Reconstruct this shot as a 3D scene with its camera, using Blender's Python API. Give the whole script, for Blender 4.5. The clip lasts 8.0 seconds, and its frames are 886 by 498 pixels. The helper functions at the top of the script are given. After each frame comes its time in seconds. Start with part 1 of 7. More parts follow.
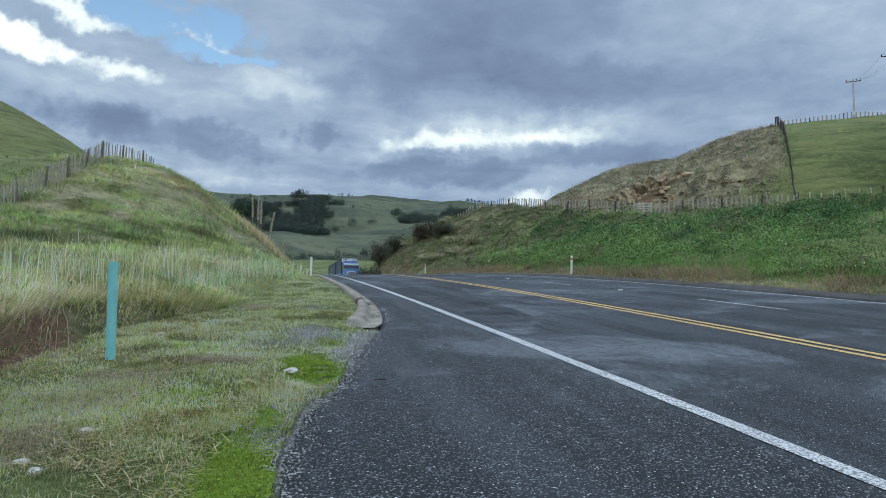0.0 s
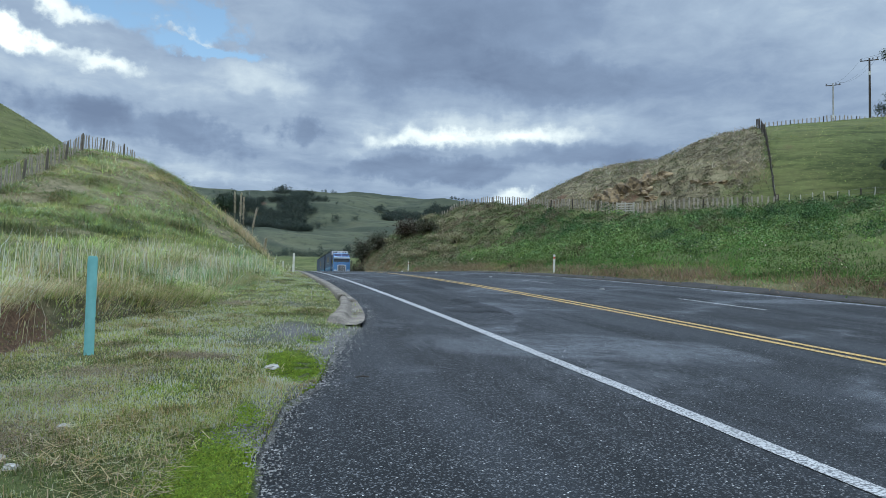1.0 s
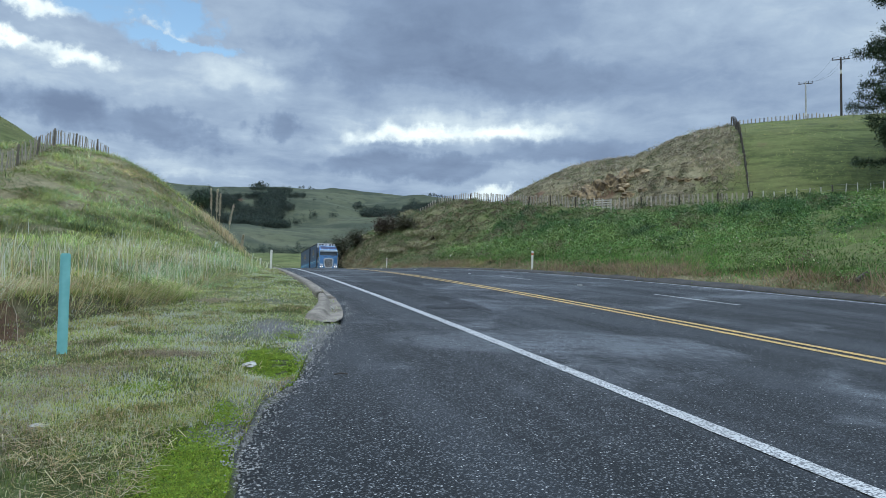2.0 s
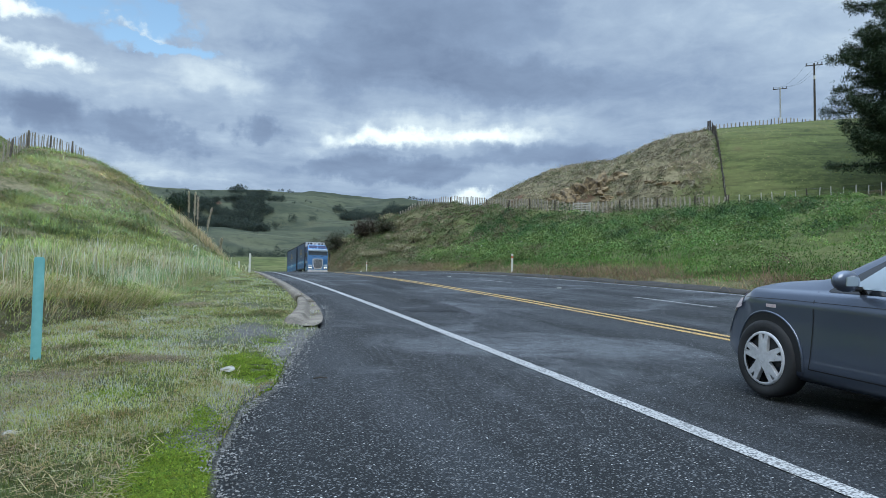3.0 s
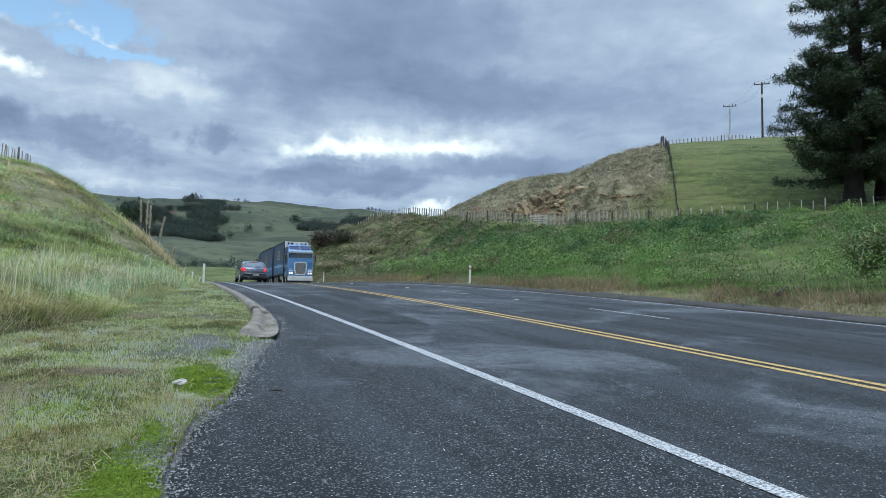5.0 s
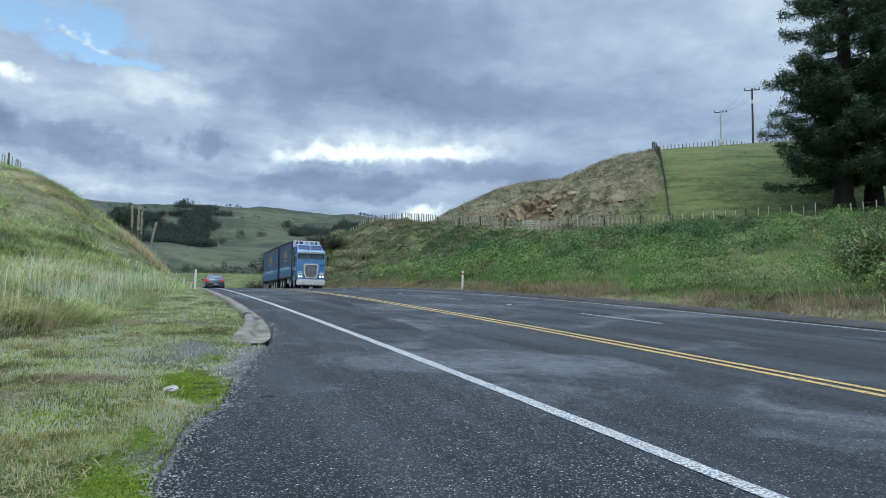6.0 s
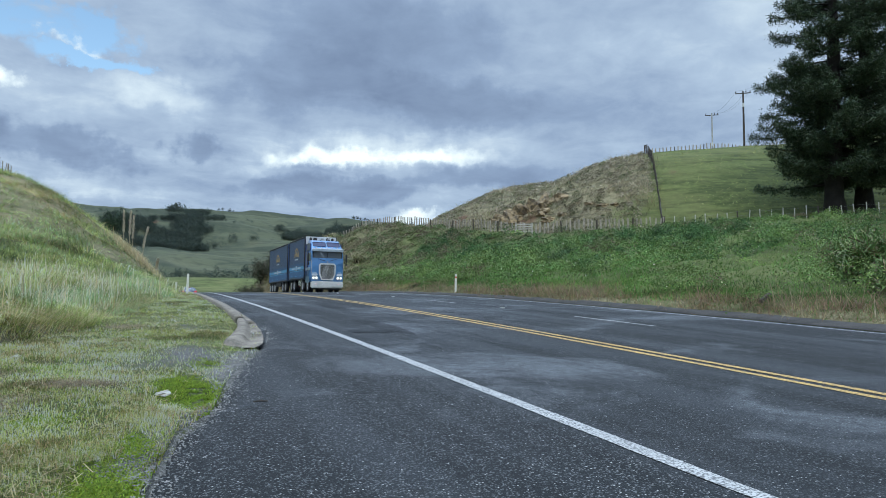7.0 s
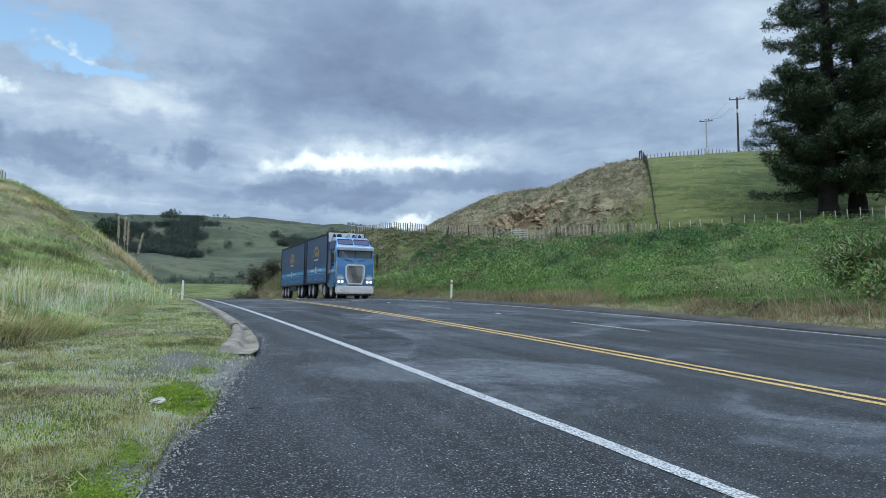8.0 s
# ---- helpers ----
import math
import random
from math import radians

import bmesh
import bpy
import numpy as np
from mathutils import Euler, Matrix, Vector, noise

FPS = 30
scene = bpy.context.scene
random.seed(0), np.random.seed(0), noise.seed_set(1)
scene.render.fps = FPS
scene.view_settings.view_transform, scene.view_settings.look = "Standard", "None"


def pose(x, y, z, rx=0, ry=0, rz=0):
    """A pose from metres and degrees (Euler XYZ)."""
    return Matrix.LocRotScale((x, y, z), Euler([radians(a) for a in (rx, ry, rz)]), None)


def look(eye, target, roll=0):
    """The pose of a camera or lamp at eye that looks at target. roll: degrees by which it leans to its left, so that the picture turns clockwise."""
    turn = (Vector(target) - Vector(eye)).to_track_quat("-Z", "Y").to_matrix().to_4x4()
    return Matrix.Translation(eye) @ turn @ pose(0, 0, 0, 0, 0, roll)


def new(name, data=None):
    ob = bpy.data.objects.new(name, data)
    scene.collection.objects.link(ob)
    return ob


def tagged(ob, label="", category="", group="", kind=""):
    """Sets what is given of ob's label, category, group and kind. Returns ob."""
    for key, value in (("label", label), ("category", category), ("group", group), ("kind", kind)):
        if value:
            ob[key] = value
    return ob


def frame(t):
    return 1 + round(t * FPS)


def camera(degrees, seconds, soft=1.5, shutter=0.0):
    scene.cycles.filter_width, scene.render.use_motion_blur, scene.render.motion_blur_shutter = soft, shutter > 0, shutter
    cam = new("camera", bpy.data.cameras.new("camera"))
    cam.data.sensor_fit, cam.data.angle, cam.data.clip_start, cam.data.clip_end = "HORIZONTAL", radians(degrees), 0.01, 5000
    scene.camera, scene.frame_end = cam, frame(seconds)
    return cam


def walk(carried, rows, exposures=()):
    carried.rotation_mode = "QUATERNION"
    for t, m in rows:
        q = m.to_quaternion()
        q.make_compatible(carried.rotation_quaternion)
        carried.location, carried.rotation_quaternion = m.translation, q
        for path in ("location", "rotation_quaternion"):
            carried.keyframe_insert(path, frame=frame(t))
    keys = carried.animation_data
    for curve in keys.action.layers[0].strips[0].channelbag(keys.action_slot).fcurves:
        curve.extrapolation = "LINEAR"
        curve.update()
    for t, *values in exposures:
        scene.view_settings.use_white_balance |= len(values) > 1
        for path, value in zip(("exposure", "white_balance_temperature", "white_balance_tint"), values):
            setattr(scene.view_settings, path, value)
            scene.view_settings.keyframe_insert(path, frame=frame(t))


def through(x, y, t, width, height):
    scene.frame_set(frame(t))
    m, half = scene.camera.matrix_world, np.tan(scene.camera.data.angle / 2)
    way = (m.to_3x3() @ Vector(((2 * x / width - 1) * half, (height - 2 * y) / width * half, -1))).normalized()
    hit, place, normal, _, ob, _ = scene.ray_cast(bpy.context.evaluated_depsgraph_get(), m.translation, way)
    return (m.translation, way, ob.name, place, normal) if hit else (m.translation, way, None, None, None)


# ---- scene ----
from mathutils.bvhtree import BVHTree

# camera: it stands on the road's edge and turns; y runs along the road, x to its right
ROAD_YAW = -14.16
EYE = (0.0, 0.0, 1.172)
TURNS = [
    (0.0, 0.00, 2.60, -0.30), (0.5, -0.82, 2.55, -0.52), (1.0, -1.39, 2.42, -0.82), (1.5, -2.28, 2.14, -0.77),
    (3.0, -4.76, 2.44, -0.51), (3.5, -5.80, 2.55, -0.46), (4.0, -7.09, 2.59, -0.56), (4.5, -7.79, 2.99, -0.64),
    (6.0, -8.79, 3.84, -0.52), (6.5, -9.11, 3.94, -0.40), (7.0, -9.34, 4.12, -0.29), (7.5, -9.51, 4.27, -0.19), (8.0, -9.69, 4.60, -0.16),
]
cam = camera(64.54, 8.0, soft=0.6, shutter=0.0)
walk(cam, [(t, pose(EYE[0], EYE[1], EYE[2], 90 + p, r, ROAD_YAW + yaw)) for t, yaw, p, r in TURNS], exposures=[(0.0, 0.0, 6280, 3), (1.5, 0.05, 6280, 3), (3.5, 0.16, 6280, 3), (8.0, 0.20, 6280, 3)])
# world: a cloudy sky with gaps, and a veiled sun
world = bpy.data.worlds.new("cloudy_sky")
scene.world = world
world.use_nodes = True
wt = world.node_tree
SUN_AZ, SUN_EL = 205.0, 56.0


def wnode(kind, **values):
    n = wt.nodes.new("ShaderNode" + kind)
    for key, value in values.items():
        if key in n.inputs:
            n.inputs[key].default_value = value
    return n


def wmath(op, a, b=None, clamp=False):
    n = wt.nodes.new("ShaderNodeMath")
    n.operation, n.use_clamp = op, clamp
    for i, v in enumerate((a, b)):
        if v is None:
            continue
        if isinstance(v, (int, float)):
            n.inputs[i].default_value = v
        else:
            wt.links.new(v, n.inputs[i])
    return n.outputs[0]


def wsmooth(value, a, b):
    n = wt.nodes.new("ShaderNodeMapRange")
    n.interpolation_type = "SMOOTHSTEP"
    n.inputs[1].default_value, n.inputs[2].default_value = a, b
    wt.links.new(value, n.inputs[0])
    return n.outputs[0]


def wnoise(vector, scale, detail, rough=0.55, distortion=0.0):
    n = wnode("TexNoise", Scale=scale, Detail=detail, Roughness=rough, Distortion=distortion)
    wt.links.new(vector, n.inputs["Vector"])
    return n


def build_sky():
    coord = wnode("TexCoord").outputs["Generated"]
    xyz = wnode("SeparateXYZ")
    wt.links.new(coord, xyz.inputs[0])
    dx, dy, dz = xyz.outputs
    azimuth = wmath("MULTIPLY", wmath("ARCTAN2", dx, dy), 57.2958)
    elevation = wmath("MULTIPLY", wmath("ARCSINE", dz), 57.2958)
    # clouds lie on a high sheet, so they flatten towards the horizon
    deep = wmath("ADD", wmath("ABSOLUTE", dz), 0.16)
    sheet = wnode("CombineXYZ")
    wt.links.new(wmath("DIVIDE", dx, deep), sheet.inputs[0])
    wt.links.new(wmath("DIVIDE", dy, deep), sheet.inputs[1])
    broad = wnoise(sheet.outputs[0], 1.35, 7, 0.56, 0.25)
    fine = wnoise(sheet.outputs[0], 5.5, 6, 0.6, 0.4)
    warp = wnoise(coord, 6.0, 5, 0.6)
    ragged = wnoise(coord, 22.0, 5, 0.62)
    parts = wnode("SeparateXYZ")
    wt.links.new(warp.outputs["Color"], parts.inputs[0])
    rag = wnode("SeparateXYZ")
    wt.links.new(ragged.outputs["Color"], rag.inputs[0])
    az = wmath("ADD", azimuth, wmath("ADD", wmath("MULTIPLY", wmath("SUBTRACT", parts.outputs[0], 0.5), 14), wmath("MULTIPLY", wmath("SUBTRACT", rag.outputs[0], 0.5), 5)))
    el = wmath("ADD", elevation, wmath("ADD", wmath("MULTIPLY", wmath("SUBTRACT", parts.outputs[1], 0.5), 4.5), wmath("MULTIPLY", wmath("SUBTRACT", rag.outputs[1], 0.5), 2.6)))

    def cloud(a0, e0, ra, re, inner=0.35, lean=0.0):
        p = wmath("DIVIDE", wmath("SUBTRACT", az, a0), ra)
        e = wmath("SUBTRACT", wmath("SUBTRACT", el, e0), wmath("MULTIPLY", wmath("SUBTRACT", az, a0), lean))
        q = wmath("DIVIDE", e, re)
        r = wmath("SQRT", wmath("ADD", wmath("MULTIPLY", p, p), wmath("MULTIPLY", q, q)))
        return wsmooth(r, 1.0, inner)

    light = wmath("ADD", 0.42, wmath("MULTIPLY", wmath("SUBTRACT", broad.outputs[0], 0.5), 0.62))
    light = wmath("ADD", light, wmath("MULTIPLY", wmath("SUBTRACT", fine.outputs[0], 0.5), 0.34))
    for weight, spec in CLOUDS:
        light = wmath("ADD", light, wmath("MULTIPLY", cloud(*spec), weight))
    ramp = wnode("ValToRGB")
    stops = ramp.color_ramp.elements
    stops[0].position, stops[0].color = 0.05, (0.150, 0.195, 0.300, 1)
    stops[1].position, stops[1].color = 1.0, (0.90, 0.92, 0.90, 1)
    for at, colour in ((0.3, (0.215, 0.275, 0.400)), (0.5, (0.330, 0.400, 0.520)), (0.68, (0.52, 0.585, 0.66)), (0.85, (0.72, 0.77, 0.80))):
        stops.new(at).color = (*colour, 1)
    wt.links.new(light, ramp.inputs[0])
    # blue gaps
    sky = wnode("TexSky")
    sky.sky_type, sky.sun_disc = "NISHITA", False
    sky.sun_elevation, sky.sun_rotation = radians(SUN_EL), radians(SUN_AZ)
    blue = wnode("Mix")
    blue.data_type, blue.blend_type = "RGBA", "MULTIPLY"
    blue.inputs["Factor"].default_value = 1.0
    wt.links.new(sky.outputs[0], blue.inputs["A"])
    blue.inputs["B"].default_value = (0.15, 0.155, 0.15, 1)
    gap = None
    for spec in GAPS:
        g = cloud(*spec)
        gap = g if gap is None else wmath("MAXIMUM", gap, g)
    shreds = wmath("MULTIPLY", wmath("SUBTRACT", 0.5, wmath("MULTIPLY", wmath("ADD", fine.outputs[0], ragged.outputs[0]), 0.5)), 2.6)
    torn = wsmooth(wmath("ADD", wmath("ADD", wmath("MULTIPLY", gap, 0.75), shreds), wmath("MULTIPLY", wmath("SUBTRACT", 0.62, light), 0.5)), 0.30, 0.85)
    torn = wmath("MULTIPLY", torn, wsmooth(gap, 0.02, 0.4))
    mixed = wnode("Mix")
    mixed.data_type = "RGBA"
    wt.links.new(torn, mixed.inputs["Factor"])
    wt.links.new(ramp.outputs[0], mixed.inputs["A"])
    wt.links.new(blue.outputs["Result"], mixed.inputs["B"])
    # an overcast sky is brightest overhead; below the horizon it is dim
    lift = wmath("ADD", 1.0, wmath("MULTIPLY", wsmooth(elevation, 26, 75), ZENITH))
    back = wt.nodes["Background"]
    wt.links.new(mixed.outputs["Result"], back.inputs[0])
    wt.links.new(wmath("MULTIPLY", lift, SKY_STRENGTH), back.inputs[1])


SKY_STRENGTH, ZENITH = 1.24, 3.9
# weight, (azimuth, elevation, half-width, half-height, core, lean), in degrees
CLOUDS = [
    (0.42, (13.6, 11.4, 4.5, 1.1, 0.1, 0.0)), (0.30, (22.0, 11.7, 9.5, 0.9, 0.1, 0.02)), (0.20, (17.0, 12.2, 13.0, 1.9, 0.1, 0.0)), (0.16, (9.0, 10.6, 4.5, 1.3, 0.1, 0.1)),
    (-0.30, (-11.5, 11.8, 4.8, 2.0, 0.3, -0.10)), (-0.26, (-4.5, 11.0, 4.8, 1.8, 0.3, -0.12)), (-0.24, (3.2, 11.8, 2.8, 1.4, 0.3, -0.1)), (-0.24, (14.0, 8.7, 10.0, 1.5, 0.4, 0.06)),
    (-0.20, (27.0, 9.9, 9.0, 1.5, 0.3, 0.02)), (-0.20, (13.0, 17.6, 11.0, 3.2, 0.3, -0.08)), (-0.20, (24.0, 15.6, 9.0, 2.4, 0.3, -0.05)), (-0.10, (36.0, 15.0, 10.0, 4.5, 0.2, 0.0)),
    (0.17, (0.5, 15.2, 7.0, 2.0, 0.2, -0.15)), (0.15, (-6.0, 8.2, 10.0, 1.2, 0.2, 0.0)), (0.40, (20.5, 6.4, 5.0, 0.8, 0.1, 0.0)), (0.80, (-17.0, 16.7, 4.6, 1.3, 0.35, -0.06)),
    (0.45, (-13.5, 19.0, 5.0, 0.9, 0.2, -0.15)), (0.38, (-11.0, 15.8, 3.5, 0.9, 0.2, -0.1)), (0.35, (-4.6, 18.2, 2.6, 1.1, 0.2, -0.1)), (-0.20, (17.0, 21.5, 14.0, 4.5, 0.2, -0.05)), (-0.10, (24.0, 18.0, 16.0, 6.0, 0.2, 0.0)), (-0.10, (8.0, 16.5, 8.0, 3.0, 0.2, -0.05)),
    (0.12, (-10.0, 14.6, 12.0, 2.6, 0.2, -0.05)), (0.06, (46.0, 19.0, 14.0, 6.0, 0.2, 0.0)),
]
GAPS = [(-8.0, 19.8, 11.0, 2.6, 0.3, -0.1), (-6.0, 19.6, 5.0, 1.8, 0.5, 0.0), (-4.0, 17.4, 6.0, 1.0, 0.3, -0.05)]
build_sky()
sun = new("sun", bpy.data.lights.new("sun", "SUN"))
sun.data.energy, sun.data.angle, sun.data.color = 1.5, radians(40), (1.0, 0.95, 0.88)
sun.matrix_world = look((math.sin(radians(SUN_AZ)) * 80, math.cos(radians(SUN_AZ)) * 80, math.tan(radians(SUN_EL)) * 80), (0, 0, 0))
# the lie of the land, as functions of the plan
def sstep(a, b, t):
    t = np.clip((np.asarray(t, float) - a) / (b - a), 0, 1)
    return t * t * (3 - 2 * t)


def shift(y):
    """How far the road has swung to the right at y."""
    y = np.clip(np.asarray(y, float), 0, 170)
    c, e = np.minimum(y, 35.0), np.maximum(y - 35, 0)
    return 4.5e-4 * c * c + 0.0315 * e - 0.0004 * e * e


def road_z(y):
    y = np.asarray(y, float)
    c, e = np.clip(y, 0, 110), np.maximum(y - 110, 0)
    return np.where(y < 0, 0.05687 * np.maximum(y, -60), 0.05687 * c - 5.1e-4 * c * c - 0.0553 * e)


def road_surface(u, y):
    return road_z(y) + 0.0095 * (np.asarray(u, float) - 3)


def fbm(x, y, scale, seed=0, octaves=3):
    """Smooth value noise on the plan, -1 to 1."""
    tot, amp, norm = 0, 1.0, 0
    for o in range(octaves):
        px, py = np.asarray(x, float) / scale + 17.3 * seed + 5.1 * o, np.asarray(y, float) / scale + 9.7 * seed + 3.3 * o
        ix, iy = np.floor(px), np.floor(py)
        fx, fy = px - ix, py - iy
        fx, fy = fx * fx * (3 - 2 * fx), fy * fy * (3 - 2 * fy)

        def h(a, b):
            v = np.sin(a * 127.1 + b * 311.7 + seed * 74.7) * 43758.5453
            return v - np.floor(v)
        v = (h(ix, iy) * (1 - fx) + h(ix + 1, iy) * fx) * (1 - fy) + (h(ix, iy + 1) * (1 - fx) + h(ix + 1, iy + 1) * fx) * fy
        tot, norm, amp, scale = tot + amp * (2 * v - 1), norm + amp, amp * 0.5, scale * 0.5
    return tot / norm


def toe_left(y):
    return np.interp(y, [-20, 0, 5, 9, 12.5, 25, 36, 60, 90], [-3.4, -2.7, -2.3, -2.05, -0.9, 0.6, 1.1, 1.1, 0.8])


def top_left(y):
    return np.interp(y, [-30, 0, 10, 20, 30, 37, 46, 53, 60, 75, 95, 130, 200], [-0.6, 1.0, 1.5, 1.9, 3.0, 4.4, 7.3, 9.7, 10.4, 9.4, 3.5, -6, -14])


def pave_edge(y):
    """Left edge of the seal: a lay-by that narrows to the kerb."""
    return np.interp(y, [-30, 0, 3.4, 4.1, 5.2, 5.8, 7.1, 8.8, 9.9, 11, 12, 14, 17, 22, 36, 60, 170], [-0.6, -0.25, 0.04, 0.10, 0.28, 0.55, 0.80, 1.20, 1.52, 1.70, 1.86, 2.0, 2.08, 2.14, 2.15, 2.15, 2.15])


def bump(x, y, cx, cy, rx, ry, turn=0.0):
    c, s = math.cos(radians(turn)), math.sin(radians(turn))
    dx, dy = (x - cx) * c + (y - cy) * s, -(x - cx) * s + (y - cy) * c
    return np.exp(-((dx / rx) ** 2 + (dy / ry) ** 2))


RIDGE = [(150, 62, 28), (110, 78, 27.6), (90, 86, 25.8), (80, 89.5, 24.9), (73.5, 95, 21.6), (67, 102, 20.8), (61, 105.5, 20.4), (54.5, 109.5, 14.6), (46, 113, 8.6), (38, 116, 6.4), (31, 120, 4)]


def ridge_right(x, y):
    """The grassy ridge behind the bank, rounded on top."""
    best = np.full(np.shape(x), -60.0)
    for (ax, ay, az), (bx, by, bz) in zip(RIDGE, RIDGE[1:]):
        n = (bx - ax) ** 2 + (by - ay) ** 2
        t = np.clip(((x - ax) * (bx - ax) + (y - ay) * (by - ay)) / n, 0, 1)
        d2 = (x - ax - t * (bx - ax)) ** 2 + (y - ay - t * (by - ay)) ** 2
        k = 0.0128 + 0.04 * sstep(68, 54, ax + t * (bx - ax))
        best = np.maximum(best, az + t * (bz - az) - np.minimum(k * d2, 0.62 * np.sqrt(d2) + 1))
    return best


def fence_x(y):
    """The line of the fence along the top of the right bank."""
    return np.interp(y, [0, 33, 42, 48.6, 52.6, 57, 62.5, 65.5, 68.2, 71.2, 75.5, 83, 92, 101, 108, 130], [118, 84, 74, 67, 63, 59, 54.5, 50, 45, 41.5, 39, 36.5, 33.5, 30.5, 27, 24])


def smax(a, b, k):
    h = np.clip(0.5 + 0.5 * (a - b) / k, 0, 1)
    return b + (a - b) * h + k * h * (1 - h)


FAR_D = [150, 210, 270, 330, 380, 450, 600, 800, 960, 1080, 1250, 1500, 2200, 4000]
FAR_Z = [-8, -7, 0, 11, 10, 14, 38, 76, 112, 124, 112, 95, 120, 150]


def ground_z(x, y):
    x, y = np.asarray(x, float), np.asarray(y, float)
    u = x - shift(y)
    zr = road_z(y)
    d = np.hypot(x, y)
    rough = 0.16 * fbm(x, y, 2.6, 1, 3) + 0.45 * fbm(x, y, 9, 2, 2)
    # left: verge, a little scarp, the bank that becomes a hill
    run = toe_left(y) - u
    tl = np.clip(run / 13.0, 0, 1)
    left = zr + (top_left(y) - zr) * (1 - (1 - tl) ** 1.75)
    left = left + 0.36 * sstep(0, 0.35, run) * sstep(14, 9, y) + rough * sstep(0.3, 3.5, run) * np.where(y < 25, 0.45, 0.8) + 0.35 * (0.25 - np.abs(fbm(x, y, 2.8, 28, 2))) * sstep(1.0, 4.0, run) * sstep(-20, -14, u)
    left = smax(left, 43.5 * bump(x, y, -66, 145, 54, 50) * sstep(-3, -22, u) - 5, 2.0)
    verge = zr - 0.02 + 0.035 * fbm(x, y, 0.7, 3, 3) + 0.05 * sstep(0.1, 1.2, pave_edge(y) - u)
    # right: the bank up to its fence, and the ridge behind
    v = np.maximum(u - 14.2, 0)
    f = v / np.clip(fence_x(y) - shift(y) - 14.2, 9, 70)
    rise = np.interp(y, [-40, 20, 48, 62, 71, 83, 92, 101, 110, 130, 160], [7.5, 8.2, 8.0, 7.6, 7.2, 8.8, 10.2, 10.6, 8.0, 2.0, -3.0])
    bend = np.interp(y, [-40, 62, 72, 86, 100], [0.92, 0.92, 0.80, 0.55, 0.5])
    bank = zr + rise * np.minimum(f, 1) ** bend + 0.6 * np.clip(f - 1, 0, 2) + rough * sstep(0.5, 4, v) * 0.8
    mound = np.abs(fbm(x, y, 3.4, 26, 2)) + 0.5 * np.abs(fbm(x, y, 1.7, 27, 2))
    bank = bank + (0.55 - 1.25 * mound) * sstep(3.5, 9, v) * sstep(1.05, 0.8, f)
    bank = bank + 0.25 * sstep(0, 0.5, v) * (1 + 0.5 * fbm(x, y, 1.2, 8, 2))
    right = smax(bank, ridge_right(x, y) + 0.6 * rough + 0.5 * fbm(x, y, 14, 6, 3), 1.2)
    road_bed = road_surface(u, y) - 0.10
    z = np.where(run > 0, left, np.where(u > 14.2, right, np.where(u < pave_edge(y) - 0.02, verge, road_bed)))
    # the country beyond
    az = np.degrees(np.arctan2(x, y))
    far = np.interp(d, FAR_D, FAR_Z)
    far = far * np.interp(az, [-40, -3, 2, 6, 15, 17.5, 20, 24, 60], [0.94, 0.945, 0.96, 0.975, 0.975, 0.90, 0.80, 0.74, 0.95]) + 0.10 * d * 0.22 * fbm(x, y, 260, 5, 4) * sstep(240, 700, d)
    far = far + 9 * fbm(x, y, 90, 7, 4) * sstep(260, 500, d)
    return z + (far - z) * sstep(150, 235, d)
# ---- materials ----
def node(m, kind, links=(), **values):
    n = m.node_tree.nodes.new("ShaderNode" + kind)
    for key, value in values.items():
        if key in n.inputs:
            n.inputs[key].default_value = value
    for key, source in links:
        m.node_tree.links.new(source, n.inputs[key])
    return n


def blend(m, fac, a, b, mode="MIX"):
    n = m.node_tree.nodes.new("ShaderNodeMix")
    n.data_type, n.blend_type = "RGBA", mode
    for socket, v in (("Factor", fac), ("A", a), ("B", b)):
        s = [i for i in n.inputs if i.name == socket and i.enabled][0]
        if isinstance(v, (int, float)):
            s.default_value = v
        elif isinstance(v, tuple):
            s.default_value = (*v, 1)
        else:
            m.node_tree.links.new(v, s)
    return [o for o in n.outputs if o.enabled][0]


def span(m, value, a, b, lo=0.0, hi=1.0):
    n = m.node_tree.nodes.new("ShaderNodeMapRange")
    n.interpolation_type = "SMOOTHSTEP"
    for i, v in enumerate((a, b, lo, hi)):
        n.inputs[i + 1].default_value = v
    m.node_tree.links.new(value, n.inputs[0])
    return n.outputs[0]


def blank(name, rough=0.8, metal=0.0):
    m = bpy.data.materials.new(name)
    m.use_nodes = True
    b = m.node_tree.nodes["Principled BSDF"]
    b.inputs["Roughness"].default_value, b.inputs["Metallic"].default_value = rough, metal
    return m, b


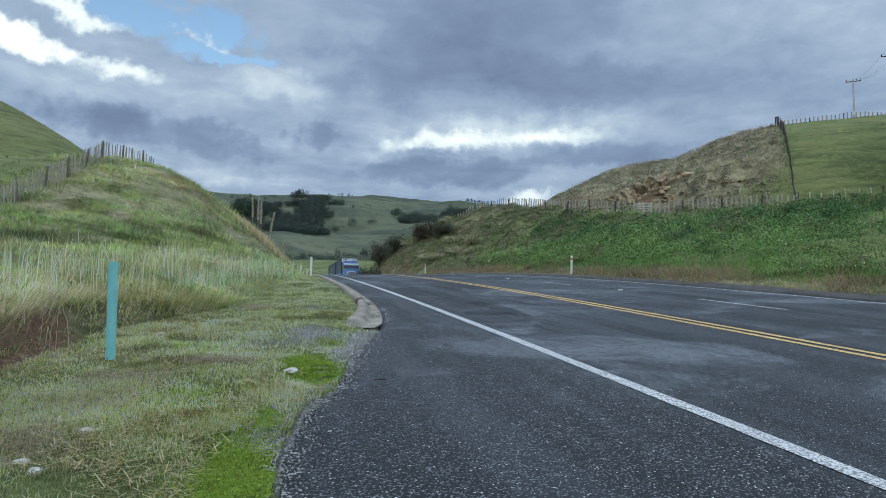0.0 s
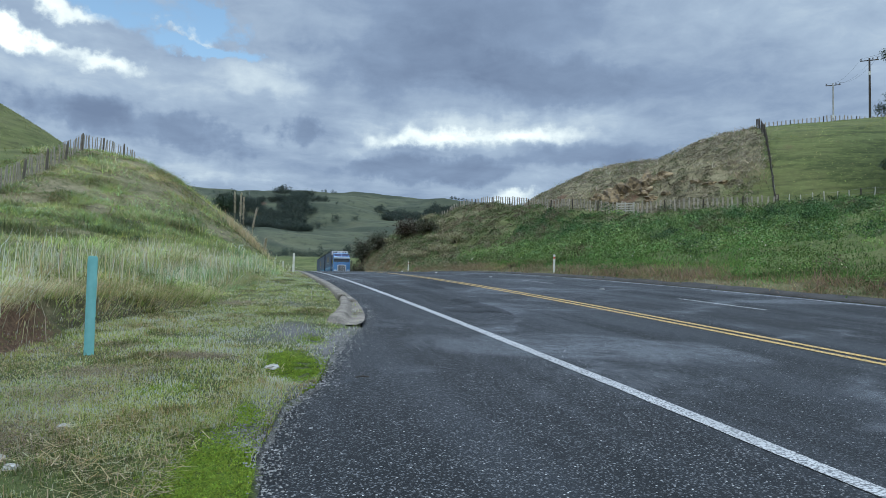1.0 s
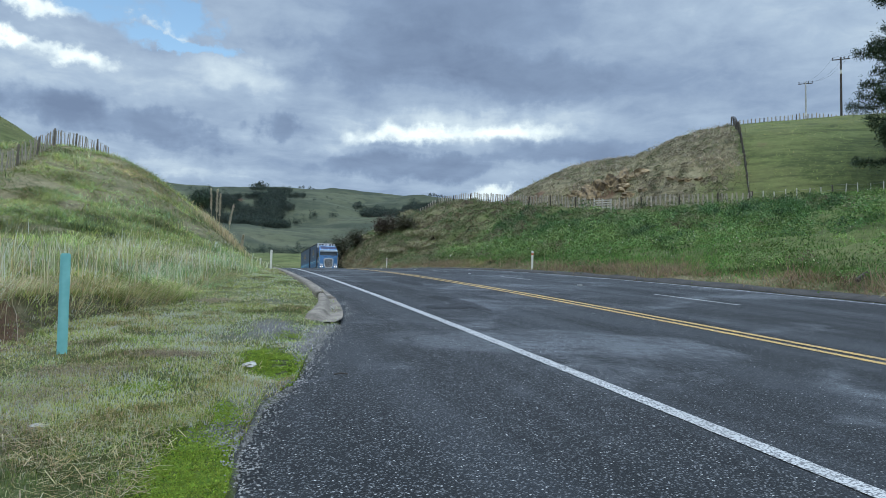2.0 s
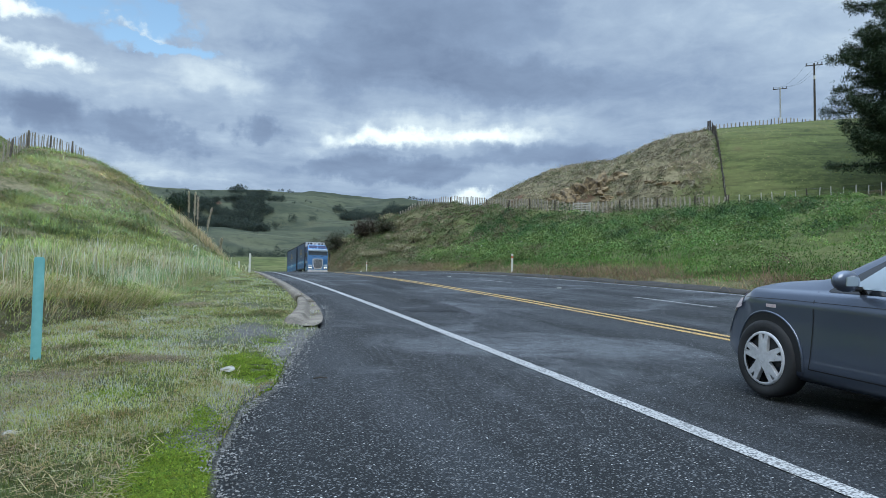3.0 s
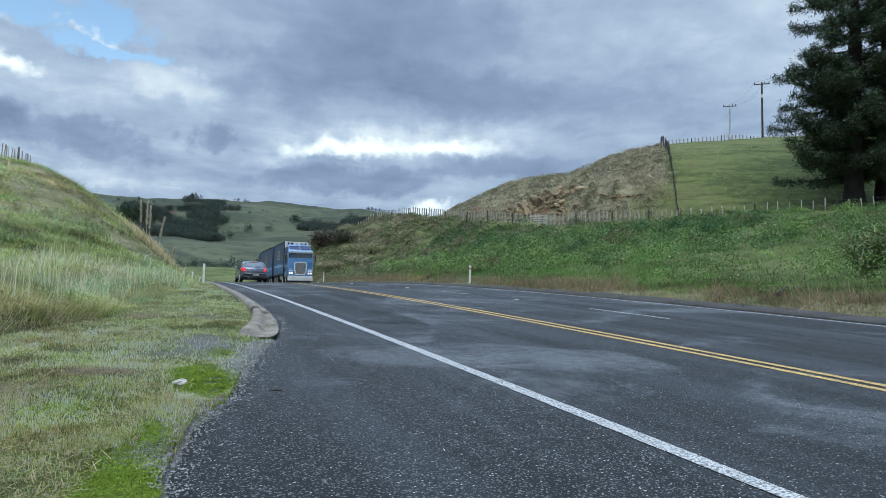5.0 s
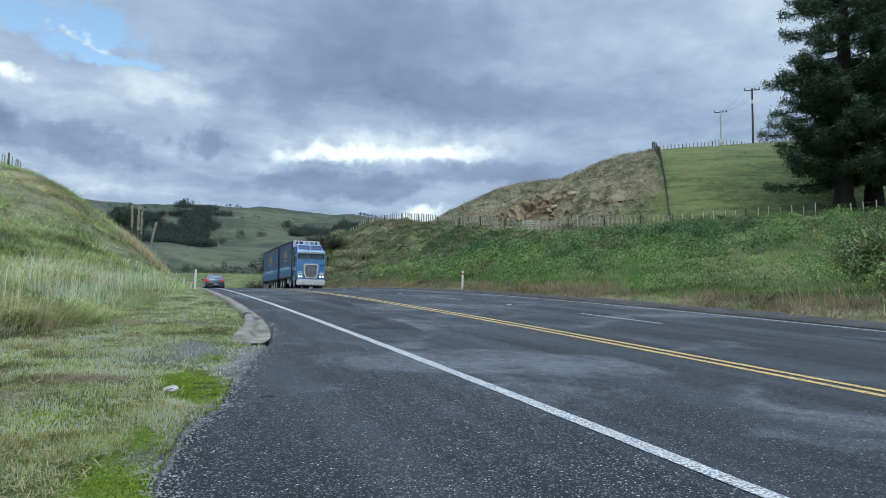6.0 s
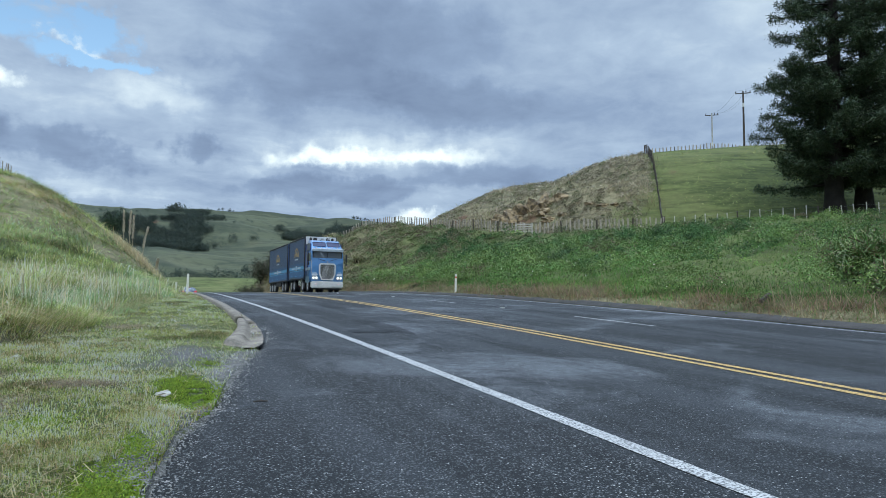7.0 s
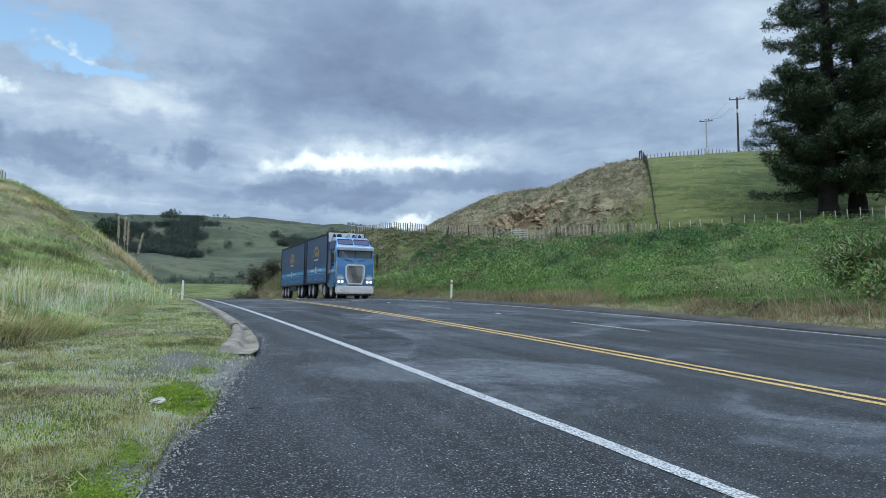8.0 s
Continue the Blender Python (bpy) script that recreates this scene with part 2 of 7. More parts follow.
def surface(name, light, dark, grain=8.0, coarse=1.0, rough=0.8, metal=0.0, bump=0.15, coat=0.0, each=0.0):
    """A worn surface: two colours mixed by coarse and fine noise, with relief. each: how far alike pieces differ."""
    m, b = blank(name, rough, metal)
    co = node(m, "TexCoord").outputs["Object"]
    big = node(m, "TexNoise", [("Vector", co)], Scale=coarse, Detail=4.0)
    small = node(m, "TexNoise", [("Vector", co)], Scale=grain, Detail=5.0, Roughness=0.65)
    f = node(m, "Math", [(0, big.outputs[0]), (1, small.outputs[0])])
    f.operation = "ADD"
    c = blend(m, span(m, f.outputs[0], 0.72, 1.28), tuple(dark), tuple(light))
    if each:
        rnd = node(m, "ObjectInfo").outputs["Random"]
        c = blend(m, span(m, rnd, 0, 1, 0, each), c, tuple(dark))
    m.node_tree.links.new(c, b.inputs["Base Color"])
    if bump:
        bn = node(m, "Bump", [("Height", small.outputs[0])], Strength=bump, Distance=0.02)
        m.node_tree.links.new(bn.outputs[0], b.inputs["Normal"])
    rr = span(m, small.outputs[0], 0.3, 0.7, max(rough - 0.08, 0.02), min(rough + 0.08, 1))
    m.node_tree.links.new(rr, b.inputs["Roughness"])
    b.inputs["Coat Weight"].default_value = coat
    return m


def tinted(name, rough=0.7, sheen=0.0, through=0.0):
    """Leaves and blades: each carries its own colour in the mesh."""
    m, b = blank(name, rough)
    at = node(m, "Attribute")
    at.attribute_name = "tint"
    co = node(m, "NewGeometry").outputs["Position"]
    n = node(m, "TexNoise", [("Vector", co)], Scale=0.55, Detail=4.0)
    c = blend(m, span(m, n.outputs[0], 0.3, 0.7, 0.0, 0.45), at.outputs["Color"], blend(m, 1.0, at.outputs["Color"], (0.74, 0.76, 0.62), "MULTIPLY"))
    m.node_tree.links.new(c, b.inputs["Base Color"])
    b.inputs["Specular IOR Level"].default_value = 0.25
    if through:
        t = node(m, "BsdfTranslucent", [("Color", c)])
        mix = node(m, "MixShader", [(1, b.outputs[0]), (2, t.outputs[0])], Fac=through)
        m.node_tree.links.new(mix.outputs[0], m.node_tree.nodes["Material Output"].inputs[0])
    return m


def ground_material():
    m, b = blank("pasture", 0.95)
    co = node(m, "NewGeometry").outputs["Position"]
    zone = node(m, "Attribute")
    zone.attribute_name = "zone"
    z = node(m, "SeparateXYZ", [(0, zone.outputs["Vector"])])
    n1 = node(m, "TexNoise", [("Vector", co)], Scale=0.09, Detail=6.0, Roughness=0.6)
    n2 = node(m, "TexNoise", [("Vector", co)], Scale=1.3, Detail=6.0, Roughness=0.7)
    n3 = node(m, "TexNoise", [("Vector", co)], Scale=14.0, Detail=4.0, Roughness=0.7)
    n4 = node(m, "TexNoise", [("Vector", co)], Scale=70.0, Detail=3.0)
    green = blend(m, span(m, n2.outputs[0], 0.35, 0.68), (0.062, 0.082, 0.026), (0.120, 0.142, 0.048))
    green = blend(m, span(m, n1.outputs[0], 0.40, 0.62, 0, 0.6), green, (0.150, 0.150, 0.062))
    green = blend(m, span(m, n3.outputs[0], 0.45, 0.75, 0, 0.6), green, (0.062, 0.074, 0.021))
    flat = node(m, "Mapping", [("Vector", co)])
    flat.inputs["Scale"].default_value = (0.16, 0.16, 1.5)
    tracks = node(m, "TexNoise", [("Vector", flat.outputs[0])], Scale=1.0, Detail=5.0, Roughness=0.65, Distortion=0.5)
    green = blend(m, span(m, tracks.outputs[0], 0.50, 0.66, 0, 0.75), green, (0.046, 0.058, 0.022))
    green = blend(m, span(m, tracks.outputs[0], 0.50, 0.36, 0, 0.6), green, (0.150, 0.168, 0.062))
    away = node(m, "VectorMath", [(0, co)])
    away.operation = "LENGTH"
    folds = node(m, "TexNoise", [("Vector", co)], Scale=0.011, Detail=7.0, Roughness=0.62, Distortion=0.8)
    bush = blend(m, span(m, folds.outputs[0], 0.36, 0.62), (0.034, 0.044, 0.031), (0.083, 0.092, 0.056))
    bush = blend(m, span(m, n1.outputs[0], 0.48, 0.66, 0, 0.75), bush, (0.027, 0.036, 0.028))
    green = blend(m, span(m, away.outputs["Value"], 360, 520, 0, 0.9), green, bush)
    dry = blend(m, span(m, n3.outputs[0], 0.35, 0.7), (0.165, 0.142, 0.080), (0.32, 0.28, 0.175))
    dry = blend(m, span(m, n2.outputs[0], 0.42, 0.66, 0, 0.75), dry, (0.075, 0.075, 0.034))
    dry = blend(m, span(m, tracks.outputs[0], 0.50, 0.66, 0, 0.8), dry, (0.062, 0.054, 0.034))
    soil = blend(m, span(m, n3.outputs[0], 0.35, 0.7), (0.075, 0.042, 0.026), (0.20, 0.125, 0.078))
    chips = node(m, "TexVoronoi", [("Vector", co)], Scale=55.0)
    stone = blend(m, span(m, n4.outputs[0], 0.35, 0.65), (0.10, 0.098, 0.094), (0.25, 0.245, 0.235))
    stone = blend(m, span(m, chips.outputs["Distance"], 0.25, 0.6, 0, 0.7), stone, (0.06, 0.06, 0.055))
    wob = node(m, "Math", [(0, n3.outputs[0])])
    wob.operation, wob.inputs[1].default_value = "SUBTRACT", 0.5

    def edge(i, a, c):
        s = node(m, "Math", [(0, wob.outputs[0])])
        s.operation, s.inputs[1].default_value = "MULTIPLY", 0.9
        t = node(m, "Math", [(0, s.outputs[0]), (1, z.outputs[i])])
        return span(m, t.outputs[0], a, c)
    c = blend(m, edge(1, 0.25, 0.75), green, dry)
    c = blend(m, edge(2, 0.35, 0.65), c, soil)
    c = blend(m, edge(0, 0.35, 0.65), c, stone)
    m.node_tree.links.new(c, b.inputs["Base Color"])
    b1 = node(m, "Bump", [("Height", n3.outputs[0])], Strength=0.7, Distance=0.06)
    b2 = node(m, "Bump", [("Height", n4.outputs[0]), ("Normal", b1.outputs[0])], Strength=0.5, Distance=0.012)
    m.node_tree.links.new(b2.outputs[0], b.inputs["Normal"])
    b.inputs["Specular IOR Level"].default_value = 0.2
    return m


def asphalt_material(name="chip_seal", tone=1.0, chippy=1.0):
    m, b = blank(name, 0.75)
    co = node(m, "NewGeometry").outputs["Position"]
    stretch = node(m, "Mapping", [("Vector", co)])
    stretch.inputs["Scale"].default_value = (1.15, 0.07, 0.07)
    lanes = node(m, "TexNoise", [("Vector", stretch.outputs[0])], Scale=1.0, Detail=4.0, Roughness=0.55, Distortion=0.3)
    patch = node(m, "TexNoise", [("Vector", co)], Scale=0.42, Detail=5.0, Roughness=0.6, Distortion=0.6)
    mid = node(m, "TexNoise", [("Vector", co)], Scale=9.0, Detail=5.0, Roughness=0.75)
    chips = node(m, "TexVoronoi", [("Vector", co)], Scale=95.0)
    grit = node(m, "TexNoise", [("Vector", co)], Scale=160.0, Detail=2.0)
    dark, pale = (0.0095 * tone, 0.011 * tone, 0.012 * tone), (0.030 * tone, 0.034 * tone, 0.039 * tone)
    c = blend(m, span(m, lanes.outputs[0], 0.38, 0.62), dark, pale)
    c = blend(m, span(m, patch.outputs[0], 0.50, 0.66, 0, 0.9), c, (0.135 * tone, 0.146 * tone, 0.160 * tone))
    c = blend(m, span(m, mid.outputs[0], 0.42, 0.7, 0, 0.7), c, (0.010, 0.011, 0.012))
    pick = node(m, "SeparateColor", [(0, chips.outputs["Color"])])
    c = blend(m, span(m, pick.outputs[0], 0.66, 1.0, 0, 0.7 * chippy), c, (0.155, 0.162, 0.168))
    c = blend(m, span(m, pick.outputs[1], 0.98, 0.995, 0, min(0.8 * chippy, 1)), c, (0.50, 0.50, 0.49))
    c = blend(m, span(m, chips.outputs["Distance"], 0.35, 0.75, 0, 0.75), c, (0.009, 0.0095, 0.010))
    m.node_tree.links.new(c, b.inputs["Base Color"])
    r = span(m, lanes.outputs[0], 0.35, 0.7, 0.76, 0.62)
    m.node_tree.links.new(r, b.inputs["Roughness"])
    hh = node(m, "Math", [(0, chips.outputs["Distance"]), (1, grit.outputs[0])])
    hh.operation = "SUBTRACT"
    b1 = node(m, "Bump", [("Height", hh.outputs[0])], Strength=0.65, Distance=-0.008)
    m.node_tree.links.new(b1.outputs[0], b.inputs["Normal"])
    b.inputs["Specular IOR Level"].default_value = 0.26
    return m


def line_paint(name, rgb, wear):
    m, b = blank(name, 0.65)
    co = node(m, "NewGeometry").outputs["Position"]
    n = node(m, "TexNoise", [("Vector", co)], Scale=28.0, Detail=5.0, Roughness=0.75)
    chips = node(m, "TexVoronoi", [("Vector", co)], Scale=58.0)
    s = node(m, "Math", [(0, n.outputs[0]), (1, chips.outputs["Distance"])])
    s.operation = "ADD"
    c = blend(m, span(m, s.outputs[0], 0.85, 1.25, 0, wear), rgb, (0.06, 0.062, 0.066))
    soft = node(m, "TexNoise", [("Vector", co)], Scale=1.1, Detail=4.0)
    c = blend(m, span(m, soft.outputs[0], 0.4, 0.75, 0, 0.4), c, tuple(0.6 * v for v in rgb))
    m.node_tree.links.new(c, b.inputs["Base Color"])
    bn = node(m, "Bump", [("Height", chips.outputs["Distance"])], Strength=0.5, Distance=-0.006)
    m.node_tree.links.new(bn.outputs[0], b.inputs["Normal"])
    return m


def car_paint(name, rgb, coat=0.8, metal=0.55, rough=0.38):
    m, b = blank(name, rough, metal)
    co = node(m, "TexCoord").outputs["Object"]
    n = node(m, "TexNoise", [("Vector", co)], Scale=900.0, Detail=1.0)
    dust = node(m, "TexNoise", [("Vector", co)], Scale=2.2, Detail=5.0)
    c = blend(m, span(m, n.outputs[0], 0.4, 0.75, 0, 0.35), rgb, tuple(1.7 * v for v in rgb))
    c = blend(m, span(m, dust.outputs[0], 0.4, 0.8, 0.0, 0.12), c, (0.14, 0.13, 0.12))
    m.node_tree.links.new(c, b.inputs["Base Color"])
    b.inputs["Coat Weight"].default_value, b.inputs["Coat Roughness"].default_value = coat, 0.06
    return m


def tinted_glass(name, rgb, rough=0.03, alpha=1.0):
    m, b = blank(name, rough)
    b.inputs["Base Color"].default_value = (*rgb, 1)
    b.inputs["Specular IOR Level"].default_value = 0.8
    b.inputs["Metallic"].default_value = 0.45
    b.inputs["Coat Weight"].default_value = 1.0
    b.inputs["Coat Roughness"].default_value = 0.02
    return m


def plain(name, rgb, rough=0.6, metal=0.0):
    return surface(name, rgb, tuple(0.72 * v for v in rgb), 20.0, 2.0, rough, metal, 0.05)


PASTURE = ground_material()
SEAL = asphalt_material("chip_seal", 1.2)
SHOULDER = asphalt_material("shoulder_seal", 0.95, 1.5)
WHITE_LINE = line_paint("white_line_paint", (0.50, 0.50, 0.485), 0.9)
YELLOW_LINE = line_paint("yellow_line_paint", (0.66, 0.42, 0.105), 0.85)
CONCRETE = surface("concrete", (0.27, 0.235, 0.19), (0.085, 0.072, 0.056), 30.0, 3.0, 0.9, 0, 0.4)
TEAL = surface("teal_paint", (0.24, 0.56, 0.57), (0.18, 0.47, 0.48), 12.0, 1.5, 0.55, 0, 0.05)
WHITE_PLASTIC = surface("white_plastic", (0.72, 0.72, 0.68), (0.55, 0.55, 0.50), 20.0, 3.0, 0.5, 0, 0.03)
RED_REFLECTOR = plain("red_reflector", (0.55, 0.05, 0.03), 0.3)
AMBER = plain("amber_reflector", (0.55, 0.12, 0.04), 0.3)
WEATHERED = surface("weathered_timber", (0.50, 0.45, 0.38), (0.26, 0.23, 0.19), 26.0, 3.0, 0.9, 0, 0.3, each=0.6)
DARK_TIMBER = surface("dark_timber", (0.085, 0.07, 0.058), (0.035, 0.03, 0.026), 26.0, 3.0, 0.9, 0, 0.3)
PALE_POST = surface("pale_post", (0.55, 0.53, 0.48), (0.36, 0.34, 0.30), 20.0, 3.0, 0.85, 0, 0.2, each=0.5)
WIRE = plain("galvanised_wire", (0.32, 0.32, 0.32), 0.45, 0.8)
POLE_CONCRETE = surface("pole_concrete", (0.46, 0.46, 0.45), (0.33, 0.33, 0.32), 16.0, 1.0, 0.85, 0, 0.1)
BARK = surface("bark", (0.036, 0.030, 0.026), (0.012, 0.010, 0.009), 6.0, 1.0, 0.95, 0, 0.8)
ROCK = surface("weathered_rock", (0.33, 0.245, 0.135), (0.07, 0.055, 0.038), 2.6, 0.5, 0.95, 0, 0.8)
GRAVEL = surface("grey_gravel", (0.31, 0.305, 0.295), (0.12, 0.118, 0.112), 3.0, 9.0, 0.9, 0, 0.3)
PALE_STONE = surface("pale_stone", (0.42, 0.41, 0.37), (0.26, 0.25, 0.22), 24.0, 6.0, 0.9, 0, 0.4)
BLADES = tinted("grass_blades", 0.75, through=0.58)
LEAVES = tinted("leaves", 0.6, through=0.2)
NEEDLES = tinted("needles", 0.75, through=0.1)
FAR_LEAVES = tinted("far_foliage", 0.95, through=0.4)
# ---- ground, road and kerb ----
def axis(stops):
    out = []
    for (a, s), (b, _) in zip(stops, stops[1:]):
        n = max(int(round((b - a) / s)), 1)
        out += list(a + (b - a) * np.arange(n) / n)
    return np.array(out + [stops[-1][0]], float)


def raw_mesh(name, verts, faces, material, smooth=False, tint=None):
    """A mesh from arrays; faces all with as many corners."""
    faces = np.asarray(faces, np.int32)
    n, k = faces.shape
    me = bpy.data.meshes.new(name)
    me.vertices.add(len(verts))
    me.vertices.foreach_set("co", np.asarray(verts, np.float32).ravel())
    me.loops.add(n * k)
    me.loops.foreach_set("vertex_index", faces.ravel())
    me.polygons.add(n)
    me.polygons.foreach_set("loop_start", np.arange(0, n * k, k, dtype=np.int32))
    me.update(calc_edges=True)
    me.materials.append(material)
    me.polygons.foreach_set("use_smooth", np.full(n, smooth))
    if tint is not None:
        layer = me.attributes.new("tint", "FLOAT_COLOR", "POINT")
        rgba = np.ones((len(verts), 4), np.float32)
        rgba[:, :3] = tint
        layer.data.foreach_set("color", rgba.ravel())
    return me


def grid_mesh(name, X, Y, Z, material):
    ny, nx = X.shape
    i = (np.arange(ny - 1)[:, None] * nx + np.arange(nx - 1)).ravel()
    f = np.stack([i, i + 1, i + nx + 1, i + nx], -1)
    return raw_mesh(name, np.stack([X, Y, Z], -1).reshape(-1, 3), f, material, True)


FENCE_TOP, FENCE_FOOT = np.array([75.5, 91.0]), np.array([54.5, 62.5])


def pasture_side(x, y):
    """Positive on the grazed side of the fence that climbs the ridge."""
    d = FENCE_TOP - FENCE_FOOT
    return ((x - FENCE_FOOT[0]) * d[1] - (y - FENCE_FOOT[1]) * d[0]) / np.hypot(*d)


def zones(x, y):
    """Gravel, dry grass and bare soil on the plan, 0 to 1 each."""
    u = x - shift(y)
    run, off = toe_left(y) - u, pave_edge(y) - u
    gravel = sstep(0.55, 0.05, off) * sstep(-0.6, 0.0, off) * (0.70 + 0.5 * fbm(x, y, 1.3, 11, 3))
    gravel = np.maximum(gravel, 0.62 * bump(x, y, 0.55, 9.0, 0.55, 1.3) + 0.45 * bump(x, y, -0.6, 8.6, 0.7, 0.4) + 0.5 * bump(x, y, 0.8, 12.5, 0.4, 2.5))
    lush = np.maximum(bump(x, y, 0.44, 6.7, 0.30, 0.8), bump(x, y, -0.14, 3.5, 0.24, 0.95))
    gravel = gravel * sstep(0.55, 0.25, lush)
    gravel = np.maximum(gravel, 0.55 * bump(x, y, 0.1, 8.2, 0.8, 0.35) + 0.45 * bump(x, y, 0.2, 15.5, 0.6, 1.6))
    gravel = np.where((run > 0.1) | (u > 10), 0, gravel)
    gravel = np.where((u > 13) & (u < 14.4), 0.3, gravel)
    dry = 0.20 + 0.5 * fbm(x, y, 3.0, 12, 3)
    dry = np.where(run > 0, (0.38 + 0.2 * sstep(24, 46, y)) * sstep(-17, -12, u) + 0.15 + 0.4 * fbm(x, y, 5.0, 13, 3), dry)
    v = u - 14.2
    brown = sstep(2.0, 0.3, v) * 0.6
    spur = sstep(70, 92, y) * sstep(26, 6, v) * 0.8 + sstep(0.5, -1.5, pasture_side(x, y)) * sstep(20, 27, v) * sstep(64, 76, y) * 0.85
    dry = np.where(v > 0, np.maximum(brown, spur) + 0.2 * fbm(x, y, 4.0, 14, 3), dry)
    soil = np.where((run > -0.15) & (run < 0.42) & (y > 3) & (y < 9.0), 0.62 + 0.4 * fbm(x, y, 0.5, 16, 2), 0.0)
    soil = np.maximum(soil, 0.8 * bump(x, y, 49.6, 83.6, 2.8, 2.2) + 0.75 * bump(x, y, 44.2, 95, 1.5, 1.6) + 0.6 * bump(x, y, 64.3, 72.4, 1.3, 1.3) + 0.9 * bump(x, y, 42, 98, 2.5, 3) + 0.6 * bump(x, y, 53.5, 78, 1.6, 1.0))
    d = np.hypot(x, y)
    far = sstep(180, 260, d)
    soil = soil * (1 - far) + far * 0.9 * (bump(x, y, 12, 850, 9, 26) + bump(x, y, 44, 905, 6, 22))
    dry = dry * (1 - far) + far * (0.02 + 0.55 * fbm(x, y, 70, 15, 4)) * sstep(300, 480, d)
    return np.stack([gravel, dry, soil], -1)


def build_ground():
    gx = axis([(-3200, 120), (-800, 40), (-240, 10), (-90, 2.5), (-24, 0.6), (-4.5, 0.14), (3.2, 1.6), (13.0, 0.3), (19, 0.8), (60, 1.6), (120, 5), (260, 14), (420, 40), (900, 120), (3200, 1)])
    gy = axis([(-1000, 80), (-100, 6), (-12, 0.8), (2, 0.16), (14, 0.4), (45, 0.9), (130, 4), (300, 12), (1200, 40), (2000, 100), (4200, 1)])
    X, Y = np.meshgrid(gx, gy)
    me = grid_mesh("ground", X, Y, ground_z(X, Y), PASTURE)
    layer = me.attributes.new("zone", "FLOAT_VECTOR", "POINT")
    layer.data.foreach_set("vector", np.clip(zones(X, Y), 0, 1).reshape(-1, 3).astype(np.float32).ravel())
    tagged(new("ground", me), "rolling green pasture hills with a grassy verge", "ground", kind="structure")


def strip_mesh(name, u0, u1, y0, y1, lift, material, step=0.5, ragged=0.0):
    ys = np.linspace(y0, y1, max(int((y1 - y0) / step), 1) + 1)
    wob = ragged * fbm(ys, ys * 0, 0.35, 21, 3)
    U = np.stack([u0 + wob, u1 + ragged * fbm(ys, ys * 0 + 9, 0.35, 22, 3)], -1)
    Y = np.repeat(ys[:, None], 2, 1)
    return grid_mesh(name, U + shift(Y), Y, road_surface(U, Y) + lift, material)


def build_road():
    ys = np.concatenate([np.arange(-40, 0, 2.0), np.arange(0, 20, 0.15), np.arange(20, 60, 0.5), np.arange(60, 172, 1.5)])
    s = np.linspace(0, 1, 9)
    left = pave_edge(ys) + 0.05 * fbm(ys, ys * 0, 0.4, 23, 3) * (ys < 10.2)
    U = left[:, None] * (1 - s) + 2.86 * s
    Y = np.repeat(ys[:, None], 9, 1)
    Z = road_surface(U, Y) + 0.012 * fbm(U, Y, 1.5, 24, 2) * sstep(2.86, 2.3, U) - 0.05 * sstep(0.25, 0, U - left[:, None])
    shoulder = tagged(new("shoulder", grid_mesh("shoulder", U + shift(Y), Y, Z, SHOULDER)), "dark chip-sealed shoulder with loose gravel edge", "road shoulder", kind="structure")
    s = np.linspace(2.86, 13.75, 24)
    U = np.repeat(s[None, :], len(ys), 0)
    Y = np.repeat(ys[:, None], 24, 1)
    road = tagged(new("road", grid_mesh("road", U + shift(Y), Y, road_surface(U, Y) - 0.10 * sstep(13.5, 13.75, U), SEAL)), "damp dark grey chip-sealed highway, patched and worn", "road", kind="structure")

    def line(name, u0, u1, y0, y1, paint, words):
        ob = new(name, strip_mesh(name, u0, u1, y0, y1, 0.006, paint, 0.25, 0.008))
        ob.parent = road
        tagged(ob, words)
    line("edge_line", 2.945, 3.08, -40, 150, WHITE_LINE, "worn solid white edge line")
    line("edge_line", 12.91, 13.03, -40, 150, WHITE_LINE, "worn solid white edge line")
    line("centre_line", 6.31, 6.42, -40, 150, YELLOW_LINE, "yellow no-passing line")
    line("centre_line", 6.55, 6.66, -40, 150, YELLOW_LINE, "yellow no-passing line")
    for k in range(-2, 9):
        line("lane_dash", 9.61, 9.71, 11.5 + 10.2 * k, 14.4 + 10.2 * k, WHITE_LINE, "white lane dash")
    # raised reflective studs
    for k in range(0, 6):
        bm = bmesh.new()
        bmesh.ops.create_cube(bm, size=1)
        bmesh.ops.scale(bm, vec=(0.11, 0.10, 0.022), verts=bm.verts)
        bmesh.ops.bevel(bm, geom=bm.edges, offset=0.008, segments=1)
        me = bpy.data.meshes.new("road_stud")
        bm.to_mesh(me)
        me.materials.append(WHITE_PLASTIC)
        y = 18.2 + 10.2 * k
        ob = new("road_stud", me)
        ob.matrix_world = pose(9.66 + float(shift(y)), y, float(road_surface(9.66, y)) + 0.012)
        tagged(ob, "small white raised pavement marker on asphalt", "road stud", "road studs")
    # a sealed crack patch and the tar smears
    for u, y, w, l in ((3.85, 12.0, 0.5, 0.5), (4.25, 13.1, 0.22, 1.6), (5.0, 20.0, 0.3, 1.6)):
        n = 20
        a = np.linspace(0, 2 * math.pi, n, endpoint=False)
        r = 1 + 0.35 * fbm(np.cos(a) * 2 + u, np.sin(a) * 2 + y, 1.0, 31, 2)
        U2, Y2 = u + w * r * np.cos(a), y + l * r * np.sin(a)
        me = bpy.data.meshes.new("tar_patch")
        me.from_pydata(np.stack([U2 + shift(Y2), Y2, road_surface(U2, Y2) + 0.005], -1).tolist(), [], [list(range(n))])
        me.materials.append(TAR)
        ob = new("tar_patch", me)
        ob.parent = road


TAR = asphalt_material("tar_patch", 0.45, 0.3)


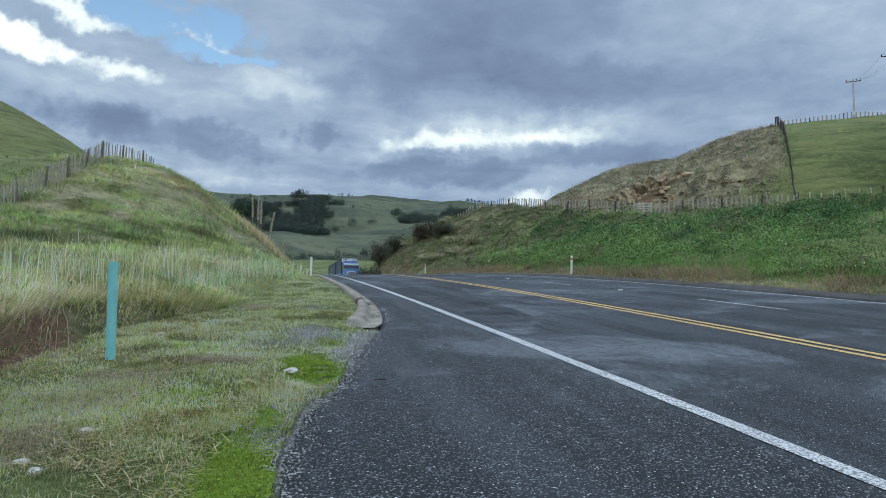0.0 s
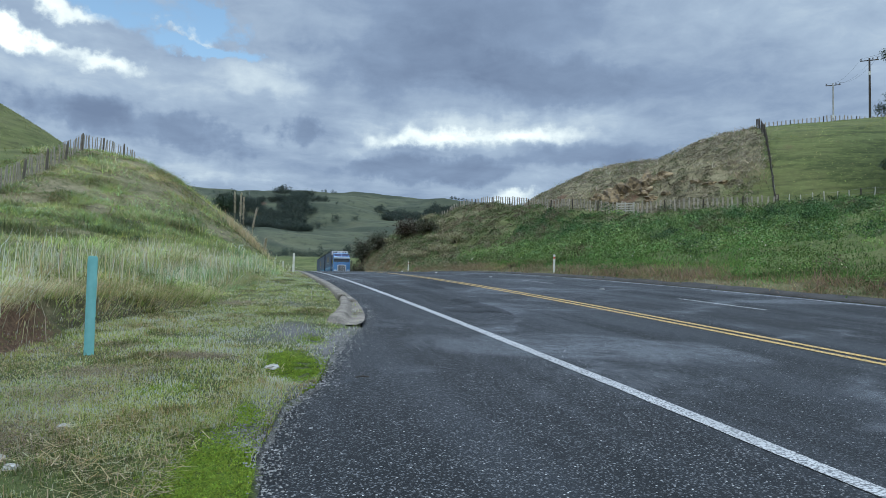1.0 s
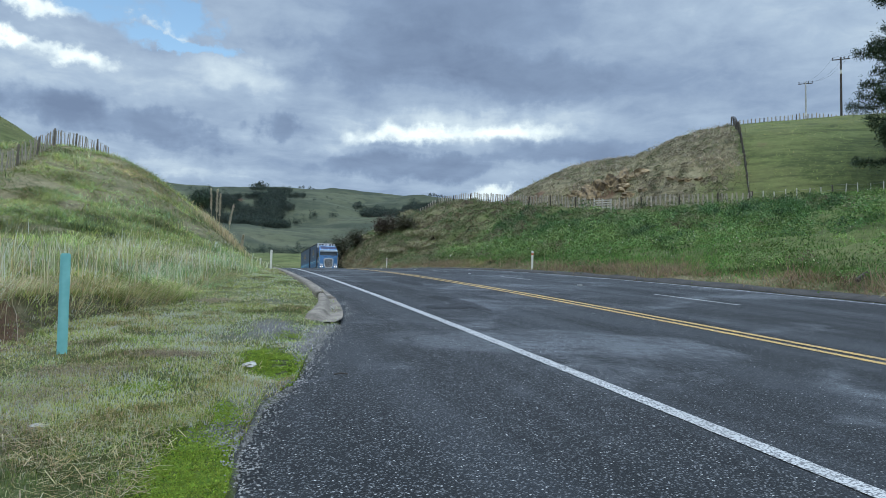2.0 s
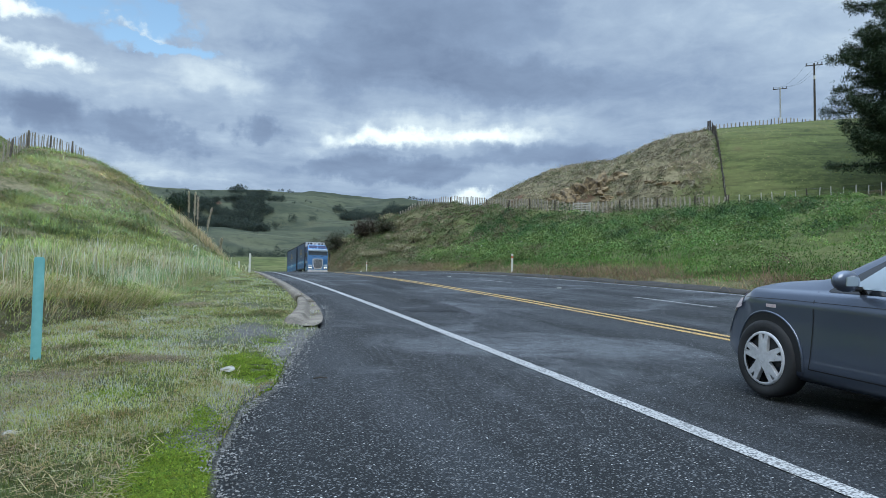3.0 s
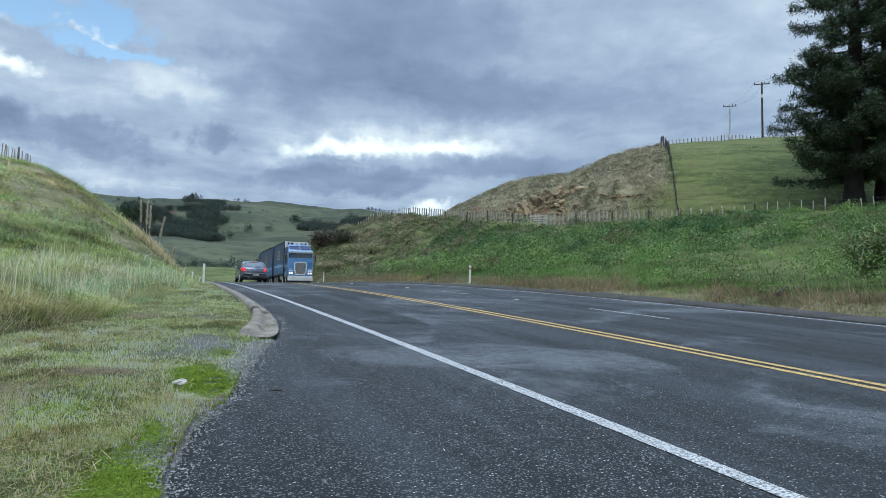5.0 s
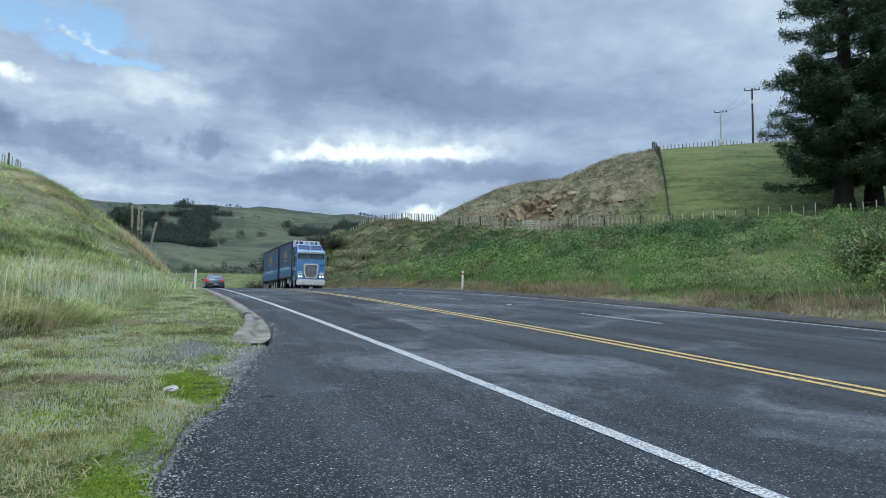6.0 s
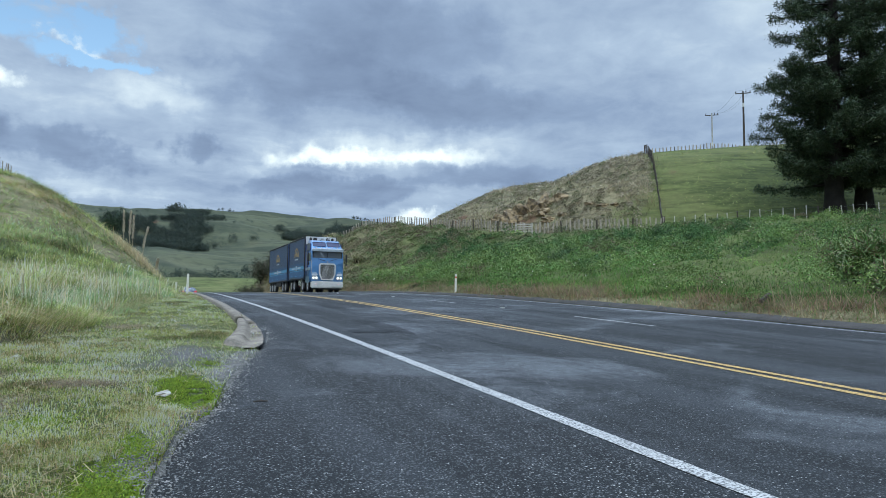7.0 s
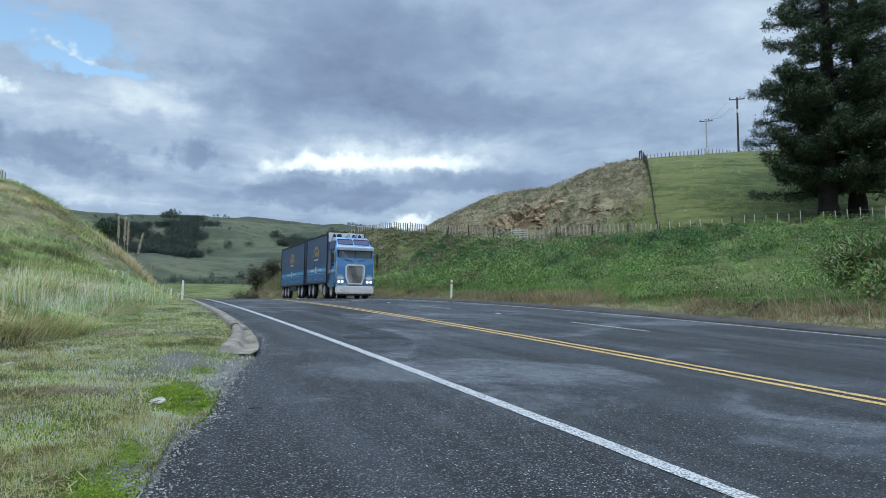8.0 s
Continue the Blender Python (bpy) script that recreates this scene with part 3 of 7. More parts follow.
def build_kerb():
    """Mountable kerb and channel that begins at the end of the lay-by and runs on over the crest."""
    ys = np.concatenate([np.arange(9.95, 14, 0.15), np.arange(14, 70, 0.8)])
    # profile: lateral offset from the channel's line and height
    prof = [(0.20, 0.006), (0.10, 0.0), (0.02, -0.004), (-0.03, 0.03), (-0.07, 0.085), (-0.115, 0.112), (-0.17, 0.118), (-0.25, 0.108), (-0.285, 0.07), (-0.30, -0.12)]
    rows = []
    for y in ys:
        line = float(np.interp(y, [9.9, 10.3, 10.8, 11.5, 12.4, 14, 17, 21, 30, 70], [1.27, 1.39, 1.50, 1.62, 1.74, 1.89, 2.00, 2.10, 2.13, 2.15]))
        tall = float(np.interp(y, [9.95, 10.15, 10.5, 11.2, 14, 20, 30], [0.05, 0.45, 0.85, 1.0, 1.0, 0.7, 0.5]))
        wide = float(np.interp(y, [9.95, 10.3, 11.2, 13, 18], [0.75, 1.05, 0.95, 0.75, 0.65]))
        row = []
        for k, (o, h) in enumerate(prof):
            uu = line + o * wide
            worn = 0.005 * float(fbm(uu * 3, y, 0.6, 36, 3))
            row.append((uu + worn + float(shift(y)), y - 0.5 * (o + 0.05) * float(sstep(12, 9.9, y)), float(road_surface(uu, y)) + (h * tall if h > 0 else h) + 0.006 + 0.5 * worn * (h > 0.05)))
        rows.append(row)
    n = len(prof)
    v = np.array(rows).reshape(-1, 3)
    f = [(i * n + j, i * n + j + 1, (i + 1) * n + j + 1, (i + 1) * n + j) for i in range(len(ys) - 1) for j in range(n - 1)]
    tagged(new("kerb", raw_mesh("kerb", v, f, CONCRETE, True)), "worn grey concrete kerb and channel beside the verge", "kerb", kind="structure")
    # the far side's low earth and seal lip, its shadowed look put into a dark colour
    ys = np.arange(-30, 140, 0.6)
    prof = [(13.68, 0.0), (13.74, 0.05), (13.95, 0.09), (14.25, 0.11), (14.5, 0.0)]
    rows = [[(o + 0.03 * float(fbm(y, k * 3.0, 0.8, 33, 2)) + float(shift(y)), y, float(road_surface(o, y)) + h * (1 + 0.5 * float(fbm(y, k, 1.1, 34, 2))) - 0.02) for k, (o, h) in enumerate(prof)] for y in ys]
    n = len(prof)
    f = [(i * n + j, i * n + j + 1, (i + 1) * n + j + 1, (i + 1) * n + j) for i in range(len(ys) - 1) for j in range(n - 1)]
    tagged(new("road_edge", raw_mesh("road_edge", np.array(rows).reshape(-1, 3), f, EARTH, True)), "crumbled edge of seal and earth below the bank, shade in its dark colour", "road edge", kind="structure")


EARTH = surface("shade_dark_earth", (0.060, 0.055, 0.050), (0.025, 0.023, 0.021), 18.0, 2.0, 0.95, 0, 0.6)
build_ground()
build_road()
build_kerb()
# ---- plants ----
RNG = np.random.default_rng(7)


def lerp_tint(n, palette, spread=0.18):
    """Colours picked from a palette of (weight, rgb), each a little off."""
    w = np.array([p[0] for p in palette], float)
    c = np.array([p[1] for p in palette], float)[RNG.choice(len(palette), n, p=w / w.sum())]
    return np.clip(c * (1 + spread * RNG.standard_normal((n, 1))) * (1 + 0.06 * RNG.standard_normal((n, 3))), 0.004, 0.8)


def blades(name, P, height, width, bow, tint, label, category, material=None, fine=True, lean_to=None):
    """Grass as bent blades on the points P."""
    n = len(P)
    yaw = RNG.uniform(0, 2 * math.pi, n)
    out = np.stack([np.cos(yaw), np.sin(yaw), 0 * yaw], -1)
    if lean_to is not None:
        out = out * 0.7 + np.array(lean_to)
    side = np.stack([-np.sin(yaw), np.cos(yaw), 0 * yaw], -1) * (width / 2)[:, None]
    h, b = height[:, None], (height * bow)[:, None]
    up = np.array([0, 0, 1.0])
    foot = P - up * 0.02
    mid = foot + up * h * 0.6 + out * b * 0.3
    tip = foot + up * (h - 0.35 * b) + out * b
    if fine:
        V = np.stack([foot - side, foot + side, mid - side * 0.75, mid + side * 0.75, tip], 1)
        F = np.array([[0, 1, 3], [0, 3, 2], [2, 3, 4]])
    else:
        V = np.stack([foot - side, foot + side, tip], 1)
        F = np.array([[0, 1, 2]])
    k = V.shape[1]
    faces = (np.arange(n)[:, None, None] * k + F[None]).reshape(-1, 3)
    me = raw_mesh(name, V.reshape(-1, 3), faces, material or BLADES, False, np.repeat(tint, k, 0))
    return tagged(new(name, me), label, category, kind="stuff")


def leaf_arrays(P, size, tilt, aspect=0.55):
    """A folded quad for each leaf: verts (n*4) and faces."""
    n = len(P)
    a = RNG.uniform(0, 2 * math.pi, n)
    t = RNG.normal(0, tilt, n)
    ax = np.stack([np.cos(a) * np.cos(t), np.sin(a) * np.cos(t), np.sin(t)], -1) * size[:, None]
    r = RNG.normal(0, tilt, n)
    bx = np.stack([-np.sin(a) * np.cos(r), np.cos(a) * np.cos(r), np.sin(r)], -1) * (size * aspect)[:, None]
    V = np.stack([P - ax, P + bx, P + ax, P - bx], 1).reshape(-1, 3)
    return V, np.arange(n * 4).reshape(-1, 4)


def facing_leaves(P, N, size, tilt, aspect):
    """A quad for each leaf, turned roughly along the normals N."""
    n = len(P)
    N = N + RNG.normal(0, tilt, (n, 3))
    N = N / np.linalg.norm(N, axis=1)[:, None]
    R = RNG.normal(0, 1, (n, 3))
    ax = np.cross(N, R)
    ax = ax / np.linalg.norm(ax, axis=1)[:, None]
    bx = np.cross(N, ax) * (size * aspect)[:, None]
    ax = ax * size[:, None]
    return np.stack([P - ax, P + bx, P + ax, P - bx], 1).reshape(-1, 3), np.arange(n * 4).reshape(-1, 4)


def on_ground(u, y):
    x = u + shift(y)
    return np.stack([x, y, ground_z(x, y)], -1)


def mottle(P, fine, seed, strength, broad):
    """Patches of lusher and poorer growth, as a factor on the colour."""
    f = fbm(P[:, 0], P[:, 1], fine, seed, 3) + fbm(P[:, 0], P[:, 1], broad, seed + 1, 3)
    return np.clip(1 + strength * f, 0.4, 1.7)[:, None] * (1 + 0.12 * fbm(P[:, 0], P[:, 1], broad, seed + 2, 2)[:, None] * np.array([1, 0, -0.5]))


STRAW = [(3, (0.60, 0.49, 0.29)), (2, (0.45, 0.355, 0.19)), (3, (0.70, 0.60, 0.40))]
GREEN = [(3, (0.250, 0.295, 0.090)), (2, (0.345, 0.380, 0.145)), (2, (0.140, 0.178, 0.055))]
BLUEGREEN = [(2, (0.265, 0.370, 0.185)), (1, (0.360, 0.450, 0.260)), (1, (0.19, 0.275, 0.10))]
MOSS = [(1, (0.35, 0.45, 0.065)), (2, (0.26, 0.36, 0.048)), (1, (0.17, 0.25, 0.042))]


def verge_grass():
    # mown, patchy turf between the bank and the seal
    y = np.concatenate([RNG.uniform(1.8, 6, 105000), RNG.uniform(6, 12, 85000), RNG.uniform(12, 40, 60000)])
    n = len(y)
    lo, hi = toe_left(y) - 0.15, pave_edge(y) + 0.04
    u = lo + (hi - lo) * RNG.random(n)
    P = on_ground(u, y)
    z = zones(P[:, 0], P[:, 1])
    thin = sstep(0.1, 0.7, z[:, 0] + 0.3 * fbm(P[:, 0], P[:, 1], 0.5, 41, 2))
    patch = fbm(P[:, 0], P[:, 1], 0.6, 42, 3)
    moss = np.maximum(bump(P[:, 0], P[:, 1], 0.44, 6.7, 0.30, 0.85), np.maximum(bump(P[:, 0], P[:, 1], -0.14, 3.6, 0.26, 0.95), 0.8 * bump(P[:, 0], P[:, 1], 0.02, 4.8, 0.14, 0.4))) + 0.25 * fbm(P[:, 0], P[:, 1], 0.25, 43, 2)
    keep = (RNG.random(n) > thin * 0.85) | (moss > 0.42)
    keep &= RNG.random(n) > 0.6 * sstep(0.0, 0.4, -patch)
    P, patch, moss, y = P[keep], patch[keep], moss[keep], y[keep]
    n = len(P)
    mossy = moss > 0.42
    tint = lerp_tint(n, GREEN)
    straw = RNG.random(n) < np.where(y < 8, 0.38, 0.30) + 0.35 * sstep(0.1, 0.6, fbm(P[:, 0], P[:, 1], 0.9, 44, 2))
    tint[straw] = lerp_tint(straw.sum(), STRAW)
    tint = np.clip(1.42 * tint * mottle(P, 0.25, 46, 1.05, 1.1), 0, 0.62)
    tint[mossy] = lerp_tint(mossy.sum(), MOSS)
    h = RNG.uniform(0.025, 0.075, n) * (1 + 0.7 * np.clip(patch, 0, 1))
    h[mossy] = RNG.uniform(0.015, 0.035, mossy.sum())
    w = RNG.uniform(0.003, 0.006, n) * np.interp(y, [2, 6, 12, 40], [0.8, 1.2, 2.0, 5.0])
    w[mossy] *= 1.8
    blades("verge_grass", P, h, w, RNG.uniform(0.2, 1.3, n), tint, "short patchy green and straw turf on the verge", "grass")
    # cut straw lying on the turf
    y = np.concatenate([RNG.uniform(2.0, 7, 6500), RNG.uniform(7, 14, 4200)])
    lo, hi = toe_left(y) + 0.05, pave_edge(y) - 0.35
    P = on_ground(lo + (hi - lo) * RNG.random(len(y)), y)
    keep = fbm(P[:, 0], P[:, 1], 0.8, 45, 2) > -0.25
    P = P[keep]
    n = len(P)
    a = RNG.uniform(0, math.pi, n)
    L = RNG.uniform(0.04, 0.17, n)
    ax = np.stack([np.cos(a), np.sin(a), RNG.normal(0, 0.12, n)], -1) * L[:, None] / 2
    bx = np.stack([-np.sin(a), np.cos(a), 0 * a], -1) * RNG.uniform(0.0012, 0.003, n)[:, None]
    P = P + np.array([0, 0, 0.03])
    V = np.stack([P - ax - bx, P - ax + bx, P + ax + bx, P + ax - bx], 1).reshape(-1, 3)
    me = raw_mesh("straw_litter", V, np.arange(n * 4).reshape(-1, 4), BLADES, False, np.repeat(0.9 * lerp_tint(n, STRAW), 4, 0))
    tagged(new("straw_litter", me), "dry cut straw scattered on the verge", "straw", kind="stuff")


def moss_and_mats():
    # bright low growth on the edge of the seal
    n = 52000
    spots = np.array([(0.44, 6.7, 0.26, 0.75), (-0.16, 3.6, 0.24, 0.85), (0.02, 4.85, 0.12, 0.35), (0.75, 8.4, 0.18, 0.3), (-0.6, 5.6, 0.25, 0.2), (-0.9, 8.2, 0.3, 0.2)])
    k = RNG.choice(len(spots), n, p=[0.34, 0.40, 0.08, 0.06, 0.06, 0.06])
    x = spots[k, 0] + RNG.normal(0, 0.55, n) * spots[k, 2]
    y = spots[k, 1] + RNG.normal(0, 0.55, n) * spots[k, 3]
    keep = (x < pave_edge(y) + 0.02) & (fbm(x, y, 0.22, 46, 3) > -0.35)
    x, y = x[keep], y[keep]
    P = np.stack([x, y, ground_z(x, y)], -1)
    n = len(P)
    blades("moss_patch", P, RNG.uniform(0.018, 0.05, n), RNG.uniform(0.006, 0.012, n), RNG.uniform(0.3, 1.4, n), lerp_tint(n, MOSS), "bright yellow-green low weeds at the seal's edge", "weeds")
    # grey-brown mats of dead grass
    n = 9000
    spots = np.array([(-1.05, 6.2, 0.35, 0.22), (-1.25, 5.3, 0.35, 0.35), (-1.3, 4.4, 0.3, 0.4), (-0.45, 6.9, 0.25, 0.12), (-0.2, 13.0, 0.3, 0.5)])
    k = RNG.integers(0, len(spots), n)
    x = spots[k, 0] + RNG.normal(0, 0.6, n) * spots[k, 2]
    y = spots[k, 1] + RNG.normal(0, 0.6, n) * spots[k, 3]
    P = np.stack([x, y, ground_z(x, y)], -1)
    blades("dead_grass_mat", P, RNG.uniform(0.03, 0.10, n), RNG.uniform(0.002, 0.005, n), RNG.uniform(1.0, 2.6, n), lerp_tint(n, [(2, (0.36, 0.29, 0.22)), (1, (0.46, 0.40, 0.31)), (1, (0.24, 0.19, 0.14))]), "flattened grey-brown dead grass on the verge", "dead grass")


def overhang():
    # dry grass that hangs over the little scarp
    n = 6500
    y = 4.2 + 18 * RNG.random(n) ** 1.4
    run = np.where(y < 9.8, RNG.normal(0.42, 0.10, n), RNG.uniform(0.05, 0.8, n))
    P = on_ground(toe_left(y) - run, y)
    keep = fbm(P[:, 1], P[:, 1] * 0, 0.5, 47, 2) + 0.25 * RNG.standard_normal(n) > -0.2
    P = P[keep]
    n = len(P)
    blades("overhanging_grass", P, RNG.uniform(0.16, 0.40, n), RNG.uniform(0.004, 0.009, n), RNG.uniform(1.0, 2.2, n), lerp_tint(n, STRAW + [(3, (0.30, 0.36, 0.14)), (1, (0.30, 0.22, 0.15))]), "dry grass hanging over the earth scarp", "grass", lean_to=(0.75, -0.35, 0))
    # brown tussocks along the foot of the far bank
    c = 420
    cy, cv = RNG.uniform(0, 100, c), np.abs(RNG.normal(0.5, 0.55, c)) + 0.1
    big = RNG.uniform(0.6, 2.0, c)
    keep = fbm(cy, cy * 0, 5.0, 48, 2) > -0.15
    cy, cv, big = cy[keep], cv[keep], big[keep]
    k = np.repeat(np.arange(len(cy)), 46)
    n = len(k)
    P = on_ground(14.25 + cv[k] + RNG.normal(0, 0.22, n) * big[k], cy[k] + RNG.normal(0, 0.3, n) * big[k])
    blades("brown_tussocks", P, RNG.uniform(0.15, 0.5, n) * big[k], RNG.uniform(0.014, 0.03, n), RNG.uniform(0.4, 1.4, n), lerp_tint(n, [(3, (0.30, 0.215, 0.14)), (2, (0.21, 0.15, 0.10)), (1, (0.40, 0.31, 0.21)), (1, (0.14, 0.18, 0.07))]), "brown dry tussocks along the road's far edge", "tussocks", fine=False)


def bank_grass():
    # rank grass along the foot of the left bank, in clumps that lean and fall over
    c = 2100
    cy = 4.6 + 34 * RNG.random(c) ** 1.5
    crun = np.where(RNG.random(c) < 0.5, RNG.uniform(0.1, 1.6, c), RNG.uniform(1.0, 7.0, c))
    crun = np.where((cy < 9.2) & (crun < 0.5), crun + 0.5, crun)
    each = np.where(cy < 14, 44, 28)
    k = np.repeat(np.arange(c), each)
    n = len(k)
    r = np.interp(cy, [5, 38], [0.10, 0.26])[k]
    y = cy[k] + RNG.normal(0, 1, n) * r
    u = (toe_left(cy) - crun)[k] + RNG.normal(0, 1, n) * r
    keep = u < toe_left(y) + 0.1
    k, u, y = k[keep], u[keep], y[keep]
    n = len(k)
    P = on_ground(u, y)
    run = crun[k]
    kind = RNG.random(c)[k] * 0.7 + RNG.random(n) * 0.3
    blue = (fbm(P[:, 0], P[:, 1], 2.2, 52, 2) > 0.05) & (run < 2.5)
    tint = lerp_tint(n, GREEN)
    tint[blue] = 0.72 * lerp_tint(blue.sum(), BLUEGREEN)
    straw = kind < 0.24 + 0.26 * sstep(15, 8, y) - 0.14 * sstep(2.5, 6, run)
    tint[straw] = lerp_tint(straw.sum(), STRAW)
    tall = (RNG.uniform(0.35, 1.5, c) * np.clip(1 + 1.3 * fbm(toe_left(cy) - crun, cy, 1.7, 59, 2), 0.35, 1.7))[k]
    h = RNG.uniform(0.16, 0.44, n) * tall * np.interp(run, [0, 0.5, 1.6, 7], [0.35, 0.65, 1.0, 0.5])
    stalk = straw & (RNG.random(n) < 0.03)
    h[stalk] = RNG.uniform(0.55, 1.05, stalk.sum())
    w = RNG.uniform(0.005, 0.011, n) * np.interp(y, [5, 12, 24, 40], [0.9, 1.3, 2.2, 3.6])
    w[stalk] *= 0.8
    tint = np.clip(1.65 * tint * np.clip(mottle(P, 0.6, 57, 0.5, 2.6), 0.6, 1.6) * np.clip(RNG.normal(1.0, 0.25, c), 0.55, 1.6)[k][:, None], 0, 0.8)
    bow = np.where(stalk, RNG.uniform(0.05, 0.6, n), RNG.uniform(0.9, 2.9, n))
    blades("bank_grass", P, h, w, bow, tint, "long rank grass, green and straw, along the bank", "grass", lean_to=(0.25, -0.2, 0))
    # pale seed stalks, upright and fallen, above the rank grass
    c = 230
    cy = 4.6 + 24 * RNG.random(c) ** 1.25
    crun = RNG.uniform(0.25, 4.4, c)
    k = np.repeat(np.arange(c), 9)
    n = len(k)
    y = cy[k] + RNG.normal(0, 0.26, n)
    P = on_ground((toe_left(cy) - crun)[k] + RNG.normal(0, 0.26, n), y)
    lean = (RNG.uniform(0.05, 0.9, c))[k] * RNG.uniform(0.6, 1.4, n)
    fallen = RNG.random(n) < 0.35
    lean[fallen] = RNG.uniform(0.8, 2.2, fallen.sum())
    blades("seed_stalks", P, RNG.uniform(0.40, 1.0, n), RNG.uniform(0.004, 0.007, n) * np.interp(y, [5, 12, 28], [1.0, 1.3, 2.4]), lean, lerp_tint(n, [(3, (0.74, 0.66, 0.48)), (2, (0.60, 0.52, 0.35)), (2, (0.82, 0.76, 0.60))]), "pale dry seed stalks standing in the bank grass", "dry grass")
    # shorter sward over the hill behind it
    y = np.concatenate([RNG.uniform(6, 20, 60000), RNG.uniform(16, 40, 130000), RNG.uniform(36, 78, 120000)])
    n = len(y)
    run = np.where(y < 16, 1.5 + 15 * RNG.random(n), 0.2 + 16.3 * RNG.random(n))
    P = on_ground(toe_left(y) - run, y)
    tuft = fbm(P[:, 0], P[:, 1], 1.4, 54, 3)
    keep = RNG.random(n) < 0.72 + 0.5 * tuft
    P, y, tuft = P[keep], y[keep], tuft[keep]
    n = len(P)
    tint = lerp_tint(n, GREEN, 0.32)
    bl = RNG.random(n) < 0.3
    tint[bl] = lerp_tint(bl.sum(), BLUEGREEN)
    straw = RNG.random(n) < 0.10 + 0.16 * sstep(36, 56, y) + 0.35 * fbm(P[:, 0], P[:, 1], 4, 55, 2)
    tint[straw] = 0.72 * lerp_tint(straw.sum(), STRAW)
    h = RNG.uniform(0.10, 0.36, n) * np.clip(1 + 1.5 * tuft, 0.3, 2)
    tint = 0.92 * tint * mottle(P, 1.0, 58, 0.85, 3.4)
    rare = RNG.random(n) < 0.02
    h[rare] = RNG.uniform(0.35, 0.65, rare.sum())
    w = RNG.uniform(0.010, 0.022, n) * np.interp(y, [6, 14, 40, 78], [0.7, 1.0, 2.2, 3.4])
    blades("hill_grass", P, h, w, RNG.uniform(0.5, 2.0, n), tint, "tussocky green and brown grass over the cut hill", "grass", fine=False)


def right_bank():
    # broad-leaved weeds on the bank, in mounds that crowd and overlap
    c = 5200
    cy = RNG.uniform(-4, 98, c)
    room = fence_x(cy) - shift(cy) - 14.6
    cv = room * RNG.random(c) ** 1.15
    cf = cv / room
    C = on_ground(14.25 + cv, cy)
    broad = fbm(C[:, 0], C[:, 1], 9.0, 65, 3)
    lush = fbm(C[:, 0], C[:, 1], 4.0, 67, 2)
    weedy = sstep(0.8, 6.0, cv + 5 * lush + 2 * sstep(40, 10, cy)) * sstep(84, 52, cy + 0.6 * np.maximum(20 - cv, 0) + 16 * lush) * sstep(1.0, 0.93, cf)
    keep = RNG.random(c) < weedy * (0.75 + 0.9 * broad)
    C, cy, cv, cf, broad, lush = C[keep], cy[keep], cv[keep], cf[keep], broad[keep], lush[keep]
    c = len(C)
    rad = RNG.uniform(0.45, 1.35, c) * np.clip(1 + 0.8 * lush, 0.5, 1.5)
    tall = rad * RNG.uniform(0.55, 1.05, c) * (1 - 0.6 * sstep(0.75, 0.95, cf))
    k = np.repeat(np.arange(c), ((70 + 125 * rad ** 2) * np.interp(cy, [0, 14, 30, 45, 98], [2.2, 2.2, 1.5, 1.0, 0.8])).astype(int))
    n = len(k)
    a = RNG.uniform(0, 2 * math.pi, n)
    q = np.sqrt(RNG.random(n))
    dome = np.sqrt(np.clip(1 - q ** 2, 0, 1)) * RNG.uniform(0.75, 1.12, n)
    lop = 1 + 0.3 * np.sin(3 * a + k)
    x, y = C[k, 0] + rad[k] * q * lop * np.cos(a), C[k, 1] + rad[k] * q * lop * np.sin(a)
    P = np.stack([x, y, ground_z(x, y) + tall[k] * dome + 0.05], -1)
    kinds = np.array([(0.072, 0.150, 0.044), (0.112, 0.202, 0.054), (0.046, 0.102, 0.034), (0.150, 0.222, 0.064)])
    pick = np.clip((1.6 + 2.2 * lush - 2.6 * broad + RNG.normal(0, 0.8, c)).astype(int), 0, 3)
    pick = np.where(broad > 0.22, RNG.choice(np.array([0, 2, 2]), c), pick)
    low = RNG.random(c) < sstep(11, 4, cv)
    pick = np.where(low, RNG.choice(np.array([1, 3, 3]), c), pick)
    tall = tall * np.where(low, 0.5, 1.0)
    tint = kinds[pick][k] * np.clip(1 + 0.18 * RNG.standard_normal((n, 1)), 0.35, 2.0) * np.clip(1 + 0.28 * RNG.standard_normal(c), 0.5, 1.7)[k][:, None] * (1 + 0.07 * RNG.standard_normal((n, 3)))
    # tops paler, rims darker: each mound's shading is put into the leaf colour
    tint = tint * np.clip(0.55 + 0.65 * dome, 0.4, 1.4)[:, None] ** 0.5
    dead = RNG.random(c)[k] < 0.06 + 0.10 * sstep(55, 85, cy)[k]
    tint[dead] = lerp_tint(dead.sum(), [(1, (0.20, 0.155, 0.10)), (1, (0.12, 0.10, 0.06))])
    bloom = RNG.random(n) < 0.006
    tint[bloom] = lerp_tint(bloom.sum(), [(1, (0.55, 0.58, 0.34)), (1, (0.62, 0.60, 0.50))])
    tint = np.clip(tint, 0.004, 0.8)
    size = RNG.uniform(0.028, 0.062, n) * np.interp(y, [0, 16, 30, 45, 98], [0.5, 0.6, 0.85, 1.1, 1.35])
    N = np.stack([q * np.cos(a), q * np.sin(a), 0.75 * dome], -1)
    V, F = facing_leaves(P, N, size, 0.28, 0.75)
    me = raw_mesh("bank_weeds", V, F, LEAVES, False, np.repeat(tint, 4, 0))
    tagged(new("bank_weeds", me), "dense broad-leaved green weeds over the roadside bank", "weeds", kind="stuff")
    # olive and brown scrub over the steep end of the bank
    c = 2600
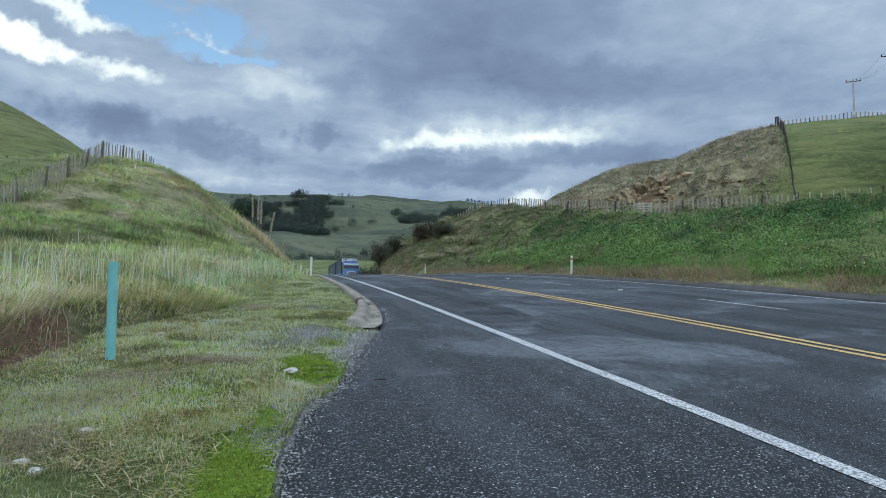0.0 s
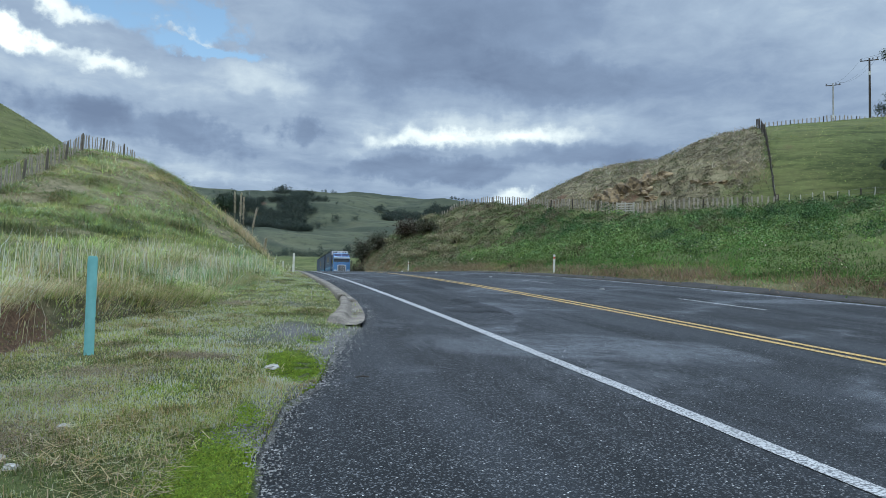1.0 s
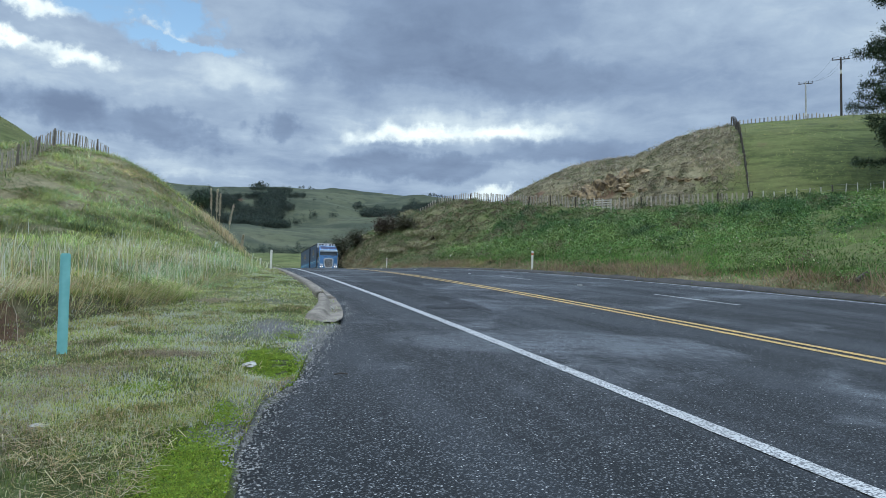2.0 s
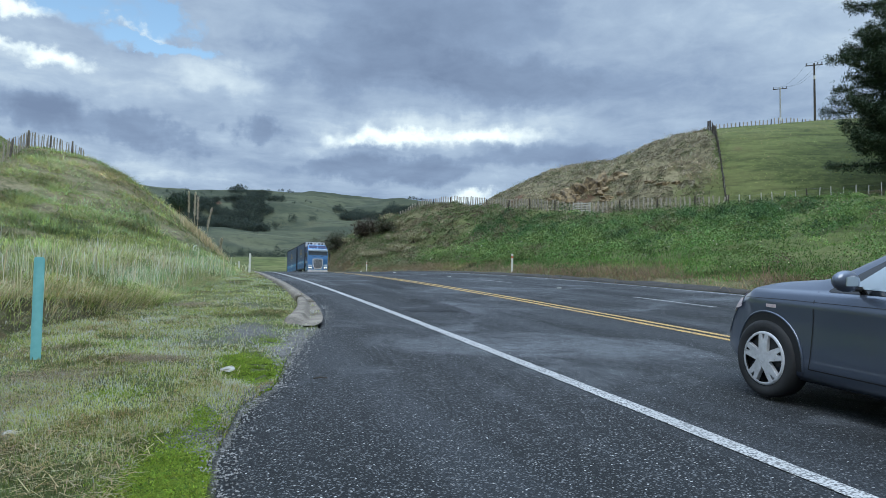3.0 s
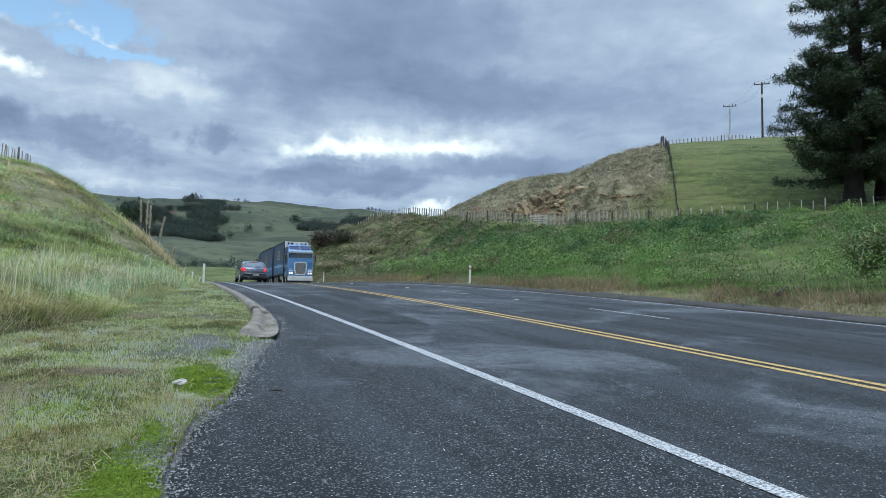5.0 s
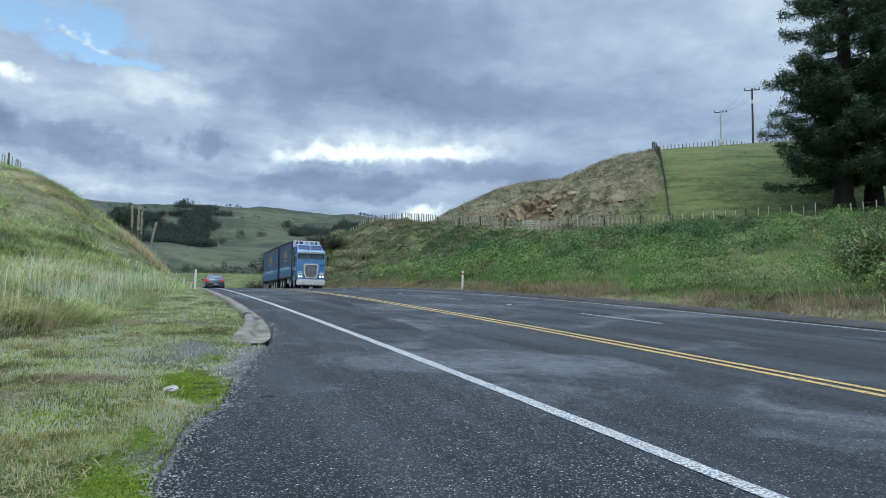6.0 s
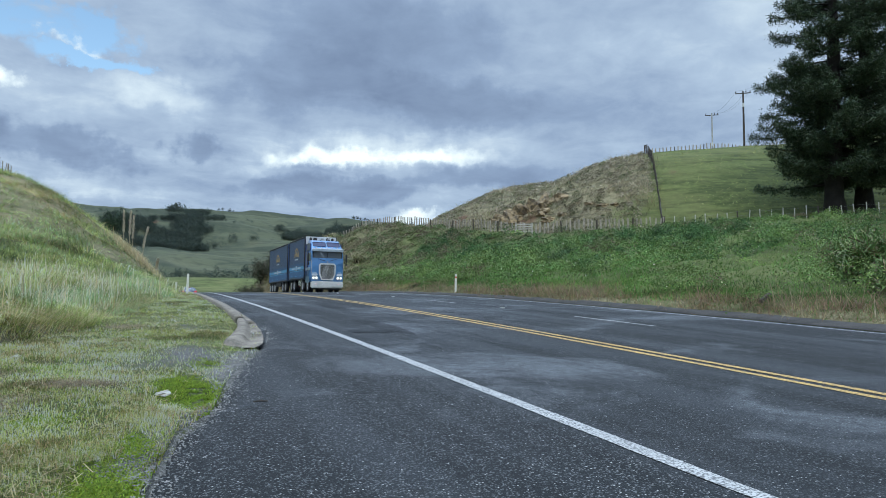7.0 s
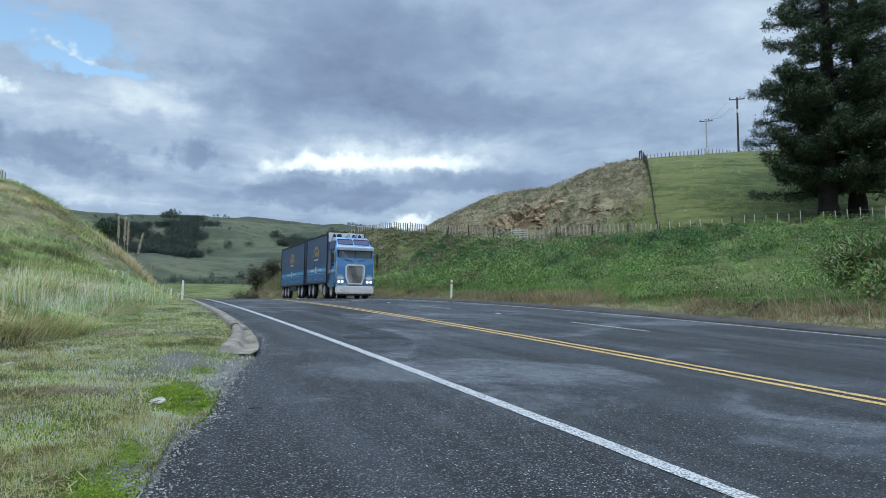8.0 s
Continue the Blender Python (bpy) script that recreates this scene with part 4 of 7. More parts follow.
    cy = RNG.uniform(44, 108, c)
    cv = 0.8 + np.clip(fence_x(cy) - shift(cy) - 15.4, 6, 40) * RNG.random(c)
    C = on_ground(14.25 + cv, cy)
    patch = fbm(C[:, 0], C[:, 1], 5.0, 79, 2)
    keep = RNG.random(c) < sstep(44, 66, cy + 14 * patch) * (0.85 + 0.5 * patch)
    C, cy, patch = C[keep], cy[keep], patch[keep]
    c = len(C)
    rad = RNG.uniform(0.35, 1.05, c)
    k = np.repeat(np.arange(c), (40 + 60 * rad ** 2).astype(int))
    n = len(k)
    a, q = RNG.uniform(0, 2 * math.pi, n), np.sqrt(RNG.random(n))
    x, y = C[k, 0] + rad[k] * q * np.cos(a), C[k, 1] + rad[k] * q * np.sin(a)
    dome = np.sqrt(1 - 0.98 * q ** 2)
    P = np.stack([x, y, ground_z(x, y) + 0.7 * rad[k] * dome * RNG.uniform(0.6, 1.15, n)], -1)
    hue = np.array([(0.200, 0.185, 0.105), (0.130, 0.155, 0.065), (0.265, 0.235, 0.150), (0.095, 0.125, 0.050), (0.150, 0.115, 0.080), (0.110, 0.165, 0.055)])[RNG.integers(0, 6, c)]
    tint = np.clip(hue[k] * (1 + 0.22 * RNG.standard_normal((n, 1))), 0.01, 0.6)
    V, F = facing_leaves(P, np.stack([q * np.cos(a), q * np.sin(a), 0.8 * dome], -1), RNG.uniform(0.045, 0.12, n), 0.4, 0.45)
    me = raw_mesh("bank_scrub", V, F, LEAVES, False, np.repeat(tint, 4, 0))
    tagged(new("bank_scrub", me), "olive and brown scrub over the steep cutting", "scrub", kind="stuff")
    # grass between and at the foot of them
    n = 290000
    y = np.where(RNG.random(n) < 0.5, RNG.uniform(2, 50, n), RNG.uniform(-3, 118, n))
    v = np.where(RNG.random(n) < 0.35, 3.2 * RNG.random(n), 26 * RNG.random(n) ** 1.3)
    P = on_ground(14.2 + v, y)
    steep = sstep(48, 74, y + 6 * fbm(P[:, 0], P[:, 1], 6.0, 69, 2))
    brown = np.maximum(0.95 * sstep(3.0, 0.6, v + 1.2 * fbm(P[:, 0], P[:, 1], 2.0, 63, 2)), steep * 0.75)
    keep = RNG.random(n) < 0.55 + 0.5 * fbm(P[:, 0], P[:, 1], 1.0, 64, 2)
    P, y, v, brown = P[keep], y[keep], v[keep], brown[keep]
    n = len(P)
    tint = lerp_tint(n, [(3, (0.110, 0.205, 0.050)), (2, (0.150, 0.250, 0.066)), (2, (0.070, 0.130, 0.036))])
    dry = RNG.random(n) < brown * 0.85
    tint[dry] = lerp_tint(dry.sum(), [(3, (0.26, 0.19, 0.11)), (2, (0.18, 0.135, 0.08)), (1, (0.33, 0.27, 0.17))])
    tint = tint * mottle(P, 0.9, 68, 0.75, 4.0)
    h = RNG.uniform(0.10, 0.34, n) * np.where(v < 0.7, 0.55, 1.0)
    w = RNG.uniform(0.012, 0.024, n) * np.interp(y, [0, 30, 118], [1, 1.5, 3.0])
    blades("roadside_grass", P, h, w, RNG.uniform(0.3, 1.2, n), tint, "green and brown grass along the foot of the bank", "grass", fine=False)


def ridge_grass():
    n = 210000
    x, y = RNG.uniform(30, 118, n), RNG.uniform(46, 128, n)
    u = x - shift(y)
    P = np.stack([x, y, ground_z(x, y)], -1)
    side = pasture_side(x, y)
    hill = ridge_right(x, y) > P[:, 2] - 2.0
    tuft = fbm(x, y, 1.6, 71, 3)
    bare = zones(x, y)[:, 2]
    keep = hill & (RNG.random(n) < np.where(side > 0, 0.55, 0.95) * (0.6 + 0.6 * tuft) * (1 - bare))
    P, side, tuft = P[keep], side[keep], tuft[keep]
    n = len(P)
    grazed = side > RNG.normal(0, 0.6, n)
    tint = lerp_tint(n, [(3, (0.225, 0.265, 0.077)), (2, (0.29, 0.315, 0.10)), (1, (0.15, 0.165, 0.055)), (1, (0.36, 0.32, 0.16))])
    rank = ~grazed
    tint[rank] = lerp_tint(rank.sum(), [(3, (0.29, 0.25, 0.185)), (2, (0.21, 0.18, 0.13)), (2, (0.15, 0.165, 0.08)), (1, (0.42, 0.37, 0.28))])
    contour = fbm(P[:, 0] * 0.2 + P[:, 1] * 0.2, P[:, 2] * 1.6, 1.4, 74, 3)
    tint = tint * mottle(P, 1.6, 73, 0.85, 6.0) * np.where(grazed, 1 + 0.55 * contour, np.clip(0.78 + 1.1 * tuft, 0.35, 1.5))[:, None]
    h = np.where(grazed, RNG.uniform(0.06, 0.18, n), RNG.uniform(0.2, 0.75, n) * np.clip(1 + 1.9 * tuft, 0.15, 2.6))
    blades("ridge_grass", P, h, RNG.uniform(0.05, 0.09, n), RNG.uniform(0.5, 1.9, n), tint, "grazed green pasture beside rank brown hill grass", "grass", fine=False)
    # grey-brown scrub in hummocks over the ungrazed face
    c = 2600
    x, y = RNG.uniform(34, 80, c), RNG.uniform(62, 112, c)
    keep = (pasture_side(x, y) < -0.6) & (ridge_right(x, y) > ground_z(x, y) - 1.5) & (fbm(x, y, 5.0, 78, 3) + 0.25 * RNG.standard_normal(c) > 0.0)
    x, y = x[keep], y[keep]
    rad = RNG.uniform(0.3, 1.0, len(x))
    k = np.repeat(np.arange(len(x)), 60)
    n = len(k)
    a, q = RNG.uniform(0, 2 * math.pi, n), np.sqrt(RNG.random(n))
    px, py = x[k] + rad[k] * q * np.cos(a), y[k] + rad[k] * q * np.sin(a)
    P = np.stack([px, py, ground_z(px, py) + 0.6 * rad[k] * np.sqrt(1 - 0.98 * q ** 2) * RNG.uniform(0.7, 1.1, n)], -1)
    hue = np.array([(0.23, 0.205, 0.145), (0.30, 0.26, 0.19), (0.165, 0.175, 0.095), (0.36, 0.315, 0.235)])[RNG.integers(0, 4, len(x))]
    V, F = facing_leaves(P, np.stack([q * np.cos(a), q * np.sin(a), 0.8 * np.sqrt(1 - 0.98 * q ** 2)], -1), RNG.uniform(0.06, 0.14, n), 0.4, 0.5)
    me = raw_mesh("hill_scrub", V, F, LEAVES, False, np.repeat(np.clip(hue[k] * (1 + 0.25 * RNG.standard_normal((n, 1))), 0.01, 0.6), 4, 0))
    tagged(new("hill_scrub", me), "low grey-brown scrub in hummocks on the hillside", "scrub", kind="stuff")
    # the hill behind the left fence
    n = 90000
    x, y = RNG.uniform(-80, -12, n), RNG.uniform(30, 165, n)
    P = np.stack([x, y, ground_z(x, y)], -1)
    keep = RNG.random(n) < 0.55 + 0.6 * fbm(x, y, 2.5, 72, 3)
    P = P[keep]
    n = len(P)
    blades("paddock_grass", P, RNG.uniform(0.08, 0.25, n), RNG.uniform(0.06, 0.13, n), RNG.uniform(0.3, 1.2, n), lerp_tint(n, [(3, (0.20, 0.23, 0.080)), (2, (0.26, 0.27, 0.115)), (1, (0.14, 0.145, 0.06))]) * mottle(P, 2.2, 76, 0.8, 9.0) * (1 + 0.7 * fbm(P[:, 0] * 0.2 + P[:, 1] * 0.2, P[:, 2] * 1.3, 1.4, 77, 3))[:, None], "close-grazed pasture on the hill behind the fence", "grass", fine=False)


def tube(bm, points, radii, sides=6):
    """A tapered tube along points, closed at its ends."""
    rings = []
    for k, p in enumerate(points):
        a, b = Vector(points[max(k - 1, 0)]), Vector(points[min(k + 1, len(points) - 1)])
        q = (b - a).normalized().to_track_quat("Z", "Y")
        rings.append([bm.verts.new(Vector(p) + q @ Vector((radii[k] * math.cos(6.2832 * i / sides), radii[k] * math.sin(6.2832 * i / sides), 0))) for i in range(sides)])
    for r0, r1 in zip(rings, rings[1:]):
        for i in range(sides):
            bm.faces.new((r0[i], r0[(i + 1) % sides], r1[(i + 1) % sides], r1[i]))
    bm.faces.new(rings[0][::-1])
    bm.faces.new(rings[-1])


def part(name, bm, material, parent=None, label="", smooth=False):
    """One mesh object under a thing or a part."""
    me = bpy.data.meshes.new(name)
    bmesh.ops.recalc_face_normals(bm, faces=bm.faces)
    bm.to_mesh(me)
    bm.free()
    me.materials.append(material)
    if smooth:
        me.polygons.foreach_set("use_smooth", np.ones(len(me.polygons), bool))
    ob = new(name, me)
    ob.parent = parent
    if label:
        tagged(ob, label)
    return ob


def conifer(at, height, reach, seed, words):
    """A big dark conifer: trunk, limbs in tiers, sprays of needles."""
    rng = np.random.default_rng(seed)
    root = tagged(new("conifer_tree"), words, "tree", "conifers")
    root.location = at
    bm = bmesh.new()
    zs = np.linspace(-0.6, height, 14)
    tube(bm, [(0.25 * math.sin(z * 0.2 + seed), 0.2 * math.cos(z * 0.17), z) for z in zs], [max(1.05 * (1 - z / height) ** 0.8, 0.04) + (0.45 if z < 0.5 else 0) for z in zs], 10)
    part("trunk", bm, BARK, root, "thick dark brown trunk", True)
    P, size = [], []
    z = 4.0
    while z < height - 0.6:
        f = (z - 2.6) / (height - 2.6)
        for _ in range(2):
            a = rng.uniform(0, 6.2832)
            L = reach * (0.35 + 0.65 * (1 - f) ** 0.75) * rng.uniform(0.72, 1.12) * (1 - f ** 5)
            if f > 0.3 and rng.random() < 0.25:
                continue
            if z < 8:
                L *= rng.uniform(0.5, 0.95)
            rise, sag = rng.uniform(0.02, 0.22), rng.uniform(0.10, 0.26)
            ts = np.linspace(0, 1, 6)
            pts = [np.array([math.cos(a) * L * t, math.sin(a) * L * t, z + L * (rise * t - sag * t * t + 0.16 * t ** 4)]) for t in ts]
            limb = bmesh.new()
            tube(limb, [tuple(p) for p in pts], [0.02 + 0.13 * (1 - t) * (1 - 0.6 * f) for t in ts], 4)
            part("limb", limb, BARK, root)
            m = int((22 + 32 * L) * (1.15 if f < 0.4 else 0.8))
            t = rng.uniform(0.18, 1.03, m) ** 0.75
            base = np.stack([np.interp(t, ts, [p[i] for p in pts]) for i in range(3)], -1)
            wide = 0.20 * L * (1.05 - t) + 0.35
            off = rng.uniform(-1, 1, m) * wide
            base[:, 0] += -math.sin(a) * off
            base[:, 1] += math.cos(a) * off
            base[:, 2] += -0.30 * np.abs(off) + rng.normal(0, 0.28, m)
            for k in range(4):
                P.append(base + rng.normal(0, 0.20, base.shape) * np.array([1, 1, 0.6]))
                size.append(rng.uniform(0.13, 0.34, m))
        z += rng.uniform(0.22, 0.42) * (0.8 + 0.5 * f)
    P, size = np.concatenate(P), np.concatenate(size)
    V, F = leaf_arrays(P, size, 0.6, 0.15)
    tint = lerp_tint(len(P), [(3, (0.052, 0.080, 0.052)), (2, (0.078, 0.108, 0.066)), (1, (0.110, 0.140, 0.086))], 0.25)
    me = raw_mesh("crown", V, F, NEEDLES, False, np.repeat(tint, 4, 0))
    crown = new("crown", me)
    crown.parent = root
    tagged(crown, "dark green drooping needle sprays")
    return len(P)


def shrub(name, at, radius, height, count, palette, seed, words, strap=False, category="shrub"):
    """Bare stems with a ragged crown of leaves."""
    rng = np.random.default_rng(seed)
    root = tagged(new(name), words, category)
    root.location = at
    bm = bmesh.new()
    P = []
    stems = 9
    for s in range(stems):
        a, r = rng.uniform(0, 6.2832), radius * rng.uniform(0.3, 0.85)
        top = np.array([math.cos(a) * r, math.sin(a) * r, height * rng.uniform(0.5, 0.95)])
        tube(bm, [(0.1 * math.cos(a), 0.1 * math.sin(a), -0.3), tuple(top * np.array([0.35, 0.35, 0.55])), tuple(top)], [0.05, 0.03, 0.01], 5)
        m = count // stems
        c = top * rng.uniform(0.45, 1.05, (m, 1)) + rng.normal(0, 1, (m, 3)) * np.array([radius * 0.30, radius * 0.30, height * 0.17])
        P.append(c)
    part("stems", bm, BARK, root)
    P = np.concatenate(P)
    P[:, 2] = np.maximum(P[:, 2], 0.02)
    tint = lerp_tint(len(P), palette, 0.25)
    if strap:
        n = len(P)
        a = rng.uniform(0, 6.2832, n)
        ax = np.stack([np.cos(a), np.sin(a), rng.normal(-0.1, 0.6, n)], -1) * rng.uniform(0.18, 0.42, n)[:, None]
        bx = np.stack([-np.sin(a), np.cos(a), rng.normal(0, 0.4, n)], -1) * 0.013
        V = np.stack([P - ax - bx, P - ax + bx, P + ax + bx, P + ax - bx], 1).reshape(-1, 3)
        F = np.arange(n * 4).reshape(-1, 4)
    else:
        V, F = leaf_arrays(P, rng.uniform(0.06, 0.15, len(P)) * max(radius / 1.6, 0.8), 0.8, 0.5)
    crown = new("crown", raw_mesh("crown", V, F, LEAVES, False, np.repeat(tint, 4, 0)))
    crown.parent = root
    return root


def pampas():
    """Tall dry plumes on the shoulder of the cut."""
    for dx, dy, h, lean in ((-0.75, 0.0, 2.5, -0.05), (-0.42, 0.3, 2.8, 0.05), (-0.2, -0.2, 2.65, 0.02), (0.35, 0.2, 2.5, 0.38), (1.25, -2.0, 1.3, 0.1)):
        x, y = -0.2 + dx, 51.0 + dy
        root = tagged(new("dry_plume"), "tall pale dry seed plume on the bank's edge", "dry plume", "dry plumes")
        root.location = (x, y, float(ground_z(x, y)))
        bm = bmesh.new()
        tube(bm, [(0, 0, -0.1), (lean * 0.4, 0, h * 0.5), (lean, 0, h)], [0.022, 0.018, 0.01], 5)
        part("stalk", bm, STRAW_MAT, root)
        n = 420
        t = RNG.uniform(0.42, 1.0, n)
        P = np.stack([lean * t ** 1.4 + RNG.normal(0, 0.036, n), RNG.normal(0, 0.036, n), h * t], -1)
        a = RNG.uniform(0, 6.2832, n)
        ax = np.stack([np.cos(a) * 0.3, np.sin(a) * 0.3, 0 * a + 1], -1) * 0.07
        bx = np.stack([-np.sin(a), np.cos(a), 0 * a], -1) * 0.012
        V = np.stack([P - ax, P + bx, P + ax, P - bx], 1).reshape(-1, 3)
        plume = new("plume", raw_mesh("plume", V, np.arange(n * 4).reshape(-1, 4), BLADES, False, np.repeat(lerp_tint(n, [(1, (0.64, 0.58, 0.46)), (1, (0.54, 0.48, 0.37))]), 4, 0)))
        plume.parent = root
    # a tussock of dry stems at their feet
    n = 1500
    P = np.stack([RNG.normal(0.1, 0.9, n), 50.5 + RNG.normal(0, 1.4, n), np.zeros(n)], -1)
    P[:, 2] = ground_z(P[:, 0], P[:, 1])
    blades("dry_tussock", P, RNG.uniform(0.35, 0.85, n), np.full(n, 0.03), RNG.uniform(0.2, 0.9, n), lerp_tint(n, STRAW), "tussock of pale dry stems on the bank", "tussock")


STRAW_MAT = surface("dry_straw", (0.42, 0.37, 0.25), (0.28, 0.24, 0.15), 20.0, 3.0, 0.9, 0, 0.1)


def tree_cloud(name, X, Y, height, leaf, count, palette, words, category):
    """Many far trees in one mesh of leaf clumps with ragged outlines."""
    V, T = [], []
    for x, y, h in zip(X, Y, height):
        m = count
        r = h * RNG.uniform(0.38, 0.55)
        d = RNG.normal(0, 1, (m, 3))
        d = d / np.linalg.norm(d, axis=1)[:, None] * (RNG.random(m) ** 0.4)[:, None]
        lobes = RNG.normal(0, 0.34, (4, 3))
        c = d * np.array([r, r, h * 0.42]) + lobes[RNG.integers(0, 4, m)] * r * np.array([1, 1, 0.6]) + np.array([x, y, float(ground_z(x, y)) + h * 0.50])
        v, _ = leaf_arrays(c, RNG.uniform(0.6, 1.3, m) * leaf * h / 9, 0.9, 0.7)
        V.append(v)
        T.append(np.repeat(lerp_tint(m, palette, 0.2) * RNG.uniform(0.7, 1.25), 4, 0))
    V, T = np.concatenate(V), np.concatenate(T)
    tagged(new(name, raw_mesh(name, V, np.arange(len(V)).reshape(-1, 4), FAR_LEAVES, False, T)), words, category, kind="stuff")


def far_woods():
    az, d = RNG.uniform(-9, 19, 30000), RNG.uniform(300, 1120, 30000)
    X, Y = d * np.sin(np.radians(az)), d * np.cos(np.radians(az))
    w = 0.80 * bump(az, d, 3.4, 850, 1.5, 150) + 0.75 * bump(az, d, -0.8, 800, 2.5, 110) + 0.55 * bump(az, d, 11.5, 850, 2.6, 45) + 0.35 * bump(az, d, 7.5, 900, 2.6, 40)
    w = w + 0.4 * bump(az, d, 15.5, 880, 2.0, 50) + 0.60 * fbm(X, Y, 75, 81, 3) + 0.45 * fbm(X, Y, 22, 83, 2)
    keep = (w > 0.50) & (d > 600) & (d < 1000)
    X1, Y1 = X[keep][:2000], Y[keep][:2000]
    # bush greens, with distance haze put into them as a paler, bluer tone
    dark = [(2, (0.050, 0.068, 0.062)), (2, (0.066, 0.086, 0.070)), (1, (0.088, 0.106, 0.080))]
    tree_cloud("far_woods", X1, Y1, RNG.uniform(4.5, 10.5, len(X1)), 0.58, 90, dark, "dark native bush in the folds of the far hills", "woods")
    # scattered trees on the slopes and along the stream
    line = np.abs(d - (430 + 8 * az + 25 * fbm(X, Y, 60, 82, 2))) < 22
    loose = (RNG.random(30000) < 0.016) & (d > 380) & (d < 950) & (fbm(X, Y, 90, 84, 2) > -0.1)
    keep = (line & (RNG.random(30000) < 0.14)) | loose
    X2, Y2 = X[keep][:620], Y[keep][:620]
    tree_cloud("valley_trees", X2, Y2, RNG.uniform(2.2, 6.5, len(X2)), 0.6, 90, dark, "scattered dark trees along the valley slopes", "trees")
    # a few stand on the skyline
    a = np.radians(np.array([2.3, 2.6, 2.9, 5.6, 5.9, 6.4, 6.7, 16.2, 16.5, 16.8, 17.1, 17.4]))
    r = np.array([1060, 1055, 1050, 1070, 1070, 1070, 1070, 985, 985, 985, 985, 985])
    tree_cloud("skyline_trees", r * np.sin(a), r * np.cos(a), np.array([9, 12, 9, 4, 5, 5, 4, 6, 6, 5, 5, 4.0]), 1.0, 90, dark, "trees standing on the far skyline", "trees")


verge_grass()
moss_and_mats()
overhang()
bank_grass()
right_bank()
ridge_grass()
far_woods()
pampas()
conifer((69.0, 52.1, float(ground_z(69.0, 52.1))), 40, 8.8, 3, "tall dark green conifer beside the fence on the bank")
conifer((74.2, 52.3, float(ground_z(74.2, 52.3))), 42, 8.9, 4, "tall dark conifer with a thick trunk behind the fence")
SCRUB = [(3, (0.040, 0.050, 0.026)), (2, (0.075, 0.075, 0.042)), (2, (0.10, 0.085, 0.06))]
RUST = [(2, (0.075, 0.055, 0.042)), (1, (0.11, 0.085, 0.065)), (1, (0.05, 0.05, 0.03))]
for k, (x, y, r, h, pal) in enumerate(((14.6, 104, 1.6, 2.6, SCRUB), (16.0, 101, 1.8, 3.0, SCRUB), (17.6, 97, 1.6, 2.4, SCRUB), (20.3, 91, 2.0, 2.4, RUST), (15.0, 96, 1.0, 1.6, SCRUB), (22.5, 88, 1.6, 1.8, SCRUB))):
    shrub("roadside_shrub", (x, y, float(ground_z(x, y))), r, h, 2400, pal, 90 + k, "scrubby dark brown-green bush on the cutting's edge")
SPUR = [(3, (0.30, 0.28, 0.16)), (2, (0.21, 0.25, 0.10)), (2, (0.38, 0.32, 0.22)), (1, (0.18, 0.14, 0.10))]
for k in range(18):
    y = float(RNG.uniform(72, 100))
    x = 15.2 + float(shift(y)) + float(RNG.uniform(1.0, 4.0 + 0.18 * (y - 60)))
    shrub("low_scrub", (x, y, float(ground_z(x, y))), float(RNG.uniform(0.9, 1.7)), float(RNG.uniform(0.5, 1.1)), 1300, SPUR, 150 + k, "low dry brown-green scrub on the cutting's slope", category="scrub")
shrub("dark_bush", (-1.9, 57.0, float(ground_z(-1.9, 57.0))), 1.2, 1.6, 1500, [(1, (0.02, 0.04, 0.02)), (1, (0.035, 0.06, 0.025))], 120, "rounded dark green bush on the hill's edge")
for k, (u, y, r, h) in enumerate(((17.6, 10.6, 0.9, 0.8), (19.2, 12.2, 1.0, 0.9), (21.2, 14.4, 1.2, 0.9), (25, 18.0, 1.3, 0.9), (17.2, 8.8, 0.9, 0.8))):
    x = u + float(shift(y))
    shrub("flax_scrub", (x, y, float(ground_z(x, y))), r, h, 5200, [(3, (0.15, 0.23, 0.075)), (1, (0.28, 0.23, 0.14)), (3, (0.10, 0.16, 0.055)), (1, (0.17, 0.12, 0.08))], 130 + k, "tangled strap-leaved brown and green scrub on the bank", True, "scrub")
# ---- posts, fences, poles, stones ----
def ground_at(x, y):
    return float(ground_z(x, y))


def block(bm, sx, sy, sz, at=(0, 0, 0), bevel=0.0, turn=None):
    r = bmesh.ops.create_cube(bm, size=1)["verts"]
    bmesh.ops.scale(bm, vec=(sx, sy, sz), verts=r)
    if bevel:
        edges = list({e for v in r for e in v.link_edges})
        r = list({v for f in bmesh.ops.bevel(bm, geom=edges, offset=bevel, segments=2, affect="EDGES")["faces"] for v in f.verts} | {v for v in r if v.is_valid})
    if turn is not None:
        bmesh.ops.rotate(bm, verts=r, cent=(0, 0, 0), matrix=turn)
    bmesh.ops.translate(bm, vec=at, verts=r)
    return r


def teal_marker():
    x, y = -1.40, 7.17
    root = tagged(new("marker_post"), "flat teal-painted marker post standing in the verge", "marker post")
    root.matrix_world = pose(x, y, ground_at(x, y), 0, 0.4, 12)
    bm = bmesh.new()
    block(bm, 0.078, 0.022, 1.12, (0, 0, 0.36), 0.006)
    part("post", bm, TEAL, root)
    bm = bmesh.new()
    block(bm, 0.012, 0.03, 1.10, (-0.037, -0.002, 0.36), 0.004)
    part("rib", bm, TEAL, root)
    bm = bmesh.new()
    block(bm, 0.012, 0.03, 1.10, (0.037, -0.002, 0.36), 0.004)
    part("rib", bm, TEAL, root)


